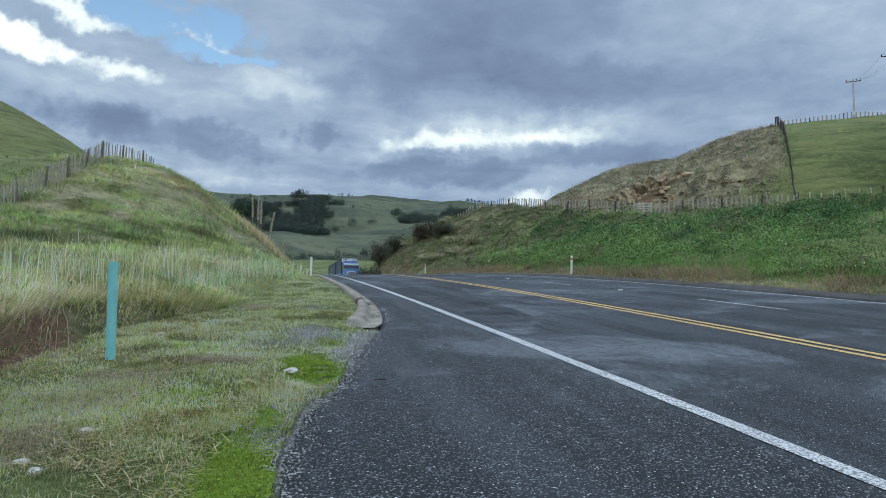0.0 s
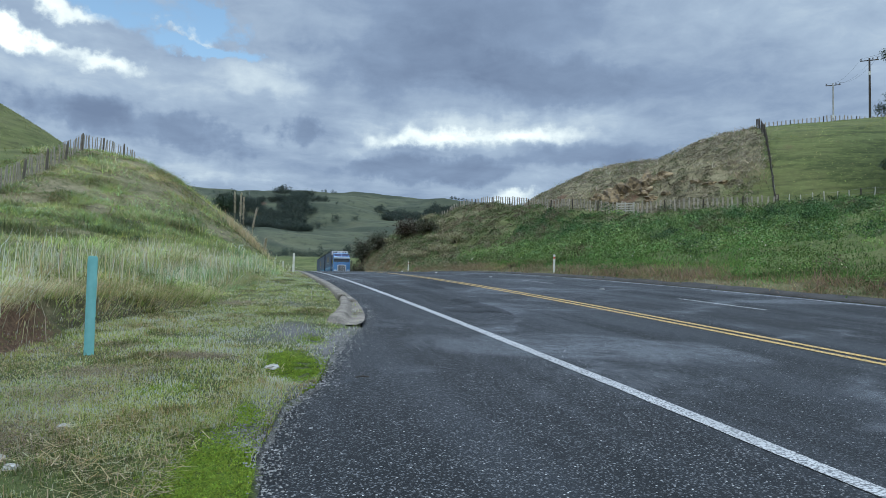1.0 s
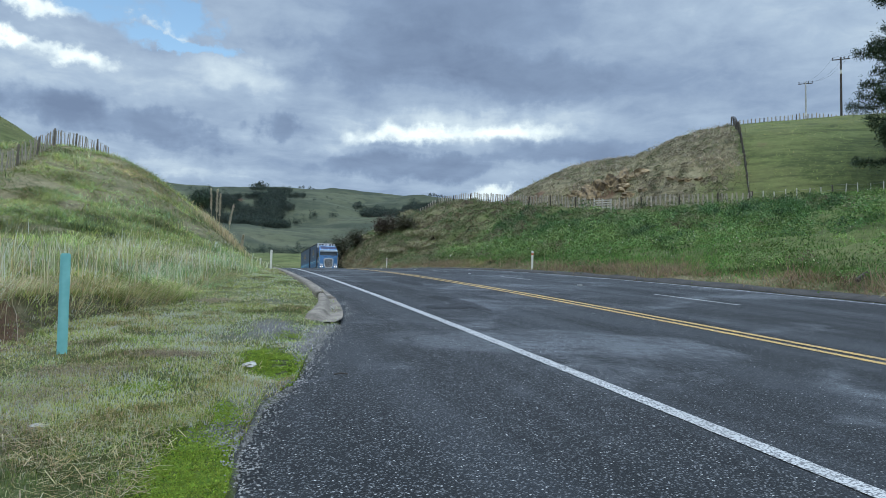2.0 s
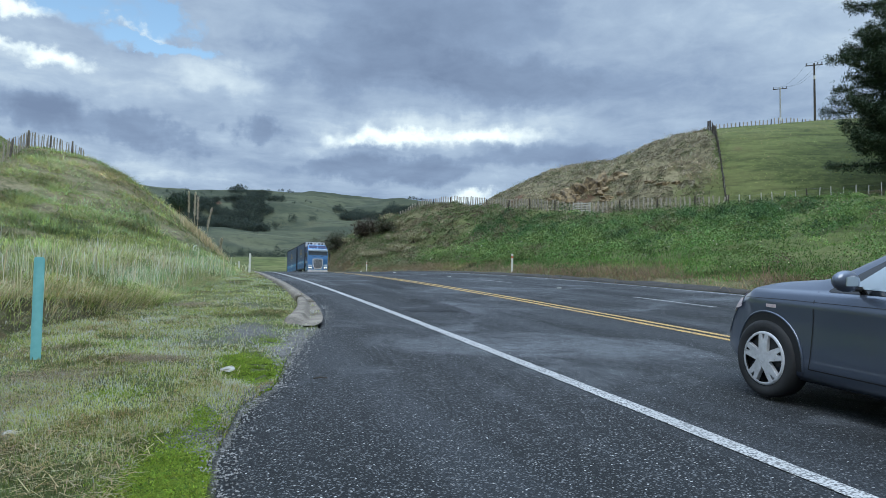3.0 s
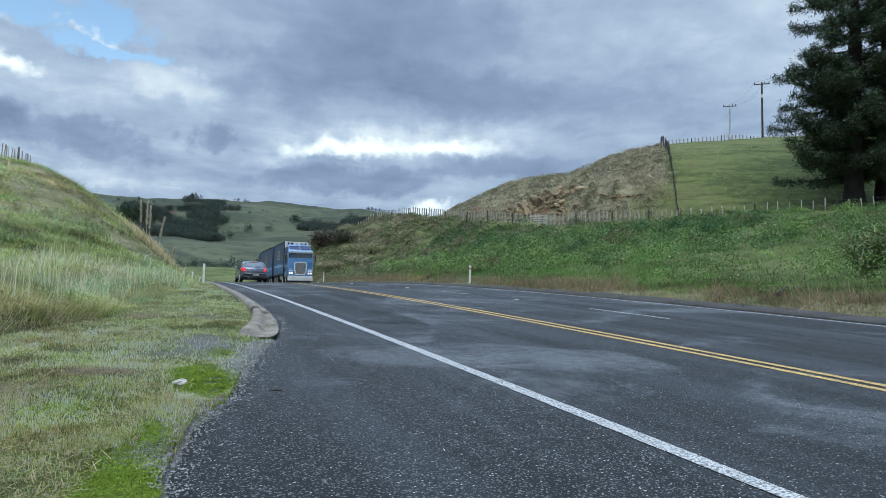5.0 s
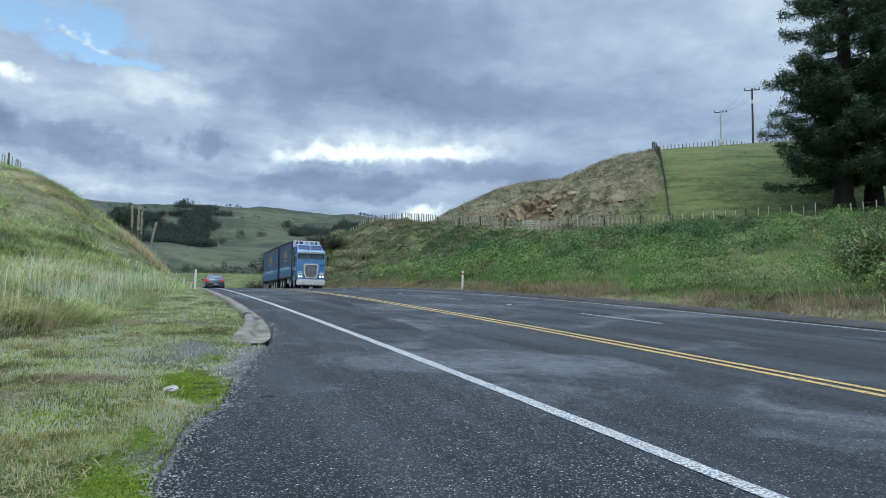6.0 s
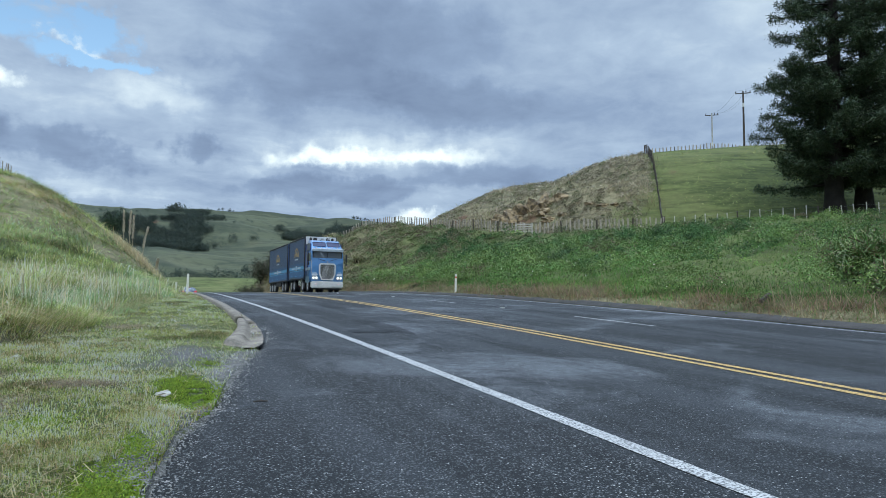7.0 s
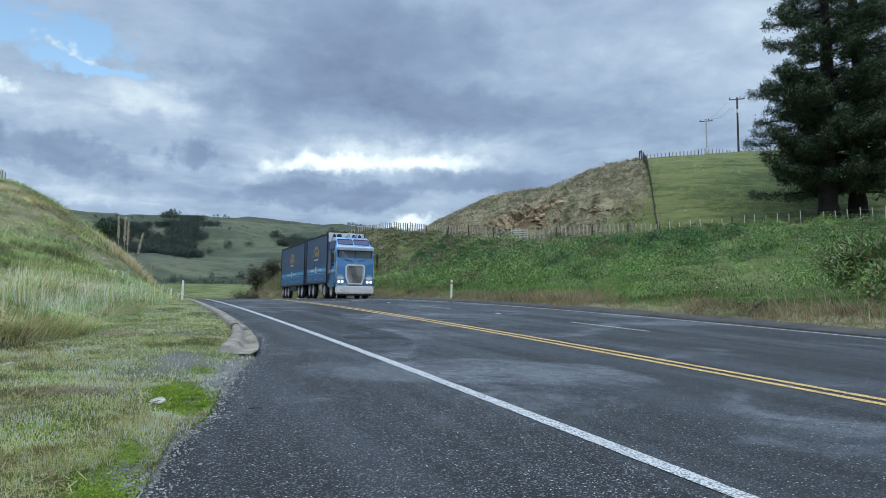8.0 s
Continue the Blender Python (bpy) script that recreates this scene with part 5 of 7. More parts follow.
def edge_marker(u, y, tall=0.98, reflector=None):
    x = u + float(shift(y))
    z = ground_at(x, y)
    root = tagged(new("edge_marker"), "slim white plastic roadside marker post", "marker post", "edge markers")
    root.matrix_world = pose(x, y, z, 0, 1.0, -8)
    bm = bmesh.new()
    block(bm, 0.105, 0.035, tall + 0.3, (0, 0, tall / 2 - 0.15), 0.012)
    part("post", bm, WHITE_PLASTIC, root)
    bm = bmesh.new()
    block(bm, 0.108, 0.040, 0.10, (0, 0, tall - 0.17), 0.006)
    part("reflector", bm, reflector or AMBER, root, "red-brown reflector band")


def shared(name, bm, material):
    me = bpy.data.meshes.new(name)
    bm.to_mesh(me)
    bm.free()
    me.materials.append(material)
    return me


def post_meshes():
    bm = bmesh.new()
    tube(bm, [(0, 0, -0.4), (0, 0, 0.6), (0, 0, 1.22)], [0.085, 0.08, 0.075], 7)
    post = shared("fence_post", bm, DARK_TIMBER)
    bm = bmesh.new()
    block(bm, 0.16, 0.045, 1.2, (0, 0, 0.62))
    batten = shared("batten", bm, WEATHERED)
    bm = bmesh.new()
    block(bm, 0.085, 0.075, 1.5, (0, 0, 0.52))
    pale = shared("pale_post", bm, PALE_POST)
    bm = bmesh.new()
    block(bm, 0.15, 0.05, 1.3, (0, 0, 0.62))
    dark = shared("dark_batten", bm, DARK_TIMBER)
    bm = bmesh.new()
    tube(bm, [(0, 0, -0.4), (0, 0, 0.6), (0, 0, 1.25)], [0.075, 0.07, 0.06], 7)
    grey = shared("grey_post", bm, GREY_TIMBER)
    bm = bmesh.new()
    block(bm, 0.075, 0.04, 1.15, (0, 0, 0.55))
    thin = shared("thin_batten", bm, WEATHERED)
    return post, batten, pale, dark, grey, thin


GREY_TIMBER = surface("grey_timber", (0.20, 0.175, 0.145), (0.10, 0.086, 0.070), 26.0, 3.0, 0.9, 0, 0.3)
POST, BATTEN, PALE, DARK_BATTEN, GREY_POST, THIN_BATTEN = post_meshes()


def fence(path, step, every, words, batten=None, wires=5, lean=3.0, height=1.0, post=None):
    """Posts, battens and wires over the ground along a line on the plan."""
    path = np.array(path, float)
    seg = np.hypot(*np.diff(path, axis=0).T)
    run = np.concatenate([[0], np.cumsum(seg)])
    n = int(run[-1] / step)
    s = np.linspace(0, run[-1], n + 1)
    X, Y = np.interp(s, run, path[:, 0]), np.interp(s, run, path[:, 1])
    Z = ground_z(X, Y)
    root = tagged(new("fence"), words, "fence")
    for k in range(n + 1):
        big = k % every == 0
        ob = new("post" if big else "batten", (post or POST) if big else (batten or BATTEN))
        ob.parent = root
        a = math.degrees(math.atan2(Y[min(k + 1, n)] - Y[max(k - 1, 0)], X[min(k + 1, n)] - X[max(k - 1, 0)]))
        ob.matrix_basis = pose(X[k], Y[k], Z[k] - 0.05, RNG.normal(0, lean), RNG.normal(0, lean), a) @ Matrix.Diagonal((1, 1, height * RNG.uniform(0.93, 1.07), 1))
    for w in range(wires):
        bm = bmesh.new()
        h = (0.22 + 0.88 * w / max(wires - 1, 1)) * height
        tube(bm, [(X[k], Y[k], Z[k] + h) for k in range(n + 1)], [0.006] * (n + 1), 3)
        part("wire", bm, WIRE, root, "thin galvanised wire")
    return root


def utility_pole(x, y, top, material, words, band):
    z = ground_at(x, y)
    root = tagged(new("utility_pole"), words, "utility pole", "utility poles")
    root.matrix_world = pose(x, y, z, 0, 0, -42)
    h = top - z
    bm = bmesh.new()
    tube(bm, [(0, 0, -0.8), (0, 0, h * 0.5), (0, 0, h)], [0.17, 0.15, 0.12], 8)
    part("pole", bm, material, root)
    bm = bmesh.new()
    block(bm, 2.35, 0.11, 0.13, (0, 0.12, h - 0.28), 0.01)
    arm = part("crossarm", bm, DARK_TIMBER, root, "dark timber crossarm")
    for dx in (-1.05, 0.45, 1.05):
        bm = bmesh.new()
        tube(bm, [(dx, 0.12, h - 0.22), (dx, 0.12, h - 0.08), (dx, 0.12, h + 0.02), (dx, 0.12, h + 0.10)], [0.03, 0.07, 0.075, 0.05], 8)
        part("insulator", bm, DARK_TIMBER, arm, "dark ceramic insulator")
    bm = bmesh.new()
    tube(bm, [(0, 0, h * band), (0, 0, h * band + 0.6)], [0.165, 0.16], 8)
    part("plate", bm, WHITE_PLASTIC, root, "pale wrapped marker plate")
    return root


def power_lines(a, b, c):
    """Three sagging conductors from pole to pole and on out of sight."""
    for dx in (-1.05, 0.45, 1.05):
        bm = bmesh.new()
        off = Matrix.Rotation(radians(-42), 3, "Z") @ Vector((dx, 0.12, 0.1))
        for p, q in ((a, b), (b, c)):
            pts = []
            for k in range(13):
                t = k / 12
                v = Vector(p).lerp(Vector(q), t) + off
                v.z -= 1.1 * 4 * t * (1 - t)
                pts.append(tuple(v))
            tube(bm, pts, [0.011] * 13, 4)
        tagged(part("power_line", bm, DARK_WIRE), "thin dark overhead power line", "power line", "power lines")


DARK_WIRE = plain("dark_cable", (0.05, 0.05, 0.055), 0.6)


def rock(name, x, y, size, seed, words, material=None, sink=0.3, category="rock", group="", rough=1.0):
    rng = np.random.default_rng(seed)
    bm = bmesh.new()
    bmesh.ops.create_icosphere(bm, subdivisions=3, radius=1)
    for v in bm.verts:
        n = noise.noise(v.co * 1.3 + Vector((seed, 0, 0))) * 0.45 + noise.noise(v.co * 3.5 + Vector((0, seed, 0))) * 0.22
        cell = noise.cell(v.co * 2.6 + Vector((seed, seed, 0))) * 0.24
        v.co *= 1 + rough * (n + cell)
        v.co.x, v.co.y, v.co.z = v.co.x * size[0], v.co.y * size[1], v.co.z * size[2]
    bmesh.ops.rotate(bm, verts=bm.verts, cent=(0, 0, 0), matrix=Matrix.Rotation(rng.uniform(0, 6.28), 3, "Z"))
    ob = part(name, bm, material or ROCK)
    ob.location = (x, y, ground_at(x, y) + size[2] * (1 - sink) - size[2] * 0.5)
    return tagged(ob, words, category, group)


teal_marker()
edge_marker(1.62, 36.0, 0.98, WHITE_PLASTIC)
edge_marker(14.48, 32.8, 0.94)
edge_marker(14.6, 70.0, 0.94)
edge_marker(1.35, 47.5, 0.6, WHITE_PLASTIC)
fence([(-13.5, 24), (-12.2, 33), (-11.9, 38), (-11.5, 46), (-11.2, 53), (-10.4, 57), (-9.2, 62)], 0.36, 10, "leaning timber batten fence climbing the grassy hill", THIN_BATTEN, lean=4.0, post=GREY_POST)
fence([(26.5, 108), (30.5, 101), (33.5, 92), (36.5, 83), (39.0, 75.5), (41.5, 71.2), (45, 68.2), (50, 65.5), (54.5, 62.5)], 0.50, 8, "old grey batten fence along the top of the bank", lean=3.0, height=1.08)
fence([(54.5, 62.5), (59, 57.0), (63, 52.6), (67, 48.6), (74, 42), (84, 33)], 1.08, 7, "pale stake fence along the bank below the trees", PALE, 3, 2.0, 1.1)
fence([tuple(FENCE_FOOT), (61.5, 72), (67, 79.5), (70.6, 84.4), (72.4, 86.9)], 0.44, 7, "dark batten fence running straight up the hill", DARK_BATTEN, lean=2.0, height=1.2)
fence([tuple(FENCE_TOP), (82, 88.6), (90, 86), (100, 82), (112, 77)], 0.62, 8, "batten fence along the crest of the ridge", lean=2.0)
# strainer post at the corner on the ridge
bm = bmesh.new()
tube(bm, [(0, 0, -0.5), (0, 0, 1.0), (0.03, 0, 1.95)], [0.14, 0.13, 0.12], 8)
corner = tagged(part("strainer_post", bm, DARK_TIMBER), "thick dark timber strainer post on the ridge", "fence post")
corner.location = (FENCE_TOP[0], FENCE_TOP[1], ground_at(*FENCE_TOP))
# old gate in the bank-top fence
gate = tagged(new("farm_gate"), "weathered pale wooden gate in the bank-top fence", "gate")
gate.matrix_world = pose(41.3, 71.3, ground_at(41.3, 71.3), 0, 0, -40)
for k in range(4):
    bm = bmesh.new()
    block(bm, 1.9, 0.05, 0.12, (0, 0, 0.3 + 0.27 * k))
    part("rail", bm, PALE_POST, gate)
for dx in (-0.95, 0, 0.95):
    bm = bmesh.new()
    block(bm, 0.13, 0.07, 1.35, (dx, 0.05, 0.6))
    part("upright", bm, PALE_POST, gate)
P1 = (98.5, 99.5, 36.5)
P2 = (87.3, 81.5, 34.45)
utility_pole(P1[0], P1[1], P1[2], POLE_CONCRETE, "pale concrete power pole on the ridge", 0.55)
utility_pole(P2[0], P2[1], P2[2], DARK_TIMBER, "dark timber power pole on the ridge", 0.72)
power_lines(P1, P2, (71.0, 52.0, 30.5))
for k, (x, y, s) in enumerate(((50.2, 85.0, (2.3, 1.6, 2.2)), (52.0, 84.0, (1.8, 1.5, 1.7)), (48.2, 86.2, (2.0, 1.4, 1.6)), (46.6, 87.4, (1.5, 1.1, 1.0)), (53.4, 82.4, (1.5, 1.0, 0.9)), (50.6, 82.2, (1.4, 1.0, 0.8)), (49.9, 79.6, (1.1, 0.8, 0.5)), (47.8, 86.4, (0.9, 0.8, 0.6)), (54.1, 75.6, (0.9, 0.6, 0.35)), (54.4, 73.8, (0.8, 0.5, 0.3)), (55.4, 72.6, (0.6, 0.5, 0.3)), (51.2, 78.2, (0.8, 0.6, 0.4)))):
    rock("rock_outcrop", x, y, s, 10 + k, "ochre weathered rock outcrop in the brown hillside", sink=0.8, category="rock", group="rock outcrop")
for k, (x, y, s) in enumerate(((0.24, 6.58, (0.11, 0.06, 0.022)), (-1.0, 4.55, (0.05, 0.035, 0.024)), (-1.08, 3.86, (0.045, 0.035, 0.02)), (-1.2, 9.1, (0.07, 0.05, 0.03)), (-1.2, 4.05, (0.05, 0.035, 0.02)))):
    rock("pale_stone", x, y, s, 40 + k, "small pale flat stone lying in the turf", PALE_STONE, 0.25, "stone", "pale stones", 0.7)
# loose stones on the gravel edge, and a twig on the seal
n = 12000
y = 2.2 + 11 * RNG.random(n) ** 1.2
u = pave_edge(y) + RNG.normal(-0.12, 0.13, n)
x = u + shift(y)
keep = np.maximum(bump(x, y, 0.44, 6.7, 0.30, 0.8), bump(x, y, -0.14, 3.5, 0.24, 0.95)) < 0.35 + 0.3 * RNG.random(n)
keep &= (y < 9.6) | (u > pave_edge(y) + 0.08) | (u < pave_edge(y) - 0.45)
u, y = u[keep], y[keep]
n = len(u)
P = on_ground(u, y)
P[:, 2] = np.where(u > pave_edge(y), road_surface(u, y), P[:, 2]) + 0.004
ico = np.array([[1, 0, 0], [0, 1, 0], [-1, 0, 0], [0, -1, 0], [0, 0, 0.8], [0, 0, -0.4]])
V = (P[:, None, :] + ico[None] * (RNG.uniform(0.003, 0.010, n)[:, None, None] * RNG.uniform(0.6, 1.3, (n, 6, 1)))).reshape(-1, 3)
F = np.array([[0, 1, 4], [1, 2, 4], [2, 3, 4], [3, 0, 4], [1, 0, 5], [2, 1, 5], [3, 2, 5], [0, 3, 5]])
tagged(new("loose_gravel", raw_mesh("loose_gravel", V, (np.arange(n)[:, None, None] * 6 + F[None]).reshape(-1, 3), GRAVEL)), "loose grey gravel along the edge of the seal", "gravel", kind="stuff")
bm = bmesh.new()
tube(bm, [(-0.06, 0, 0.012), (0, 0.012, 0.016), (0.06, 0.004, 0.012)], [0.006, 0.009, 0.006], 6)
twig = tagged(part("twig", bm, DARK_TIMBER), "short dark twig lying on the seal", "twig")
twig.location = (0.97, 6.02, float(road_surface(0.97, 6.02)) + 0.004)
bm = bmesh.new()
block(bm, 0.10, 0.10, 0.42, (0, 0, 0.10), 0.02, Matrix.Rotation(radians(60), 3, "Y"))
log = tagged(part("fallen_post", bm, DARK_TIMBER), "short dark timber post fallen at the foot of the bank", "fallen post")
log.location = (15.5, 13.9, ground_at(15.5, 13.9) + 0.10)
# ---- the hatchback ----
def ipol(x, table):
    return float(np.interp(x, [t[0] for t in table], [t[1] for t in table]))


def soft(x, table, r=0.05):
    """A table read with its corners rounded off."""
    return sum(ipol(x + r * k / 3, table) for k in range(-3, 4)) / 7


CAR_TOP = [(-2.12, 0.50), (-2.10, 0.62), (-2.06, 0.70), (-2.03, 0.86), (-1.99, 0.95), (-1.90, 1.02), (-1.72, 1.17), (-1.57, 1.295), (-1.48, 1.350), (-1.38, 1.372), (-1.0, 1.405), (-0.4, 1.428), (-0.1, 1.42), (0.12, 1.385), (0.32, 1.29), (0.56, 1.16), (0.77, 1.045), (0.86, 1.005), (1.3, 0.955), (1.75, 0.88), (1.98, 0.79), (2.08, 0.68), (2.13, 0.52)]
CAR_WIDE = [(-2.12, 0.78), (-2.06, 0.815), (-1.9, 0.845), (-1.6, 0.872), (-1.33, 0.880), (-0.6, 0.868), (0.6, 0.868), (1.33, 0.874), (1.7, 0.855), (1.95, 0.81), (2.08, 0.75), (2.13, 0.70)]
CAR_LOW = [(-2.12, 0.38), (-2.06, 0.30), (-1.9, 0.25), (-1.6, 0.21), (-1.0, 0.19), (1.0, 0.18), (1.7, 0.20), (2.05, 0.23), (2.13, 0.30)]


def bowed(x, y, z):
    """Nose and tail curve round towards the flanks."""
    f = min(abs(x) / 0.86, 1.0) ** 2.6
    return Vector((x, y + 0.30 * f * float(sstep(-1.25, -2.12, y)) - 0.34 * f * float(sstep(1.2, 2.13, y)), z))


def car_section(y):
    """Half a cross-section of the body at y, from the sill's middle to the roof's."""
    top, w, low = soft(y, CAR_TOP, 0.025), soft(y, CAR_WIDE), soft(y, CAR_LOW)
    belt = min(0.90 + 0.022 * (0.6 - y), top - 0.02)
    g = min(max((top - belt) / 0.48, 0), 1)
    wt = w * 0.90 * (1 - g) + 0.605 * g
    wb = w * 0.955
    pts = [(0, low), (0.6 * w, low), (0.90 * w, low + 0.012), (0.965 * w, low + 0.06), (0.982 * w, low + 0.14)]
    for f, z in ((0.986, 0.44), (0.984, 0.58), (0.988, 0.68), (0.997, 0.755), (1.0, 0.79), (0.993, 0.81)):
        pts.append((f * w, min(z, belt - 0.05)))
    pts += [(0.975 * w, belt - 0.03), (wb, belt - 0.004), (wb * 0.982, belt + 0.004)]
    for f in (0.2, 0.4, 0.6, 0.78, 0.92):
        pts.append((wb * 0.98 + (wt - wb * 0.98) * f ** 1.25, belt + (top - 0.05 * g - belt) * f))
    pts += [(wt * 0.965, top - 0.034 * g), (wt * 0.88, top - 0.016 * g), (wt * 0.65, top - 0.004 * g), (wt * 0.35, top), (0, top + 0.004 * g)]
    return pts


def car_shell():
    bm = bmesh.new()
    ys = np.concatenate([np.linspace(-2.12, -1.85, 22), np.linspace(-1.82, -1.3, 18), np.linspace(-1.25, 1.2, 34), np.linspace(1.25, 2.13, 26)])
    rows = []
    for y in ys:
        sec = car_section(float(y))
        half = [bm.verts.new(bowed(x, float(y), z)) for x, z in sec]
        other = [half[0]] + [bm.verts.new(bowed(-x, float(y), z)) for x, z in sec[1:-1]] + [half[-1]]
        rows.append((half, other))
    for (a, b), (c, d) in zip(rows, rows[1:]):
        for k in range(len(a) - 1):
            bm.faces.new((a[k], a[k + 1], c[k + 1], c[k]))
            bm.faces.new((b[k + 1], b[k], d[k], d[k + 1]))
    for half, other in (rows[0], rows[-1]):
        for k in range(len(half) - 1):
            vs = [half[k], half[k + 1], other[k + 1], other[k]]
            vs = [v for i, v in enumerate(vs) if v not in vs[:i]]
            if len(vs) > 2:
                bm.faces.new(vs)
    bmesh.ops.recalc_face_normals(bm, faces=bm.faces)
    return bm


def rounded(points, r=0.04, n=4):
    """A polygon with its corners cut round."""
    out = []
    m = len(points)
    for i in range(m):
        p, a, b = Vector(points[i]), Vector(points[i - 1]), Vector(points[(i + 1) % m])
        da, db = (a - p), (b - p)
        ra, rb = min(r, da.length * 0.45), min(r, db.length * 0.45)
        p0, p1 = p + da.normalized() * ra, p + db.normalized() * rb
        for k in range(n + 1):
            t = k / n
            out.append(tuple(p0 * (1 - t) ** 2 + p * 2 * t * (1 - t) + p1 * t * t))
    return out


def laid_on(tree, outline, view, lift, step=0.06):
    """A panel of the given outline laid on the body, seen from behind (x, z), ahead or the side (y, z)."""
    bm = bmesh.new()
    bm.faces.new([bm.verts.new((p[0], 0, p[1])) for p in outline])
    for axis_i in (0, 2):
        lo, hi = min(v.co[axis_i] for v in bm.verts), max(v.co[axis_i] for v in bm.verts)
        for k in range(1, int((hi - lo) / step) + 1):
            at = Vector((0, 0, 0))
            at[axis_i] = lo + (hi - lo) * k / (int((hi - lo) / step) + 1)
            axis_n = Vector((0, 0, 0))
            axis_n[axis_i] = 1
            bmesh.ops.bisect_plane(bm, geom=bm.verts[:] + bm.edges[:] + bm.faces[:], plane_co=at, plane_no=axis_n)
    for v in bm.verts:
        p, q = v.co.x, v.co.z
        start, way = {"rear": (Vector((p, -4, q)), Vector((0, 1, 0))), "front": (Vector((p, 4, q)), Vector((0, -1, 0))), "left": (Vector((-3, p, q)), Vector((1, 0, 0))), "right": (Vector((3, p, q)), Vector((-1, 0, 0)))}[view]
        hit, nrm, _, _ = tree.ray_cast(start, way)
        if hit is None:
            hit, nrm, _, _ = tree.find_nearest(start + way * (2.0 if view in ("rear", "front") else 2.2))
        if nrm.dot(way) > 0:
            nrm = -nrm
        v.co = hit + nrm * lift
    return bm


RUBBER = surface("tyre_rubber", (0.030, 0.030, 0.031), (0.014, 0.014, 0.015), 30.0, 4.0, 0.75, 0, 0.1)
BLACK = plain("black_plastic", (0.018, 0.018, 0.020), 0.5)
GLOSS_BLACK = tinted_glass("gloss_black", (0.012, 0.013, 0.015), 0.08)
ALLOY = plain("silver_alloy", (0.62, 0.63, 0.65), 0.35, 0.25)
SATIN = plain("satin_grey_plastic", (0.24, 0.26, 0.29), 0.4, 0.2)
CHROME = plain("chrome", (0.72, 0.73, 0.75), 0.22, 0.55)
BODY = car_paint("graphite_blue_paint", (0.098, 0.118, 0.160), 1.0, 0.6, 0.30)
# pale base colour stands in for sky seen through and mirrored in the glass
GLASS_SKY = tinted_glass("sky_pale_car_glass", (0.40, 0.46, 0.50), 0.04)
REAR_GLASS = tinted_glass("rear_glass", (0.045, 0.055, 0.062), 0.05)
LAMP_RED, _b = blank("red_lamp", 0.15)
_b.inputs["Base Color"].default_value = (0.50, 0.012, 0.018, 1)
_b.inputs["Coat Weight"].default_value = 1.0
_b.inputs["Emission Color"].default_value = (1.0, 0.03, 0.05, 1)
_b.inputs["Emission Strength"].default_value = 0.25
LAMP_PINK = plain("pink_lamp", (0.80, 0.30, 0.30), 0.2)
LAMP_PALE = plain("pale_lamp", (0.75, 0.62, 0.62), 0.2)
PLATE = plain("number_plate_white", (0.74, 0.74, 0.72), 0.45)
INK = plain("black_ink", (0.02, 0.02, 0.022), 0.5)
BADGE_BLUE = plain("badge_blue", (0.10, 0.20, 0.42), 0.3)


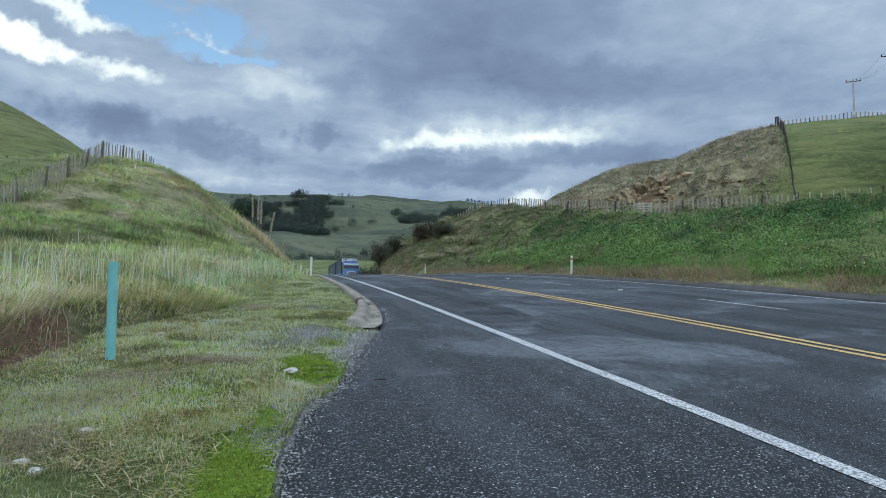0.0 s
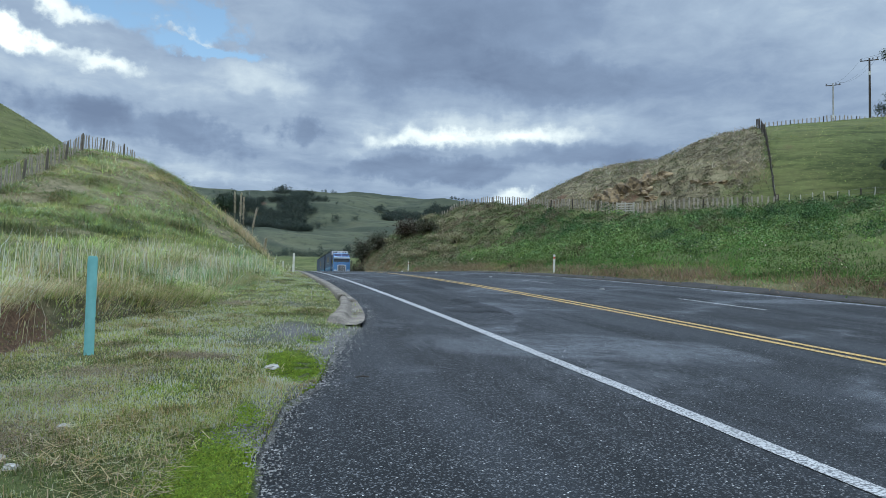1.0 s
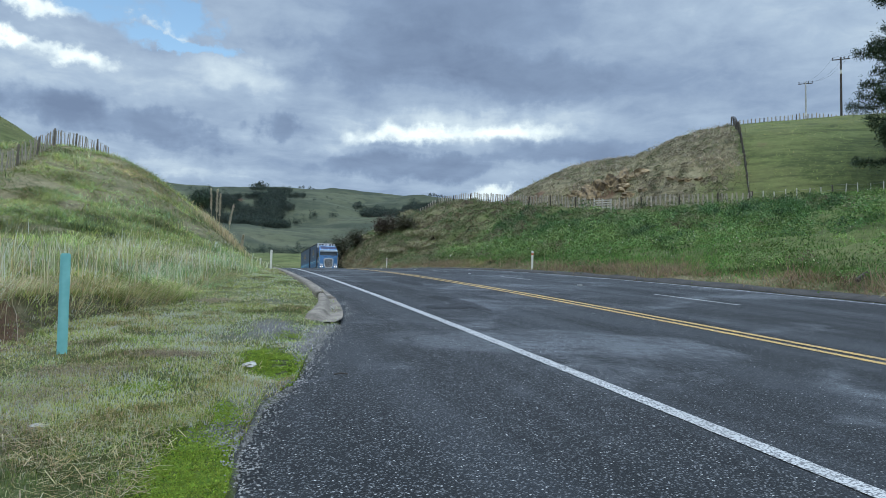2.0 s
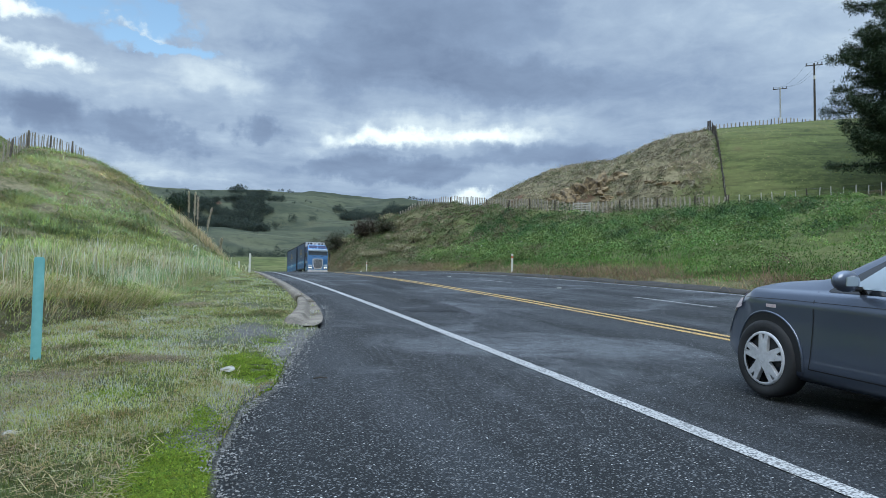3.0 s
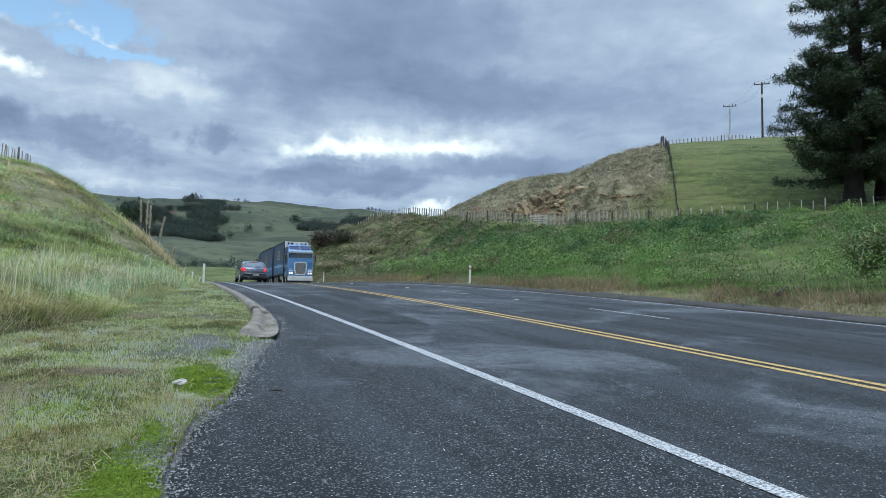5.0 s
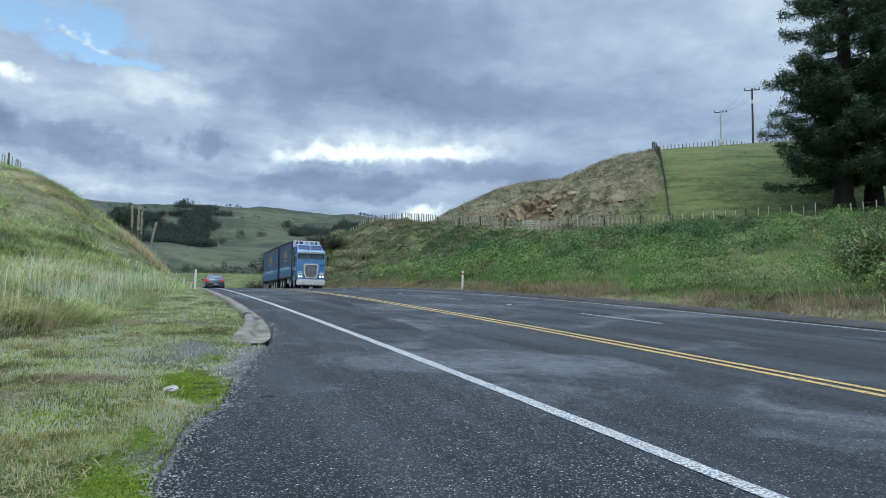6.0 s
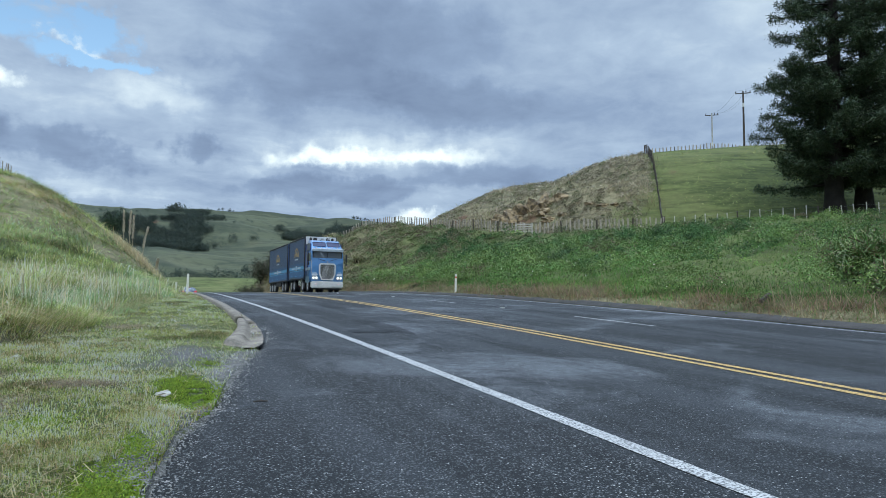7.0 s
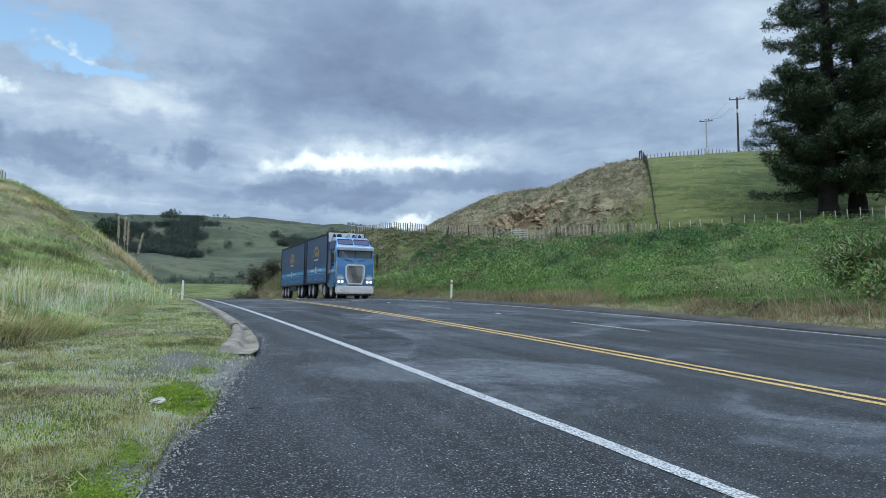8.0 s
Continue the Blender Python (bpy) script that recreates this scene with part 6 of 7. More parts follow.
def wheel_part(parent, x, y, r, side, width, rim_mat, spokes=5):
    """Tyre, rim, spokes and hub under one pivot at the axle."""
    wheel = new("wheel")
    wheel.parent = parent
    wheel.matrix_basis = pose(x, y, r)
    bm = bmesh.new()
    prof = [(0.62, -0.5), (0.90, -0.5), (0.985, -0.40), (1.0, -0.2), (1.0, 0.2), (0.985, 0.40), (0.90, 0.5), (0.70, 0.46), (0.665, 0.36)]
    n = 32
    ring = [[bm.verts.new((side * width * b, r * a * math.cos(6.2832 * i / n), r * a * math.sin(6.2832 * i / n))) for a, b in prof] for i in range(n)]
    for i in range(n):
        for k in range(len(prof) - 1):
            bm.faces.new((ring[i][k], ring[(i + 1) % n][k], ring[(i + 1) % n][k + 1], ring[i][k + 1]))
    part("tyre", bm, RUBBER, wheel, "black rubber tyre", True)
    bm = bmesh.new()
    prof = [(0.70, 0.44), (0.67, 0.52), (0.62, 0.50), (0.60, 0.15), (0.10, 0.12)]
    ring = [[bm.verts.new((side * width * b, r * a * math.cos(6.2832 * i / n), r * a * math.sin(6.2832 * i / n))) for a, b in prof] for i in range(n)]
    for i in range(n):
        for k in range(2):
            bm.faces.new((ring[i][k], ring[(i + 1) % n][k], ring[(i + 1) % n][k + 1], ring[i][k + 1]))
    rim = part("rim", bm, rim_mat, wheel, "silver alloy rim", True)
    bm = bmesh.new()
    ring = [[bm.verts.new((side * width * b, r * a * math.cos(6.2832 * i / n), r * a * math.sin(6.2832 * i / n))) for a, b in ((0.62, 0.36), (0.58, 0.05), (0.02, 0.04))] for i in range(n)]
    for i in range(n):
        for k in range(2):
            bm.faces.new((ring[i][k], ring[(i + 1) % n][k], ring[(i + 1) % n][k + 1], ring[i][k + 1]))
    part("brake_well", bm, BLACK, wheel)
    for k in range(spokes):
        bm = bmesh.new()
        m = Matrix.Rotation(6.2832 * k / spokes + 0.2, 3, "X")
        lo, hi = r * 0.10, r * 0.65
        c = [(0.56, -0.12 * r, lo), (0.56, 0.12 * r, lo), (0.50, 0.17 * r, hi), (0.50, 0.05 * r, hi), (0.52, 0.02 * r, hi * 0.75), (0.52, -0.02 * r, hi * 0.75), (0.50, -0.05 * r, hi), (0.50, -0.17 * r, hi)]
        f = [bm.verts.new(m @ Vector((side * width * q[0], q[1], q[2]))) for q in c]
        b = [bm.verts.new(m @ Vector((side * width * (q[0] - 0.16), q[1] * 1.1, q[2]))) for q in c]
        bm.faces.new(f)
        for i in range(8):
            bm.faces.new((f[i], b[i], b[(i + 1) % 8], f[(i + 1) % 8]))
        part("spoke", bm, rim_mat, wheel)
    bm = bmesh.new()
    tube(bm, [(side * width * 0.1, 0, 0), (side * width * 0.54, 0, 0), (side * width * 0.56, 0, 0)], [r * 0.15, r * 0.15, r * 0.10], 12)
    part("hub", bm, rim_mat, wheel)
    return wheel


def build_car():
    root = tagged(new("hatchback_car"), "dark graphite-blue five-door hatchback driving away", "car")
    bm = car_shell()
    tree = BVHTree.FromBMesh(bm)
    part("body", bm, BODY, root, "dark metallic body shell", True)

    def panel(name, outline, view, material, label="", lift=0.004, r=0.03, parent=None, step=0.06):
        return part(name, laid_on(tree, rounded(outline, r), view, lift, step), material, parent or root, label, True)

    def strip(name, line, view, width=0.009, lift=0.003, parent=None):
        """A thin dark line on the body, for panel gaps and for painted crease shade."""
        pts = [Vector(p) for p in line]
        side = []
        for i, p in enumerate(pts):
            d = (pts[min(i + 1, len(pts) - 1)] - pts[max(i - 1, 0)]).normalized()
            side.append(Vector((-d.y, d.x)) * width / 2)
        ring = [tuple(p + o) for p, o in zip(pts, side)] + [tuple(p - o) for p, o in zip(pts, side)][::-1]
        return part(name, laid_on(tree, ring, view, lift, 0.08), BLACK, parent or root)

    for side, view in ((-1, "left"), (1, "right")):
        panel("window_surround", [(0.80, 0.900), (0.52, 1.085), (0.26, 1.24), (0.0, 1.335), (-0.35, 1.365), (-0.85, 1.335), (-1.16, 1.245), (-1.27, 1.12), (-1.20, 0.985), (-1.08, 0.93), (-0.6, 0.915)], view, GLOSS_BLACK, "black window surround", 0.004, 0.06)
        panel("front_window", [(0.60, 0.940), (0.36, 1.13), (0.16, 1.245), (0.0, 1.300), (-0.08, 1.318), (-0.16, 0.935)], view, GLASS_SKY, "tinted front side window", 0.010, 0.025)
        panel("rear_window", [(-0.24, 0.940), (-0.15, 1.322), (-0.45, 1.330), (-0.74, 1.308), (-0.92, 0.955)], view, GLASS_SKY, "tinted rear side window", 0.010, 0.025)
        panel("quarter_window", [(-0.975, 0.965), (-0.80, 1.295), (-1.02, 1.255), (-1.15, 1.19), (-1.215, 1.10), (-1.16, 1.005), (-1.07, 0.97)], view, GLASS_SKY, "small rear quarter window", 0.010, 0.03)
        strip("door_seam", [(0.86, 0.90), (0.86, 0.70), (0.88, 0.40), (0.90, 0.30)], view)
        strip("door_seam", [(-0.19, 0.92), (-0.185, 0.6), (-0.20, 0.30)], view)
        strip("door_seam", [(-1.12, 0.94), (-1.06, 0.80), (-0.96, 0.62), (-0.90, 0.42), (-0.89, 0.30)], view)
        strip("sill_seam", [(-0.89, 0.30), (0.90, 0.30)], view)
        # no gap here: a black strip paints the shade along the flank's crease
        strip("crease_shade", [(1.78, 0.80), (1.2, 0.815), (0.0, 0.825), (-1.0, 0.84)], view, 0.004)
        strip("bumper_seam", [(-1.74, 0.66), (-1.86, 0.655), (-2.0, 0.66)], view)
        for y0 in (-0.82, 0.06):
            # flat black panel paints the shade of the hollow behind the handle
            panel("handle_cup_shade", [(y0 - 0.12, 0.775), (y0 + 0.10, 0.775), (y0 + 0.10, 0.845), (y0 - 0.12, 0.845)], view, BLACK, "", 0.003, 0.03)
            bm = bmesh.new()
            p, _, _, _ = tree.ray_cast(Vector((side * 3, y0, 0.815)), Vector((-side, 0, 0)))
            block(bm, 0.034, 0.20, 0.030, (p.x + side * 0.02, y0, 0.818), 0.012)
            part("door_handle", bm, BODY, root, "body-coloured door handle", True)
        panel("side_repeater", [(1.22, 0.742), (1.33, 0.742), (1.33, 0.770), (1.22, 0.770)], view, LAMP_PALE, "small pale side repeater", 0.005, 0.01)
        # tail light, wrapped round the corner
        light = panel("tail_light", [(-1.55, 0.880), (-1.64, 0.965), (-1.78, 0.975), (-1.83, 0.955), (-1.85, 0.72), (-1.80, 0.705), (-1.70, 0.715)], view, LAMP_RED, "red wraparound tail light", 0.008, 0.03)
        panel("lens", [(side * 0.585, 0.945), (side * 0.79, 0.968), (side * 0.825, 0.94), (side * 0.825, 0.72), (side * 0.62, 0.705), (side * 0.535, 0.715)], "rear", LAMP_RED, "red wraparound tail light", 0.015, 0.03, light)
        panel("band", [(side * 0.59, 0.842), (side * 0.74, 0.852), (side * 0.74, 0.872), (side * 0.595, 0.870)], "rear", LAMP_PINK, "pale reversing-light band", 0.019, 0.008, light)
        panel("band", [(side * 0.58, 0.765), (side * 0.68, 0.765), (side * 0.68, 0.785), (side * 0.58, 0.785)], "rear", LAMP_PINK, "pale lamp band", 0.019, 0.008, light)
        panel("head_light", [(1.66, 0.72), (1.70, 0.83), (1.9, 0.80), (2.0, 0.70), (1.9, 0.66)], view, LAMP_PALE, "clear headlight", 0.006)
        # mirror
        bm = bmesh.new()
        ball = bmesh.ops.create_uvsphere(bm, u_segments=16, v_segments=10, radius=1)["verts"]
        for v in ball:
            v.co = Vector((side * 0.975 + 0.115 * v.co.x, 0.48 + (0.085 if v.co.y > 0 else 0.05) * v.co.y, 1.00 + 0.078 * v.co.z))
        mirror = part("mirror", bm, BODY, root, "door mirror", True)
        bm = bmesh.new()
        block(bm, 0.11, 0.012, 0.065, (side * 0.98, 0.434, 1.00), 0.005)
        part("mirror_glass", bm, GLASS_SKY, mirror)
        bm = bmesh.new()
        block(bm, 0.15, 0.05, 0.035, (side * 0.86, 0.51, 0.945), 0.012)
        part("mirror_arm", bm, BLACK, mirror)
        # arches and wheels
        for y0 in (-1.33, 1.33):
            arc = [(y0 + 0.375 * math.cos(radians(a)), 0.325 + 0.375 * math.sin(radians(a))) for a in range(-18, 199, 9)]
            # the arch is uncut: a flat black sheet draws its dark hollow
            well = laid_on(tree, [p for p in arc if p[1] > 0.215], view, 0.004, 0.09)
            part("wheel_well", well, BLACK, root, "", True)
            lip = bmesh.new()
            pts = []
            for a in range(-14, 195, 8):
                yy, zz = y0 + 0.378 * math.cos(radians(a)), 0.325 + 0.378 * math.sin(radians(a))
                h, _, _, _ = tree.ray_cast(Vector((side * 3, yy, max(zz, 0.23))), Vector((-side, 0, 0)))
                if h is not None:
                    pts.append((h.x + side * 0.002, yy, zz))
            tube(lip, pts, [0.010] * len(pts), 6)
            part("arch_lip", lip, BODY, root, "", True)
            CAR_WHEELS.append(wheel_part(root, side * (0.788 if y0 < 0 else 0.785), y0, 0.318, side, 0.20, ALLOY, 5))
    # hatch: black glazed surround, screen, panel gaps, bumper
    hatch = panel("hatch_surround", [(-0.70, 0.985), (-0.71, 1.03), (-0.60, 1.30), (-0.54, 1.338), (0.54, 1.338), (0.60, 1.30), (0.71, 1.03), (0.70, 0.985)], "rear", GLOSS_BLACK, "glossy black hatch surround", 0.004, 0.03)
    panel("rear_screen", [(-0.55, 1.045), (-0.59, 1.09), (-0.53, 1.275), (-0.47, 1.305), (0.47, 1.305), (0.53, 1.275), (0.59, 1.09), (0.55, 1.045), (0.3, 1.03), (-0.3, 1.03)], "rear", REAR_GLASS, "tinted rear screen", 0.009, 0.05, hatch)
    bm = bmesh.new()
    tube(bm, [(0.03, -1.925, 1.005), (0.22, -1.915, 1.04), (0.40, -1.865, 1.05)], [0.022, 0.015, 0.008], 6)
    part("wiper", bm, BLACK, hatch, "black rear wiper")
    panel("hatch_scoop", [(-0.55, 0.715), (-0.52, 0.635), (0.52, 0.635), (0.55, 0.715), (0.3, 0.722), (-0.3, 0.722)], "rear", BLACK, "dark lower edge of the hatch", 0.002, 0.03)
    strip("hatch_seam", [(-0.57, 0.72), (-0.535, 0.63), (-0.3, 0.622), (0.3, 0.622), (0.535, 0.63), (0.57, 0.72)], "rear", 0.010, 0.004)
    strip("bumper_seam", [(-0.82, 0.672), (-0.56, 0.665)], "rear", 0.008, 0.004)
    strip("bumper_seam", [(0.56, 0.665), (0.82, 0.672)], "rear", 0.008, 0.004)
    # the bumper crease's shade, painted on as a black strip
    strip("bumper_crease_shade", [(-0.80, 0.60), (0.0, 0.585), (0.80, 0.60)], "rear", 0.008, 0.002)
    panel("plate_recess", [(-0.30, 0.40), (-0.30, 0.565), (0.40, 0.565), (0.40, 0.40)], "rear", BODY, "body-coloured plate recess", 0.003, 0.02)
    # black outline paints edge shade round the flush recess panel
    strip("recess_edge_shade", [(-0.30, 0.565), (0.40, 0.565), (0.40, 0.40), (-0.30, 0.40), (-0.30, 0.565)], "rear", 0.008, 0.005)
    panel("bumper_trim", [(-0.62, 0.375), (-0.72, 0.345), (-0.60, 0.328), (0.60, 0.328), (0.72, 0.345), (0.62, 0.375), (0.3, 0.385), (-0.3, 0.385)], "rear", SATIN, "satin grey lower bumper strip", 0.016, 0.02)
    bm = bmesh.new()
    block(bm, 1.10, 0.30, 0.10, (0, -1.84, 0.265), 0.03)
    part("diffuser", bm, BLACK, root)
    bm = bmesh.new()
    block(bm, 0.37, 0.012, 0.125, (0.05, -2.132, 0.490), 0.004)
    plate = part("number_plate", bm, PLATE, root, "white number plate with black bars")
    for k in range(6):
        bm = bmesh.new()
        block(bm, 0.036, 0.004, 0.070, (0.05 - 0.1425 + 0.057 * k, -2.140, 0.490))
        part("bar", bm, INK, plate)
    p, _, _, _ = tree.ray_cast(Vector((0, -4, 0.855)), Vector((0, 1, 0)))
    bm = bmesh.new()
    tube(bm, [(0, p.y + 0.01, 0.855), (0, p.y - 0.008, 0.853), (0, p.y - 0.012, 0.853)], [0.043, 0.043, 0.036], 18)
    badge = part("badge", bm, ALLOY, root, "round silver badge")
    bm = bmesh.new()
    tube(bm, [(0, p.y - 0.012, 0.853), (0, p.y - 0.016, 0.853)], [0.024, 0.024], 12)
    part("badge_centre", bm, BADGE_BLUE, badge)
    panel("model_mark", [(0.44, 0.90), (0.44, 0.922), (0.56, 0.922), (0.56, 0.90)], "rear", ALLOY, "small silver model mark", 0.006, 0.002)
    bm = bmesh.new()
    tube(bm, [(-0.36, -1.85, 0.285), (-0.36, -2.07, 0.285), (-0.36, -2.11, 0.285), (-0.36, -2.11, 0.285), (-0.36, -2.04, 0.285)], [0.036, 0.042, 0.044, 0.036, 0.034], 14)
    part("exhaust", bm, CHROME, root, "chrome exhaust tip")
    panel("wind_screen", [(-0.62, 1.04), (-0.50, 1.34), (0.50, 1.34), (0.62, 1.04)], "front", GLASS_SKY, "tinted windscreen", 0.005)
    # roof spoiler and aerial
    bm = bmesh.new()
    rows = []
    for k in range(15):
        x = -0.56 + 0.08 * k
        dip = 0.022 * (x / 0.56) ** 2
        back = 0.07 * (x / 0.56) ** 2
        rows.append([bm.verts.new(q) for q in ((x, -1.38, 1.372 - dip), (x, -1.535 + back, 1.352 - dip), (x, -1.545 + back, 1.338 - dip), (x, -1.44, 1.340 - dip))])
    for a, b in zip(rows, rows[1:]):
        for i in range(3):
            bm.faces.new((a[i], a[i + 1], b[i + 1], b[i]))
    bm.faces.new(rows[0])
    bm.faces.new(rows[-1][::-1])
    spoiler = part("roof_spoiler", bm, BODY, root, "body-coloured roof spoiler", True)
    bm = bmesh.new()
    block(bm, 0.22, 0.012, 0.018, (0, -1.548, 1.340), 0.004)
    part("brake_light", bm, LAMP_RED, spoiler, "slim red high brake light")
    bm = bmesh.new()
    tube(bm, [(0, -1.20, 1.375), (0, -1.235, 1.415), (0, -1.25, 1.425)], [0.035, 0.022, 0.012], 8)
    aerial = part("aerial_base", bm, BLACK, root, "short black aerial")
    bm = bmesh.new()
    tube(bm, [(0, -1.245, 1.42), (0, -1.32, 1.56)], [0.008, 0.005], 6)
    part("aerial_rod", bm, BLACK, aerial)
    bm = bmesh.new()
    block(bm, 1.4, 3.3, 0.06, (0, 0, 0.20))
    part("underbody", bm, BLACK, root)
    return root


CAR_WHEELS = []
car = build_car()
# ---- the truck and its trailer ----
CAB = car_paint("truck_blue_paint", (0.075, 0.205, 0.43), 1.0, 0.25, 0.32)
INDIGO = car_paint("indigo_paint", (0.045, 0.065, 0.22), 1.0, 0.3, 0.3)
STEEL = car_paint("pale_steel_paint", (0.56, 0.64, 0.74), 1.0, 0.2, 0.32)
CAB_PALE = car_paint("pale_blue_paint", (0.34, 0.46, 0.62), 1.0, 0.2, 0.32)
CURTAIN = surface("dark_blue_vinyl", (0.050, 0.090, 0.195), (0.034, 0.062, 0.140), 9.0, 0.8, 0.34, 0, 0.12)
MID_BLUE = plain("mid_blue_vinyl", (0.055, 0.155, 0.34), 0.42)
STRIPE = plain("sky_blue_vinyl", (0.11, 0.36, 0.60), 0.45)
GOLD = plain("gold_vinyl", (0.52, 0.36, 0.18), 0.5)
PALE_VINYL = plain("pale_vinyl", (0.55, 0.60, 0.66), 0.5)
BOX_WHITE = plain("box_white", (0.62, 0.64, 0.66), 0.45)
FRAME_DARK = plain("chassis_black", (0.022, 0.022, 0.025), 0.6)
SCREEN = tinted_glass("truck_screen_glass", (0.20, 0.24, 0.28), 0.03)
ROOF_GLASS = plain("roof_glass", (0.016, 0.020, 0.075), 0.2)
SHINE = plain("polished_steel", (0.86, 0.87, 0.88), 0.2, 0.35)
HEADLAMP, _h = blank("lit_headlamp", 0.2)
_h.inputs["Base Color"].default_value = (0.8, 0.8, 0.78, 1)
_h.inputs["Emission Color"].default_value = (1.0, 0.96, 0.88, 1)
_h.inputs["Emission Strength"].default_value = 0.7


def slab(name, parent, material, size, at, bevel=0.02, label="", turn=None):
    bm = bmesh.new()
    block(bm, size[0], size[1], size[2], at, bevel, turn)
    return part(name, bm, material, parent, label)


def truck_wheel(parent, side, y, hub):
    wheel = new("wheel")
    wheel.parent = parent
    wheel.matrix_basis = pose(side * 1.06, y, 0.5)
    bm = bmesh.new()
    prof = [(0.30, -0.14), (0.46, -0.14), (0.5, -0.09), (0.5, 0.09), (0.46, 0.14), (0.31, 0.12)]
    n = 24
    ring = [[bm.verts.new((side * b, a * math.cos(6.2832 * i / n), a * math.sin(6.2832 * i / n))) for a, b in prof] for i in range(n)]
    for i in range(n):
        for k in range(len(prof) - 1):
            bm.faces.new((ring[i][k], ring[(i + 1) % n][k], ring[(i + 1) % n][k + 1], ring[i][k + 1]))
    part("tyre", bm, RUBBER, wheel, "black truck tyre", True)
    bm = bmesh.new()
    prof = [(0.315, 0.115), (0.29, 0.13), (0.24, 0.03), (0.16, 0.02), (0.13, 0.10), (0.001, 0.11)]
    ring = [[bm.verts.new((side * b, a * math.cos(6.2832 * i / n), a * math.sin(6.2832 * i / n))) for a, b in prof] for i in range(n)]
    for i in range(n):
        for k in range(len(prof) - 1):
            bm.faces.new((ring[i][k], ring[(i + 1) % n][k], ring[(i + 1) % n][k + 1], ring[i][k + 1]))
    part("rim", bm, CHROME, wheel, "polished alloy rim", True)
    return wheel


def box_body(root, y0, y1, z0, z1, first):
    """A curtain-sided box with its artwork on both sides."""
    mid, L = (y0 + y1) / 2, y1 - y0
    slab("box", root, CURTAIN, (2.46, L, z1 - z0), (0, mid, (z0 + z1) / 2), 0.03, "dark blue curtain-sided box")
    for x in (-1.235, 1.235):
        s = 1 if x > 0 else -1
        slab("top_rail", root, FRAME_DARK, (0.05, L, 0.12), (x, mid, z1 - 0.05), 0.01, "dark top rail")
        slab("bottom_rail", root, FRAME_DARK, (0.05, L, 0.10), (x, mid, z0 + 0.03), 0.01)
        for yy in (y0 + 0.05, y1 - 0.05):
            slab("corner_post", root, FRAME_DARK, (0.06, 0.12, z1 - z0), (x, yy, (z0 + z1) / 2), 0.01)
        face = x + s * 0.012
        slab("stripe", root, STRIPE, (0.012, L - 0.5, 0.26), (face, mid, z0 + 0.92), 0.0, "sky-blue stripe")
        slab("stripe", root, STRIPE, (0.012, L * 0.8, 0.07), (face, mid - 0.1, z0 + 0.70), 0.0)
        for k, (zz, hh) in enumerate(((1.14, 0.10), (0.58, 0.09), (1.26, 0.05))):
            slab("glow_stripe", root, MID_BLUE, (0.011, L * (0.92 - 0.1 * k), hh), (face, mid, z0 + zz), 0.0, "mid-blue fading stripe")
        slab("fade_panel", root, MID_BLUE, (0.010, L - 0.4, 0.5), (face - s * 0.002, mid, z0 + 0.42), 0.0, "mid-blue lower band")
        # crest: arch and lettering bars
        bm = bmesh.new()
        rings = []
        for k in range(13):
            a = math.pi * k / 12
            rings.append([bm.verts.new((face, mid + r * 1.35 * math.cos(a), z0 + 1.85 + r * 1.05 * math.sin(a))) for r in (0.56, 0.72)])
        for p, q in zip(rings, rings[1:]):
            bm.faces.new((p[0], p[1], q[1], q[0]))
        crest = part("crest", bm, GOLD, root, "gold arched emblem")
        for k in range(5):
            slab("ray", crest, GOLD, (0.008, 0.13, 0.40 - 0.07 * abs(k - 2)), (face, mid - 0.44 + 0.22 * k, z0 + 2.10 - 0.04 * abs(k - 2)), 0.0)
        slab("word_bar", crest, PALE_VINYL, (0.008, 1.25, 0.10), (face, mid, z0 + 1.66), 0.0)
        slab("shield", root, PALE_VINYL, (0.016, 0.42, 0.40), (face, mid, z0 + 0.95), 0.0, "pale shield emblem")
        slab("word_bar", root, PALE_VINYL, (0.014, 1.3, 0.12), (face + s * 0.003, mid - 1.2, z0 + 0.92), 0.0)
        slab("word_bar", root, PALE_VINYL, (0.014, 1.3, 0.12), (face + s * 0.003, mid + 1.2, z0 + 0.92), 0.0)
        for dy in (-0.28, 0.0, 0.28):
            slab("small_bar", root, STRIPE, (0.012, 0.7, 0.06), (face + s * 0.002, mid + dy * L, z0 + 0.30), 0.0)
        for k in range(4):
            slab("marker_lamp", root, LAMP_PALE, (0.03, 0.08, 0.05), (x + s * 0.02, y0 + L * (0.12 + 0.25 * k), z1 + 0.01), 0.008)
    slab("chassis", root, FRAME_DARK, (0.9, L, 0.28), (0, mid, 0.84), 0.02, "black chassis rails")


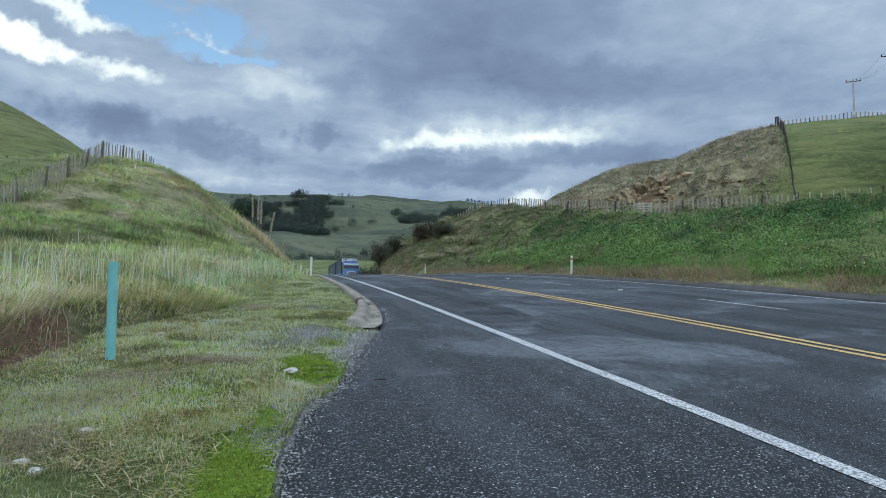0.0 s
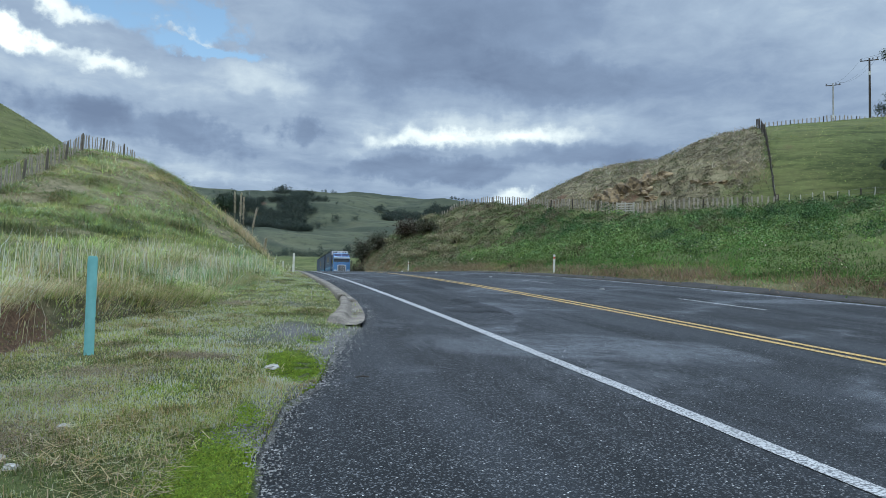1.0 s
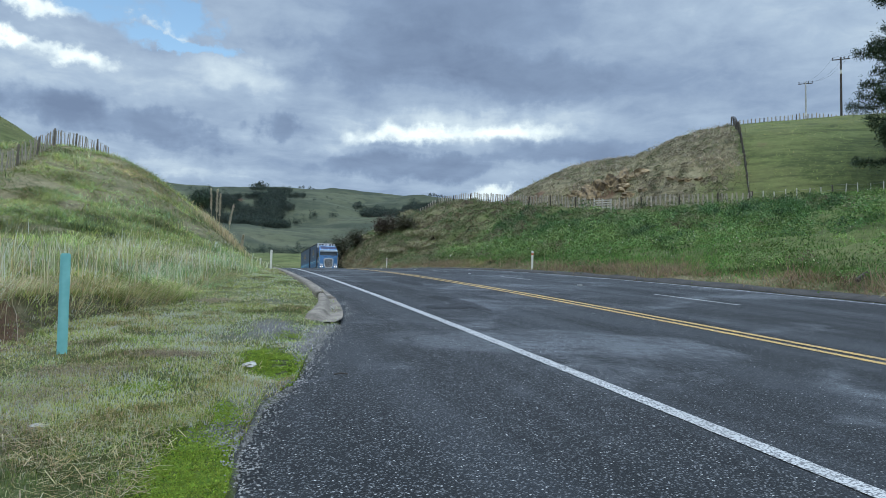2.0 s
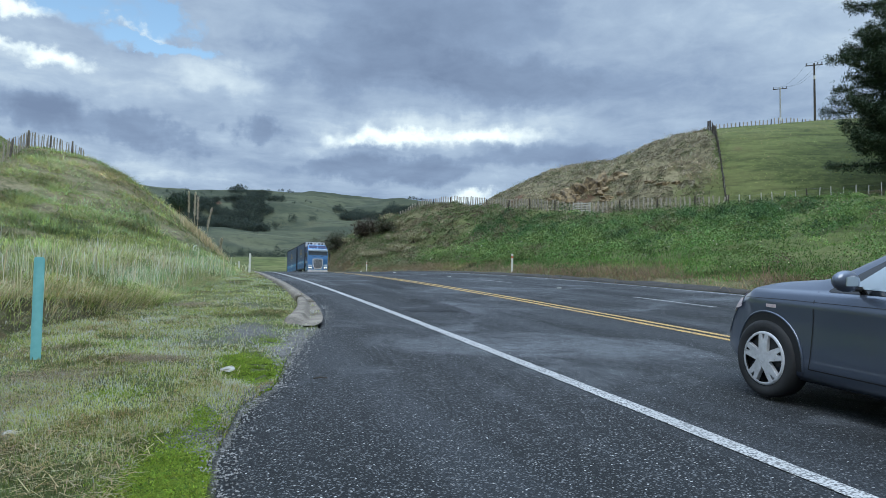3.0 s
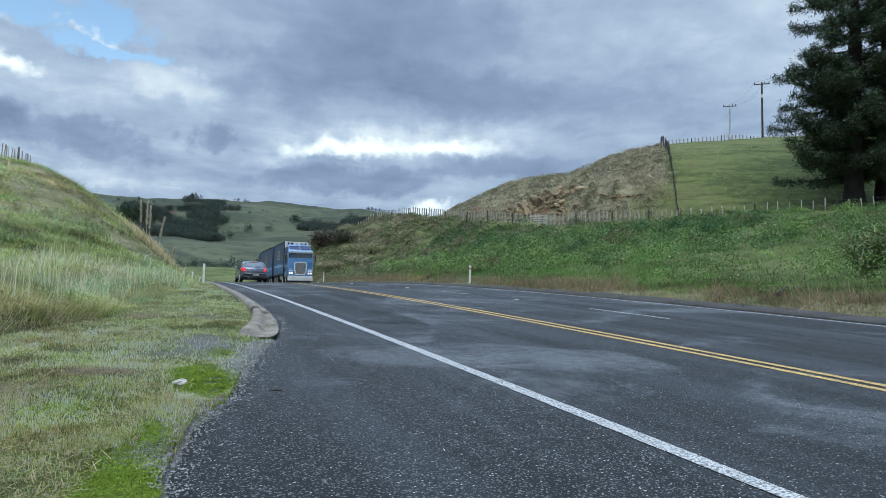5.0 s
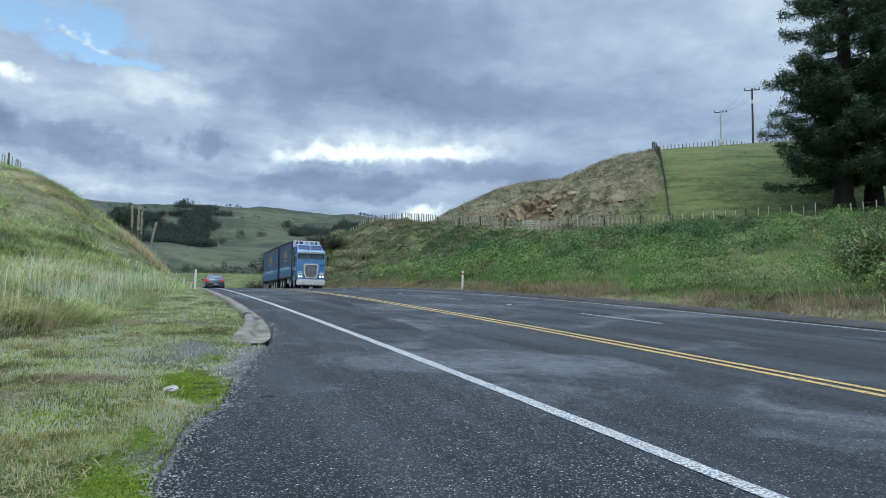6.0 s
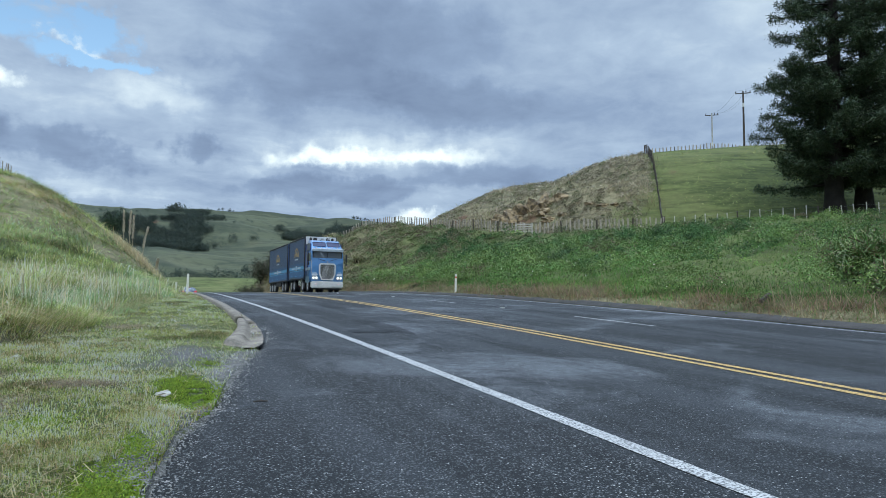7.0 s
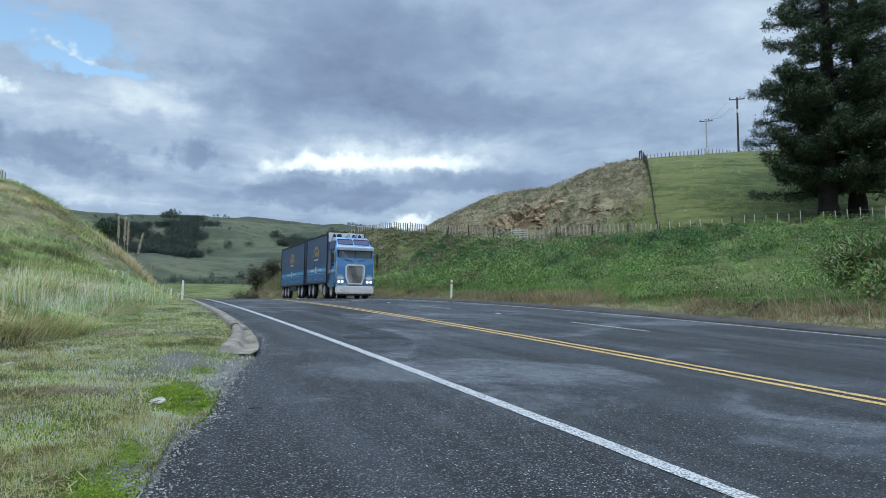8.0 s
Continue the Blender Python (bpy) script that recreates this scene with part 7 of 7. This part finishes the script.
def build_truck():
    root = tagged(new("truck"), "blue cab-over truck with chrome bumper and dark box", "truck")
    # cab shell: front face with a slight rake, drawn from side profile
    bm = bmesh.new()
    prof = [(-0.06, 0.78), (-0.02, 1.2), (-0.04, 2.35), (-0.16, 3.0), (-0.24, 3.25), (-0.62, 3.62), (-0.95, 3.88), (-1.25, 3.95), (-2.25, 3.95), (-2.25, 0.78)]
    half = [(1.22 if z < 3.1 else (1.17 if z < 3.5 else 1.05)) for _, z in prof]
    a = [bm.verts.new((w, y, z)) for (y, z), w in zip(prof, half)]
    b = [bm.verts.new((-w, y, z)) for (y, z), w in zip(prof, half)]
    n = len(prof)
    for k in range(n):
        bm.faces.new((a[k], a[(k + 1) % n], b[(k + 1) % n], b[k]))
    bm.faces.new(a[::-1])
    bm.faces.new(b)
    bmesh.ops.bevel(bm, geom=[e for e in bm.edges if abs(e.verts[0].co.x - e.verts[1].co.x) < 0.3], offset=0.07, segments=3)
    part("cab", bm, CAB, root, "metallic blue cab", True)
    # front
    slab("bumper", root, SHINE, (2.44, 0.34, 0.50), (0, -0.02, 0.56), 0.07, "polished chrome bumper")
    slab("bumper_lip", root, FRAME_DARK, (2.2, 0.2, 0.14), (0, -0.06, 0.27), 0.03)
    for k in range(9):
        slab("bumper_lamp", root, HEADLAMP if k % 2 == 0 else CHROME, (0.07, 0.04, 0.05), (-0.52 + 0.13 * k, 0.06, 0.33), 0.01)
    for s in (-1, 1):
        slab("fog_lamp", root, LAMP_PALE, (0.22, 0.04, 0.12), (s * 0.86, 0.155, 0.60), 0.03, "fog lamp")
        head = slab("head_light", root, CHROME, (0.46, 0.10, 0.26), (s * 0.92, 0.0, 1.06), 0.04, "chrome headlight housing")
        for dx in (-0.11, 0.11):
            bm = bmesh.new()
            tube(bm, [(s * 0.92 + dx, 0.03, 1.06), (s * 0.92 + dx, 0.062, 1.06)], [0.085, 0.085], 14)
            part("lamp", bm, HEADLAMP, head, "lit round headlamp")
        slab("cheek_panel", root, STEEL, (0.46, 0.03, 0.16), (s * 0.93, -0.005, 1.30), 0.05, "pale steel flash over the headlight")
        slab("flash", root, CAB_PALE, (0.34, 0.03, 0.07), (s * 0.95, -0.008, 1.46), 0.02, "pale blue flash")
        slab("roof_side", root, INDIGO, (0.03, 1.6, 0.50), (s * 1.165, -1.42, 3.42), 0.05, "indigo side of the high roof")
        slab("sleeper_panel", root, INDIGO, (0.03, 0.85, 1.5), (s * 1.215, -1.78, 2.35), 0.05, "indigo sleeper side")
        slab("grab_rail", root, CHROME, (0.035, 0.035, 1.0), (s * 1.20, 0.03, 1.85), 0.01)
    # grille
    bm = bmesh.new()
    outer = [(-0.44, 0.90), (0.44, 0.90), (0.62, 1.35), (0.64, 2.02), (0.50, 2.16), (-0.50, 2.16), (-0.64, 2.02), (-0.62, 1.35)]
    inner = [(-0.37, 0.98), (0.37, 0.98), (0.53, 1.37), (0.54, 1.98), (0.44, 2.06), (-0.44, 2.06), (-0.54, 1.98), (-0.53, 1.37)]
    of, nf = [bm.verts.new((x, 0.09, z)) for x, z in outer], [bm.verts.new((x, 0.09, z)) for x, z in inner]
    ob, nb = [bm.verts.new((x, -0.02, z)) for x, z in outer], [bm.verts.new((x, 0.02, z)) for x, z in inner]
    for k in range(8):
        j = (k + 1) % 8
        bm.faces.new((of[k], of[j], nf[j], nf[k]))
        bm.faces.new((ob[j], ob[k], of[k], of[j]))
        bm.faces.new((nf[k], nf[j], nb[j], nb[k]))
    grille = part("grille", bm, SHINE, root, "tall chrome grille surround")
    slab("grille_back", grille, FRAME_DARK, (1.0, 0.02, 1.06), (0, 0.012, 1.52), 0.0)
    for k in range(15):
        x = -0.48 + 0.0686 * k
        lo = 1.0 if abs(x) < 0.38 else 1.0 + (abs(x) - 0.37) * 2.4
        slab("bar", grille, CHROME, (0.026, 0.04, 2.05 - lo), (x, 0.045, (2.05 + lo) / 2), 0.0)
    slab("badge", root, CHROME, (0.13, 0.04, 0.10), (0, 0.06, 2.26), 0.02, "small chrome badge")
    # screens, visor, roof lights
    tilt = Matrix.Rotation(radians(-10.5), 3, "X")
    slab("screen_frame", root, FRAME_DARK, (2.22, 0.04, 0.74), (0, -0.085, 2.70), 0.05, "black screen surround", tilt)
    for s in (-1, 1):
        slab("wind_screen", root, SCREEN, (1.03, 0.03, 0.60), (s * 0.54, -0.066, 2.70), 0.04, "split windscreen pane", tilt)
        slab("wiper", root, FRAME_DARK, (0.55, 0.025, 0.025), (s * 0.45, -0.02, 2.42), 0.0, "", Matrix.Rotation(radians(-16 * s), 3, "Y"))
        slab("roof_window", root, ROOF_GLASS, (1.0, 0.03, 0.50), (s * 0.53, -0.60, 3.60), 0.05, "upper sleeper window", Matrix.Rotation(radians(46), 3, "X"))
        # side glass and mirrors
        slab("door_window", root, SCREEN, (0.03, 0.85, 0.62), (s * 1.212, -0.75, 2.65), 0.03, "door window")
        slab("door_panel", root, CAB_PALE, (0.024, 1.5, 0.22), (s * 1.222, -1.1, 1.75), 0.01, "pale stripe on the door")
        arm = slab("mirror", root, FRAME_DARK, (0.14, 0.12, 0.62), (s * 1.44, 0.02, 2.55), 0.04, "black wing mirror")
        slab("mirror_arm", arm, CHROME, (0.24, 0.03, 0.03), (s * 1.29, 0.0, 2.82), 0.0)
        slab("mirror_glass", arm, CHROME, (0.10, 0.01, 0.50), (s * 1.44, -0.045, 2.55), 0.0)
        slab("lower_mirror", root, FRAME_DARK, (0.13, 0.10, 0.22), (s * 1.42, 0.02, 2.10), 0.04)
        slab("step_panel", root, CAB, (0.03, 1.3, 0.5), (s * 1.21, -1.2, 0.95), 0.03, "blue step panel")
        slab("fuel_tank", root, CHROME, (0.30, 1.15, 0.55), (s * 1.02, -4.55, 0.72), 0.10, "polished fuel tank")
    slab("visor", root, STEEL, (2.36, 0.36, 0.22), (0, 0.02, 3.16), 0.04, "pale blue sun visor", Matrix.Rotation(radians(-14), 3, "X"))
    for k in range(5):
        slab("roof_lamp", root, LAMP_PALE, (0.10, 0.08, 0.06), (-0.8 + 0.4 * k, -0.32, 3.36), 0.02, "small roof marker lamp")
    slab("headboard", root, BOX_WHITE, (2.36, 0.14, 0.62), (0, -2.36, 4.00), 0.03, "white front wall of the box")
    for x, w, m in ((-0.86, 0.20, FRAME_DARK), (-0.50, 0.30, FRAME_DARK), (0.0, 0.36, BOX_WHITE), (0.5, 0.30, FRAME_DARK), (0.84, 0.20, FRAME_DARK)):
        slab("roof_unit", root, m, (w, 0.10, 0.34), (x, -2.25, 4.06), 0.05, "fan unit on the front wall")
    for s in (-1, 1):
        bm = bmesh.new()
        tube(bm, [(s * 0.25, -1.5, 3.98), (s * 0.25, -0.95, 4.03), (s * 0.25, -0.78, 4.03)], [0.03, 0.045, 0.09], 10)
        part("air_horn", bm, CHROME, root, "chrome air horn")
    box_body(root, -9.15, -2.42, 0.98, 4.28, True)
    for s in (-1, 1):
        for y in (-1.30, -3.25, -6.75, -8.05):
            TRUCK_WHEELS.append(truck_wheel(root, s, y, y > -4))
        for y in (-6.75, -8.05):
            slab("mud_guard", root, FRAME_DARK, (0.36, 1.1, 0.05), (s * 1.05, y, 1.06), 0.02)
    return root


def build_trailer():
    root = tagged(new("trailer"), "dark blue curtain-sided trailer coupled behind the truck", "trailer")
    box_body(root, -9.9, 0.0, 0.98, 4.28, False)
    slab("drawbar", root, FRAME_DARK, (0.25, 1.4, 0.16), (0, 0.55, 0.70), 0.03, "black drawbar")
    for s in (-1, 1):
        for y in (-0.95, -2.25, -6.5, -7.8, -9.1):
            TRUCK_WHEELS.append(truck_wheel(root, s, y, False))
        slab("side_guard", root, FRAME_DARK, (0.06, 2.6, 0.35), (s * 1.18, -4.35, 0.78), 0.02, "black side guard")
    return root


TRUCK_WHEELS = []
truck = build_truck()
trailer = build_trailer()
# ---- what moves ----
def on_road(u, y, heading=0):
    slope = math.degrees(math.atan(float(road_z(y + 0.5) - road_z(y - 0.5))))
    turn = -math.degrees(math.atan(float(shift(y + 0.5) - shift(y - 0.5))))
    return pose(u + float(shift(y)), y, float(road_surface(u, y)) + 0.004, 0, 0, turn) @ pose(0, 0, 0, slope, 0.54) @ pose(0, 0, 0, 0, 0, heading)


SIZE = 0.95
CAR_RUN = [(0, -61.0), (1.0, -40.0), (2.0, -19.3), (2.5, -8.8), (3.0, 1.9), (3.2, 6.25), (3.4, 10.75), (3.6, 15.15), (4.0, 24.2), (4.4, 33.5), (4.7, 40.0), (5.2, 49.7), (5.8, 61.0), (6.4, 73.0), (7.0, 86.5), (7.5, 97.5), (8.0, 108.5)]
CAR_LANE = [(0, 4.9), (3.2, 5.0), (3.5, 5.1), (4.4, 5.3), (5.2, 4.8), (5.8, 4.45), (8.0, 4.3)]
TRUCK_RUN = [(0, 104.0), (1.5, 92.6), (2.6, 84.3), (3.7, 76.0), (4.75, 67.6), (5.8, 59.0), (6.9, 49.9), (8.0, 40.5)]


def steps(run):
    """Rows every 0.2 s along a run, smooth between its points."""
    t = np.round(np.arange(0, 8.01, 0.2), 3)
    ts, ys = np.array([r[0] for r in run]), np.array([r[1] for r in run])
    slope = np.gradient(ys, ts)
    k = np.clip(np.searchsorted(ts, t, side="right") - 1, 0, len(ts) - 2)
    h = ts[k + 1] - ts[k]
    q = (t - ts[k]) / h
    y = (2 * q ** 3 - 3 * q ** 2 + 1) * ys[k] + (q ** 3 - 2 * q ** 2 + q) * h * slope[k] + (3 * q ** 2 - 2 * q ** 3) * ys[k + 1] + (q ** 3 - q ** 2) * h * slope[k + 1]
    return [(float(a), float(b)) for a, b in zip(t, y)]


def roll_wheels(wheels, run, radius, sense):
    """Wheels turn under the thing as it goes, in rows small enough to follow."""
    rows = []
    t = np.round(np.arange(0, 8.01, 1 / 30), 4)
    base = steps(run)
    y = np.interp(t, [r[0] for r in base], [r[1] for r in base])
    for wheel in wheels:
        at = wheel.matrix_basis.translation.copy()
        turn = [math.degrees(sense * (v - y[0]) / radius) for v in y]
        walk(wheel, [(float(a), pose(at.x, at.y, at.z, b % 360)) for a, b in zip(t, turn)])


def motions():
    rows = []
    for t, y in steps(CAR_RUN):
        u = ipol(t, CAR_LANE)
        yaw = -math.degrees(math.atan((ipol(t + 0.2, CAR_LANE) - ipol(t - 0.2, CAR_LANE)) / 8.4))
        rows.append((t, on_road(u, y + 1.33 * SIZE) @ pose(0, 0, 0, 0, 0, yaw)))
    walk(car, rows)
    walk(truck, [(t, on_road(11.4, y, 180) ) for t, y in steps(TRUCK_RUN)])
    walk(trailer, [(t, on_road(11.4, y + 9.75 * SIZE, 180)) for t, y in steps(TRUCK_RUN)])
    roll_wheels(CAR_WHEELS, [(t, 0.333 * y) for t, y in CAR_RUN], 0.318 * SIZE * 1.0, -1)
    roll_wheels(TRUCK_WHEELS, TRUCK_RUN, 0.5 * SIZE, 1)


for thing in (car, truck, trailer):
    thing.scale = (SIZE, SIZE, SIZE)
motions()
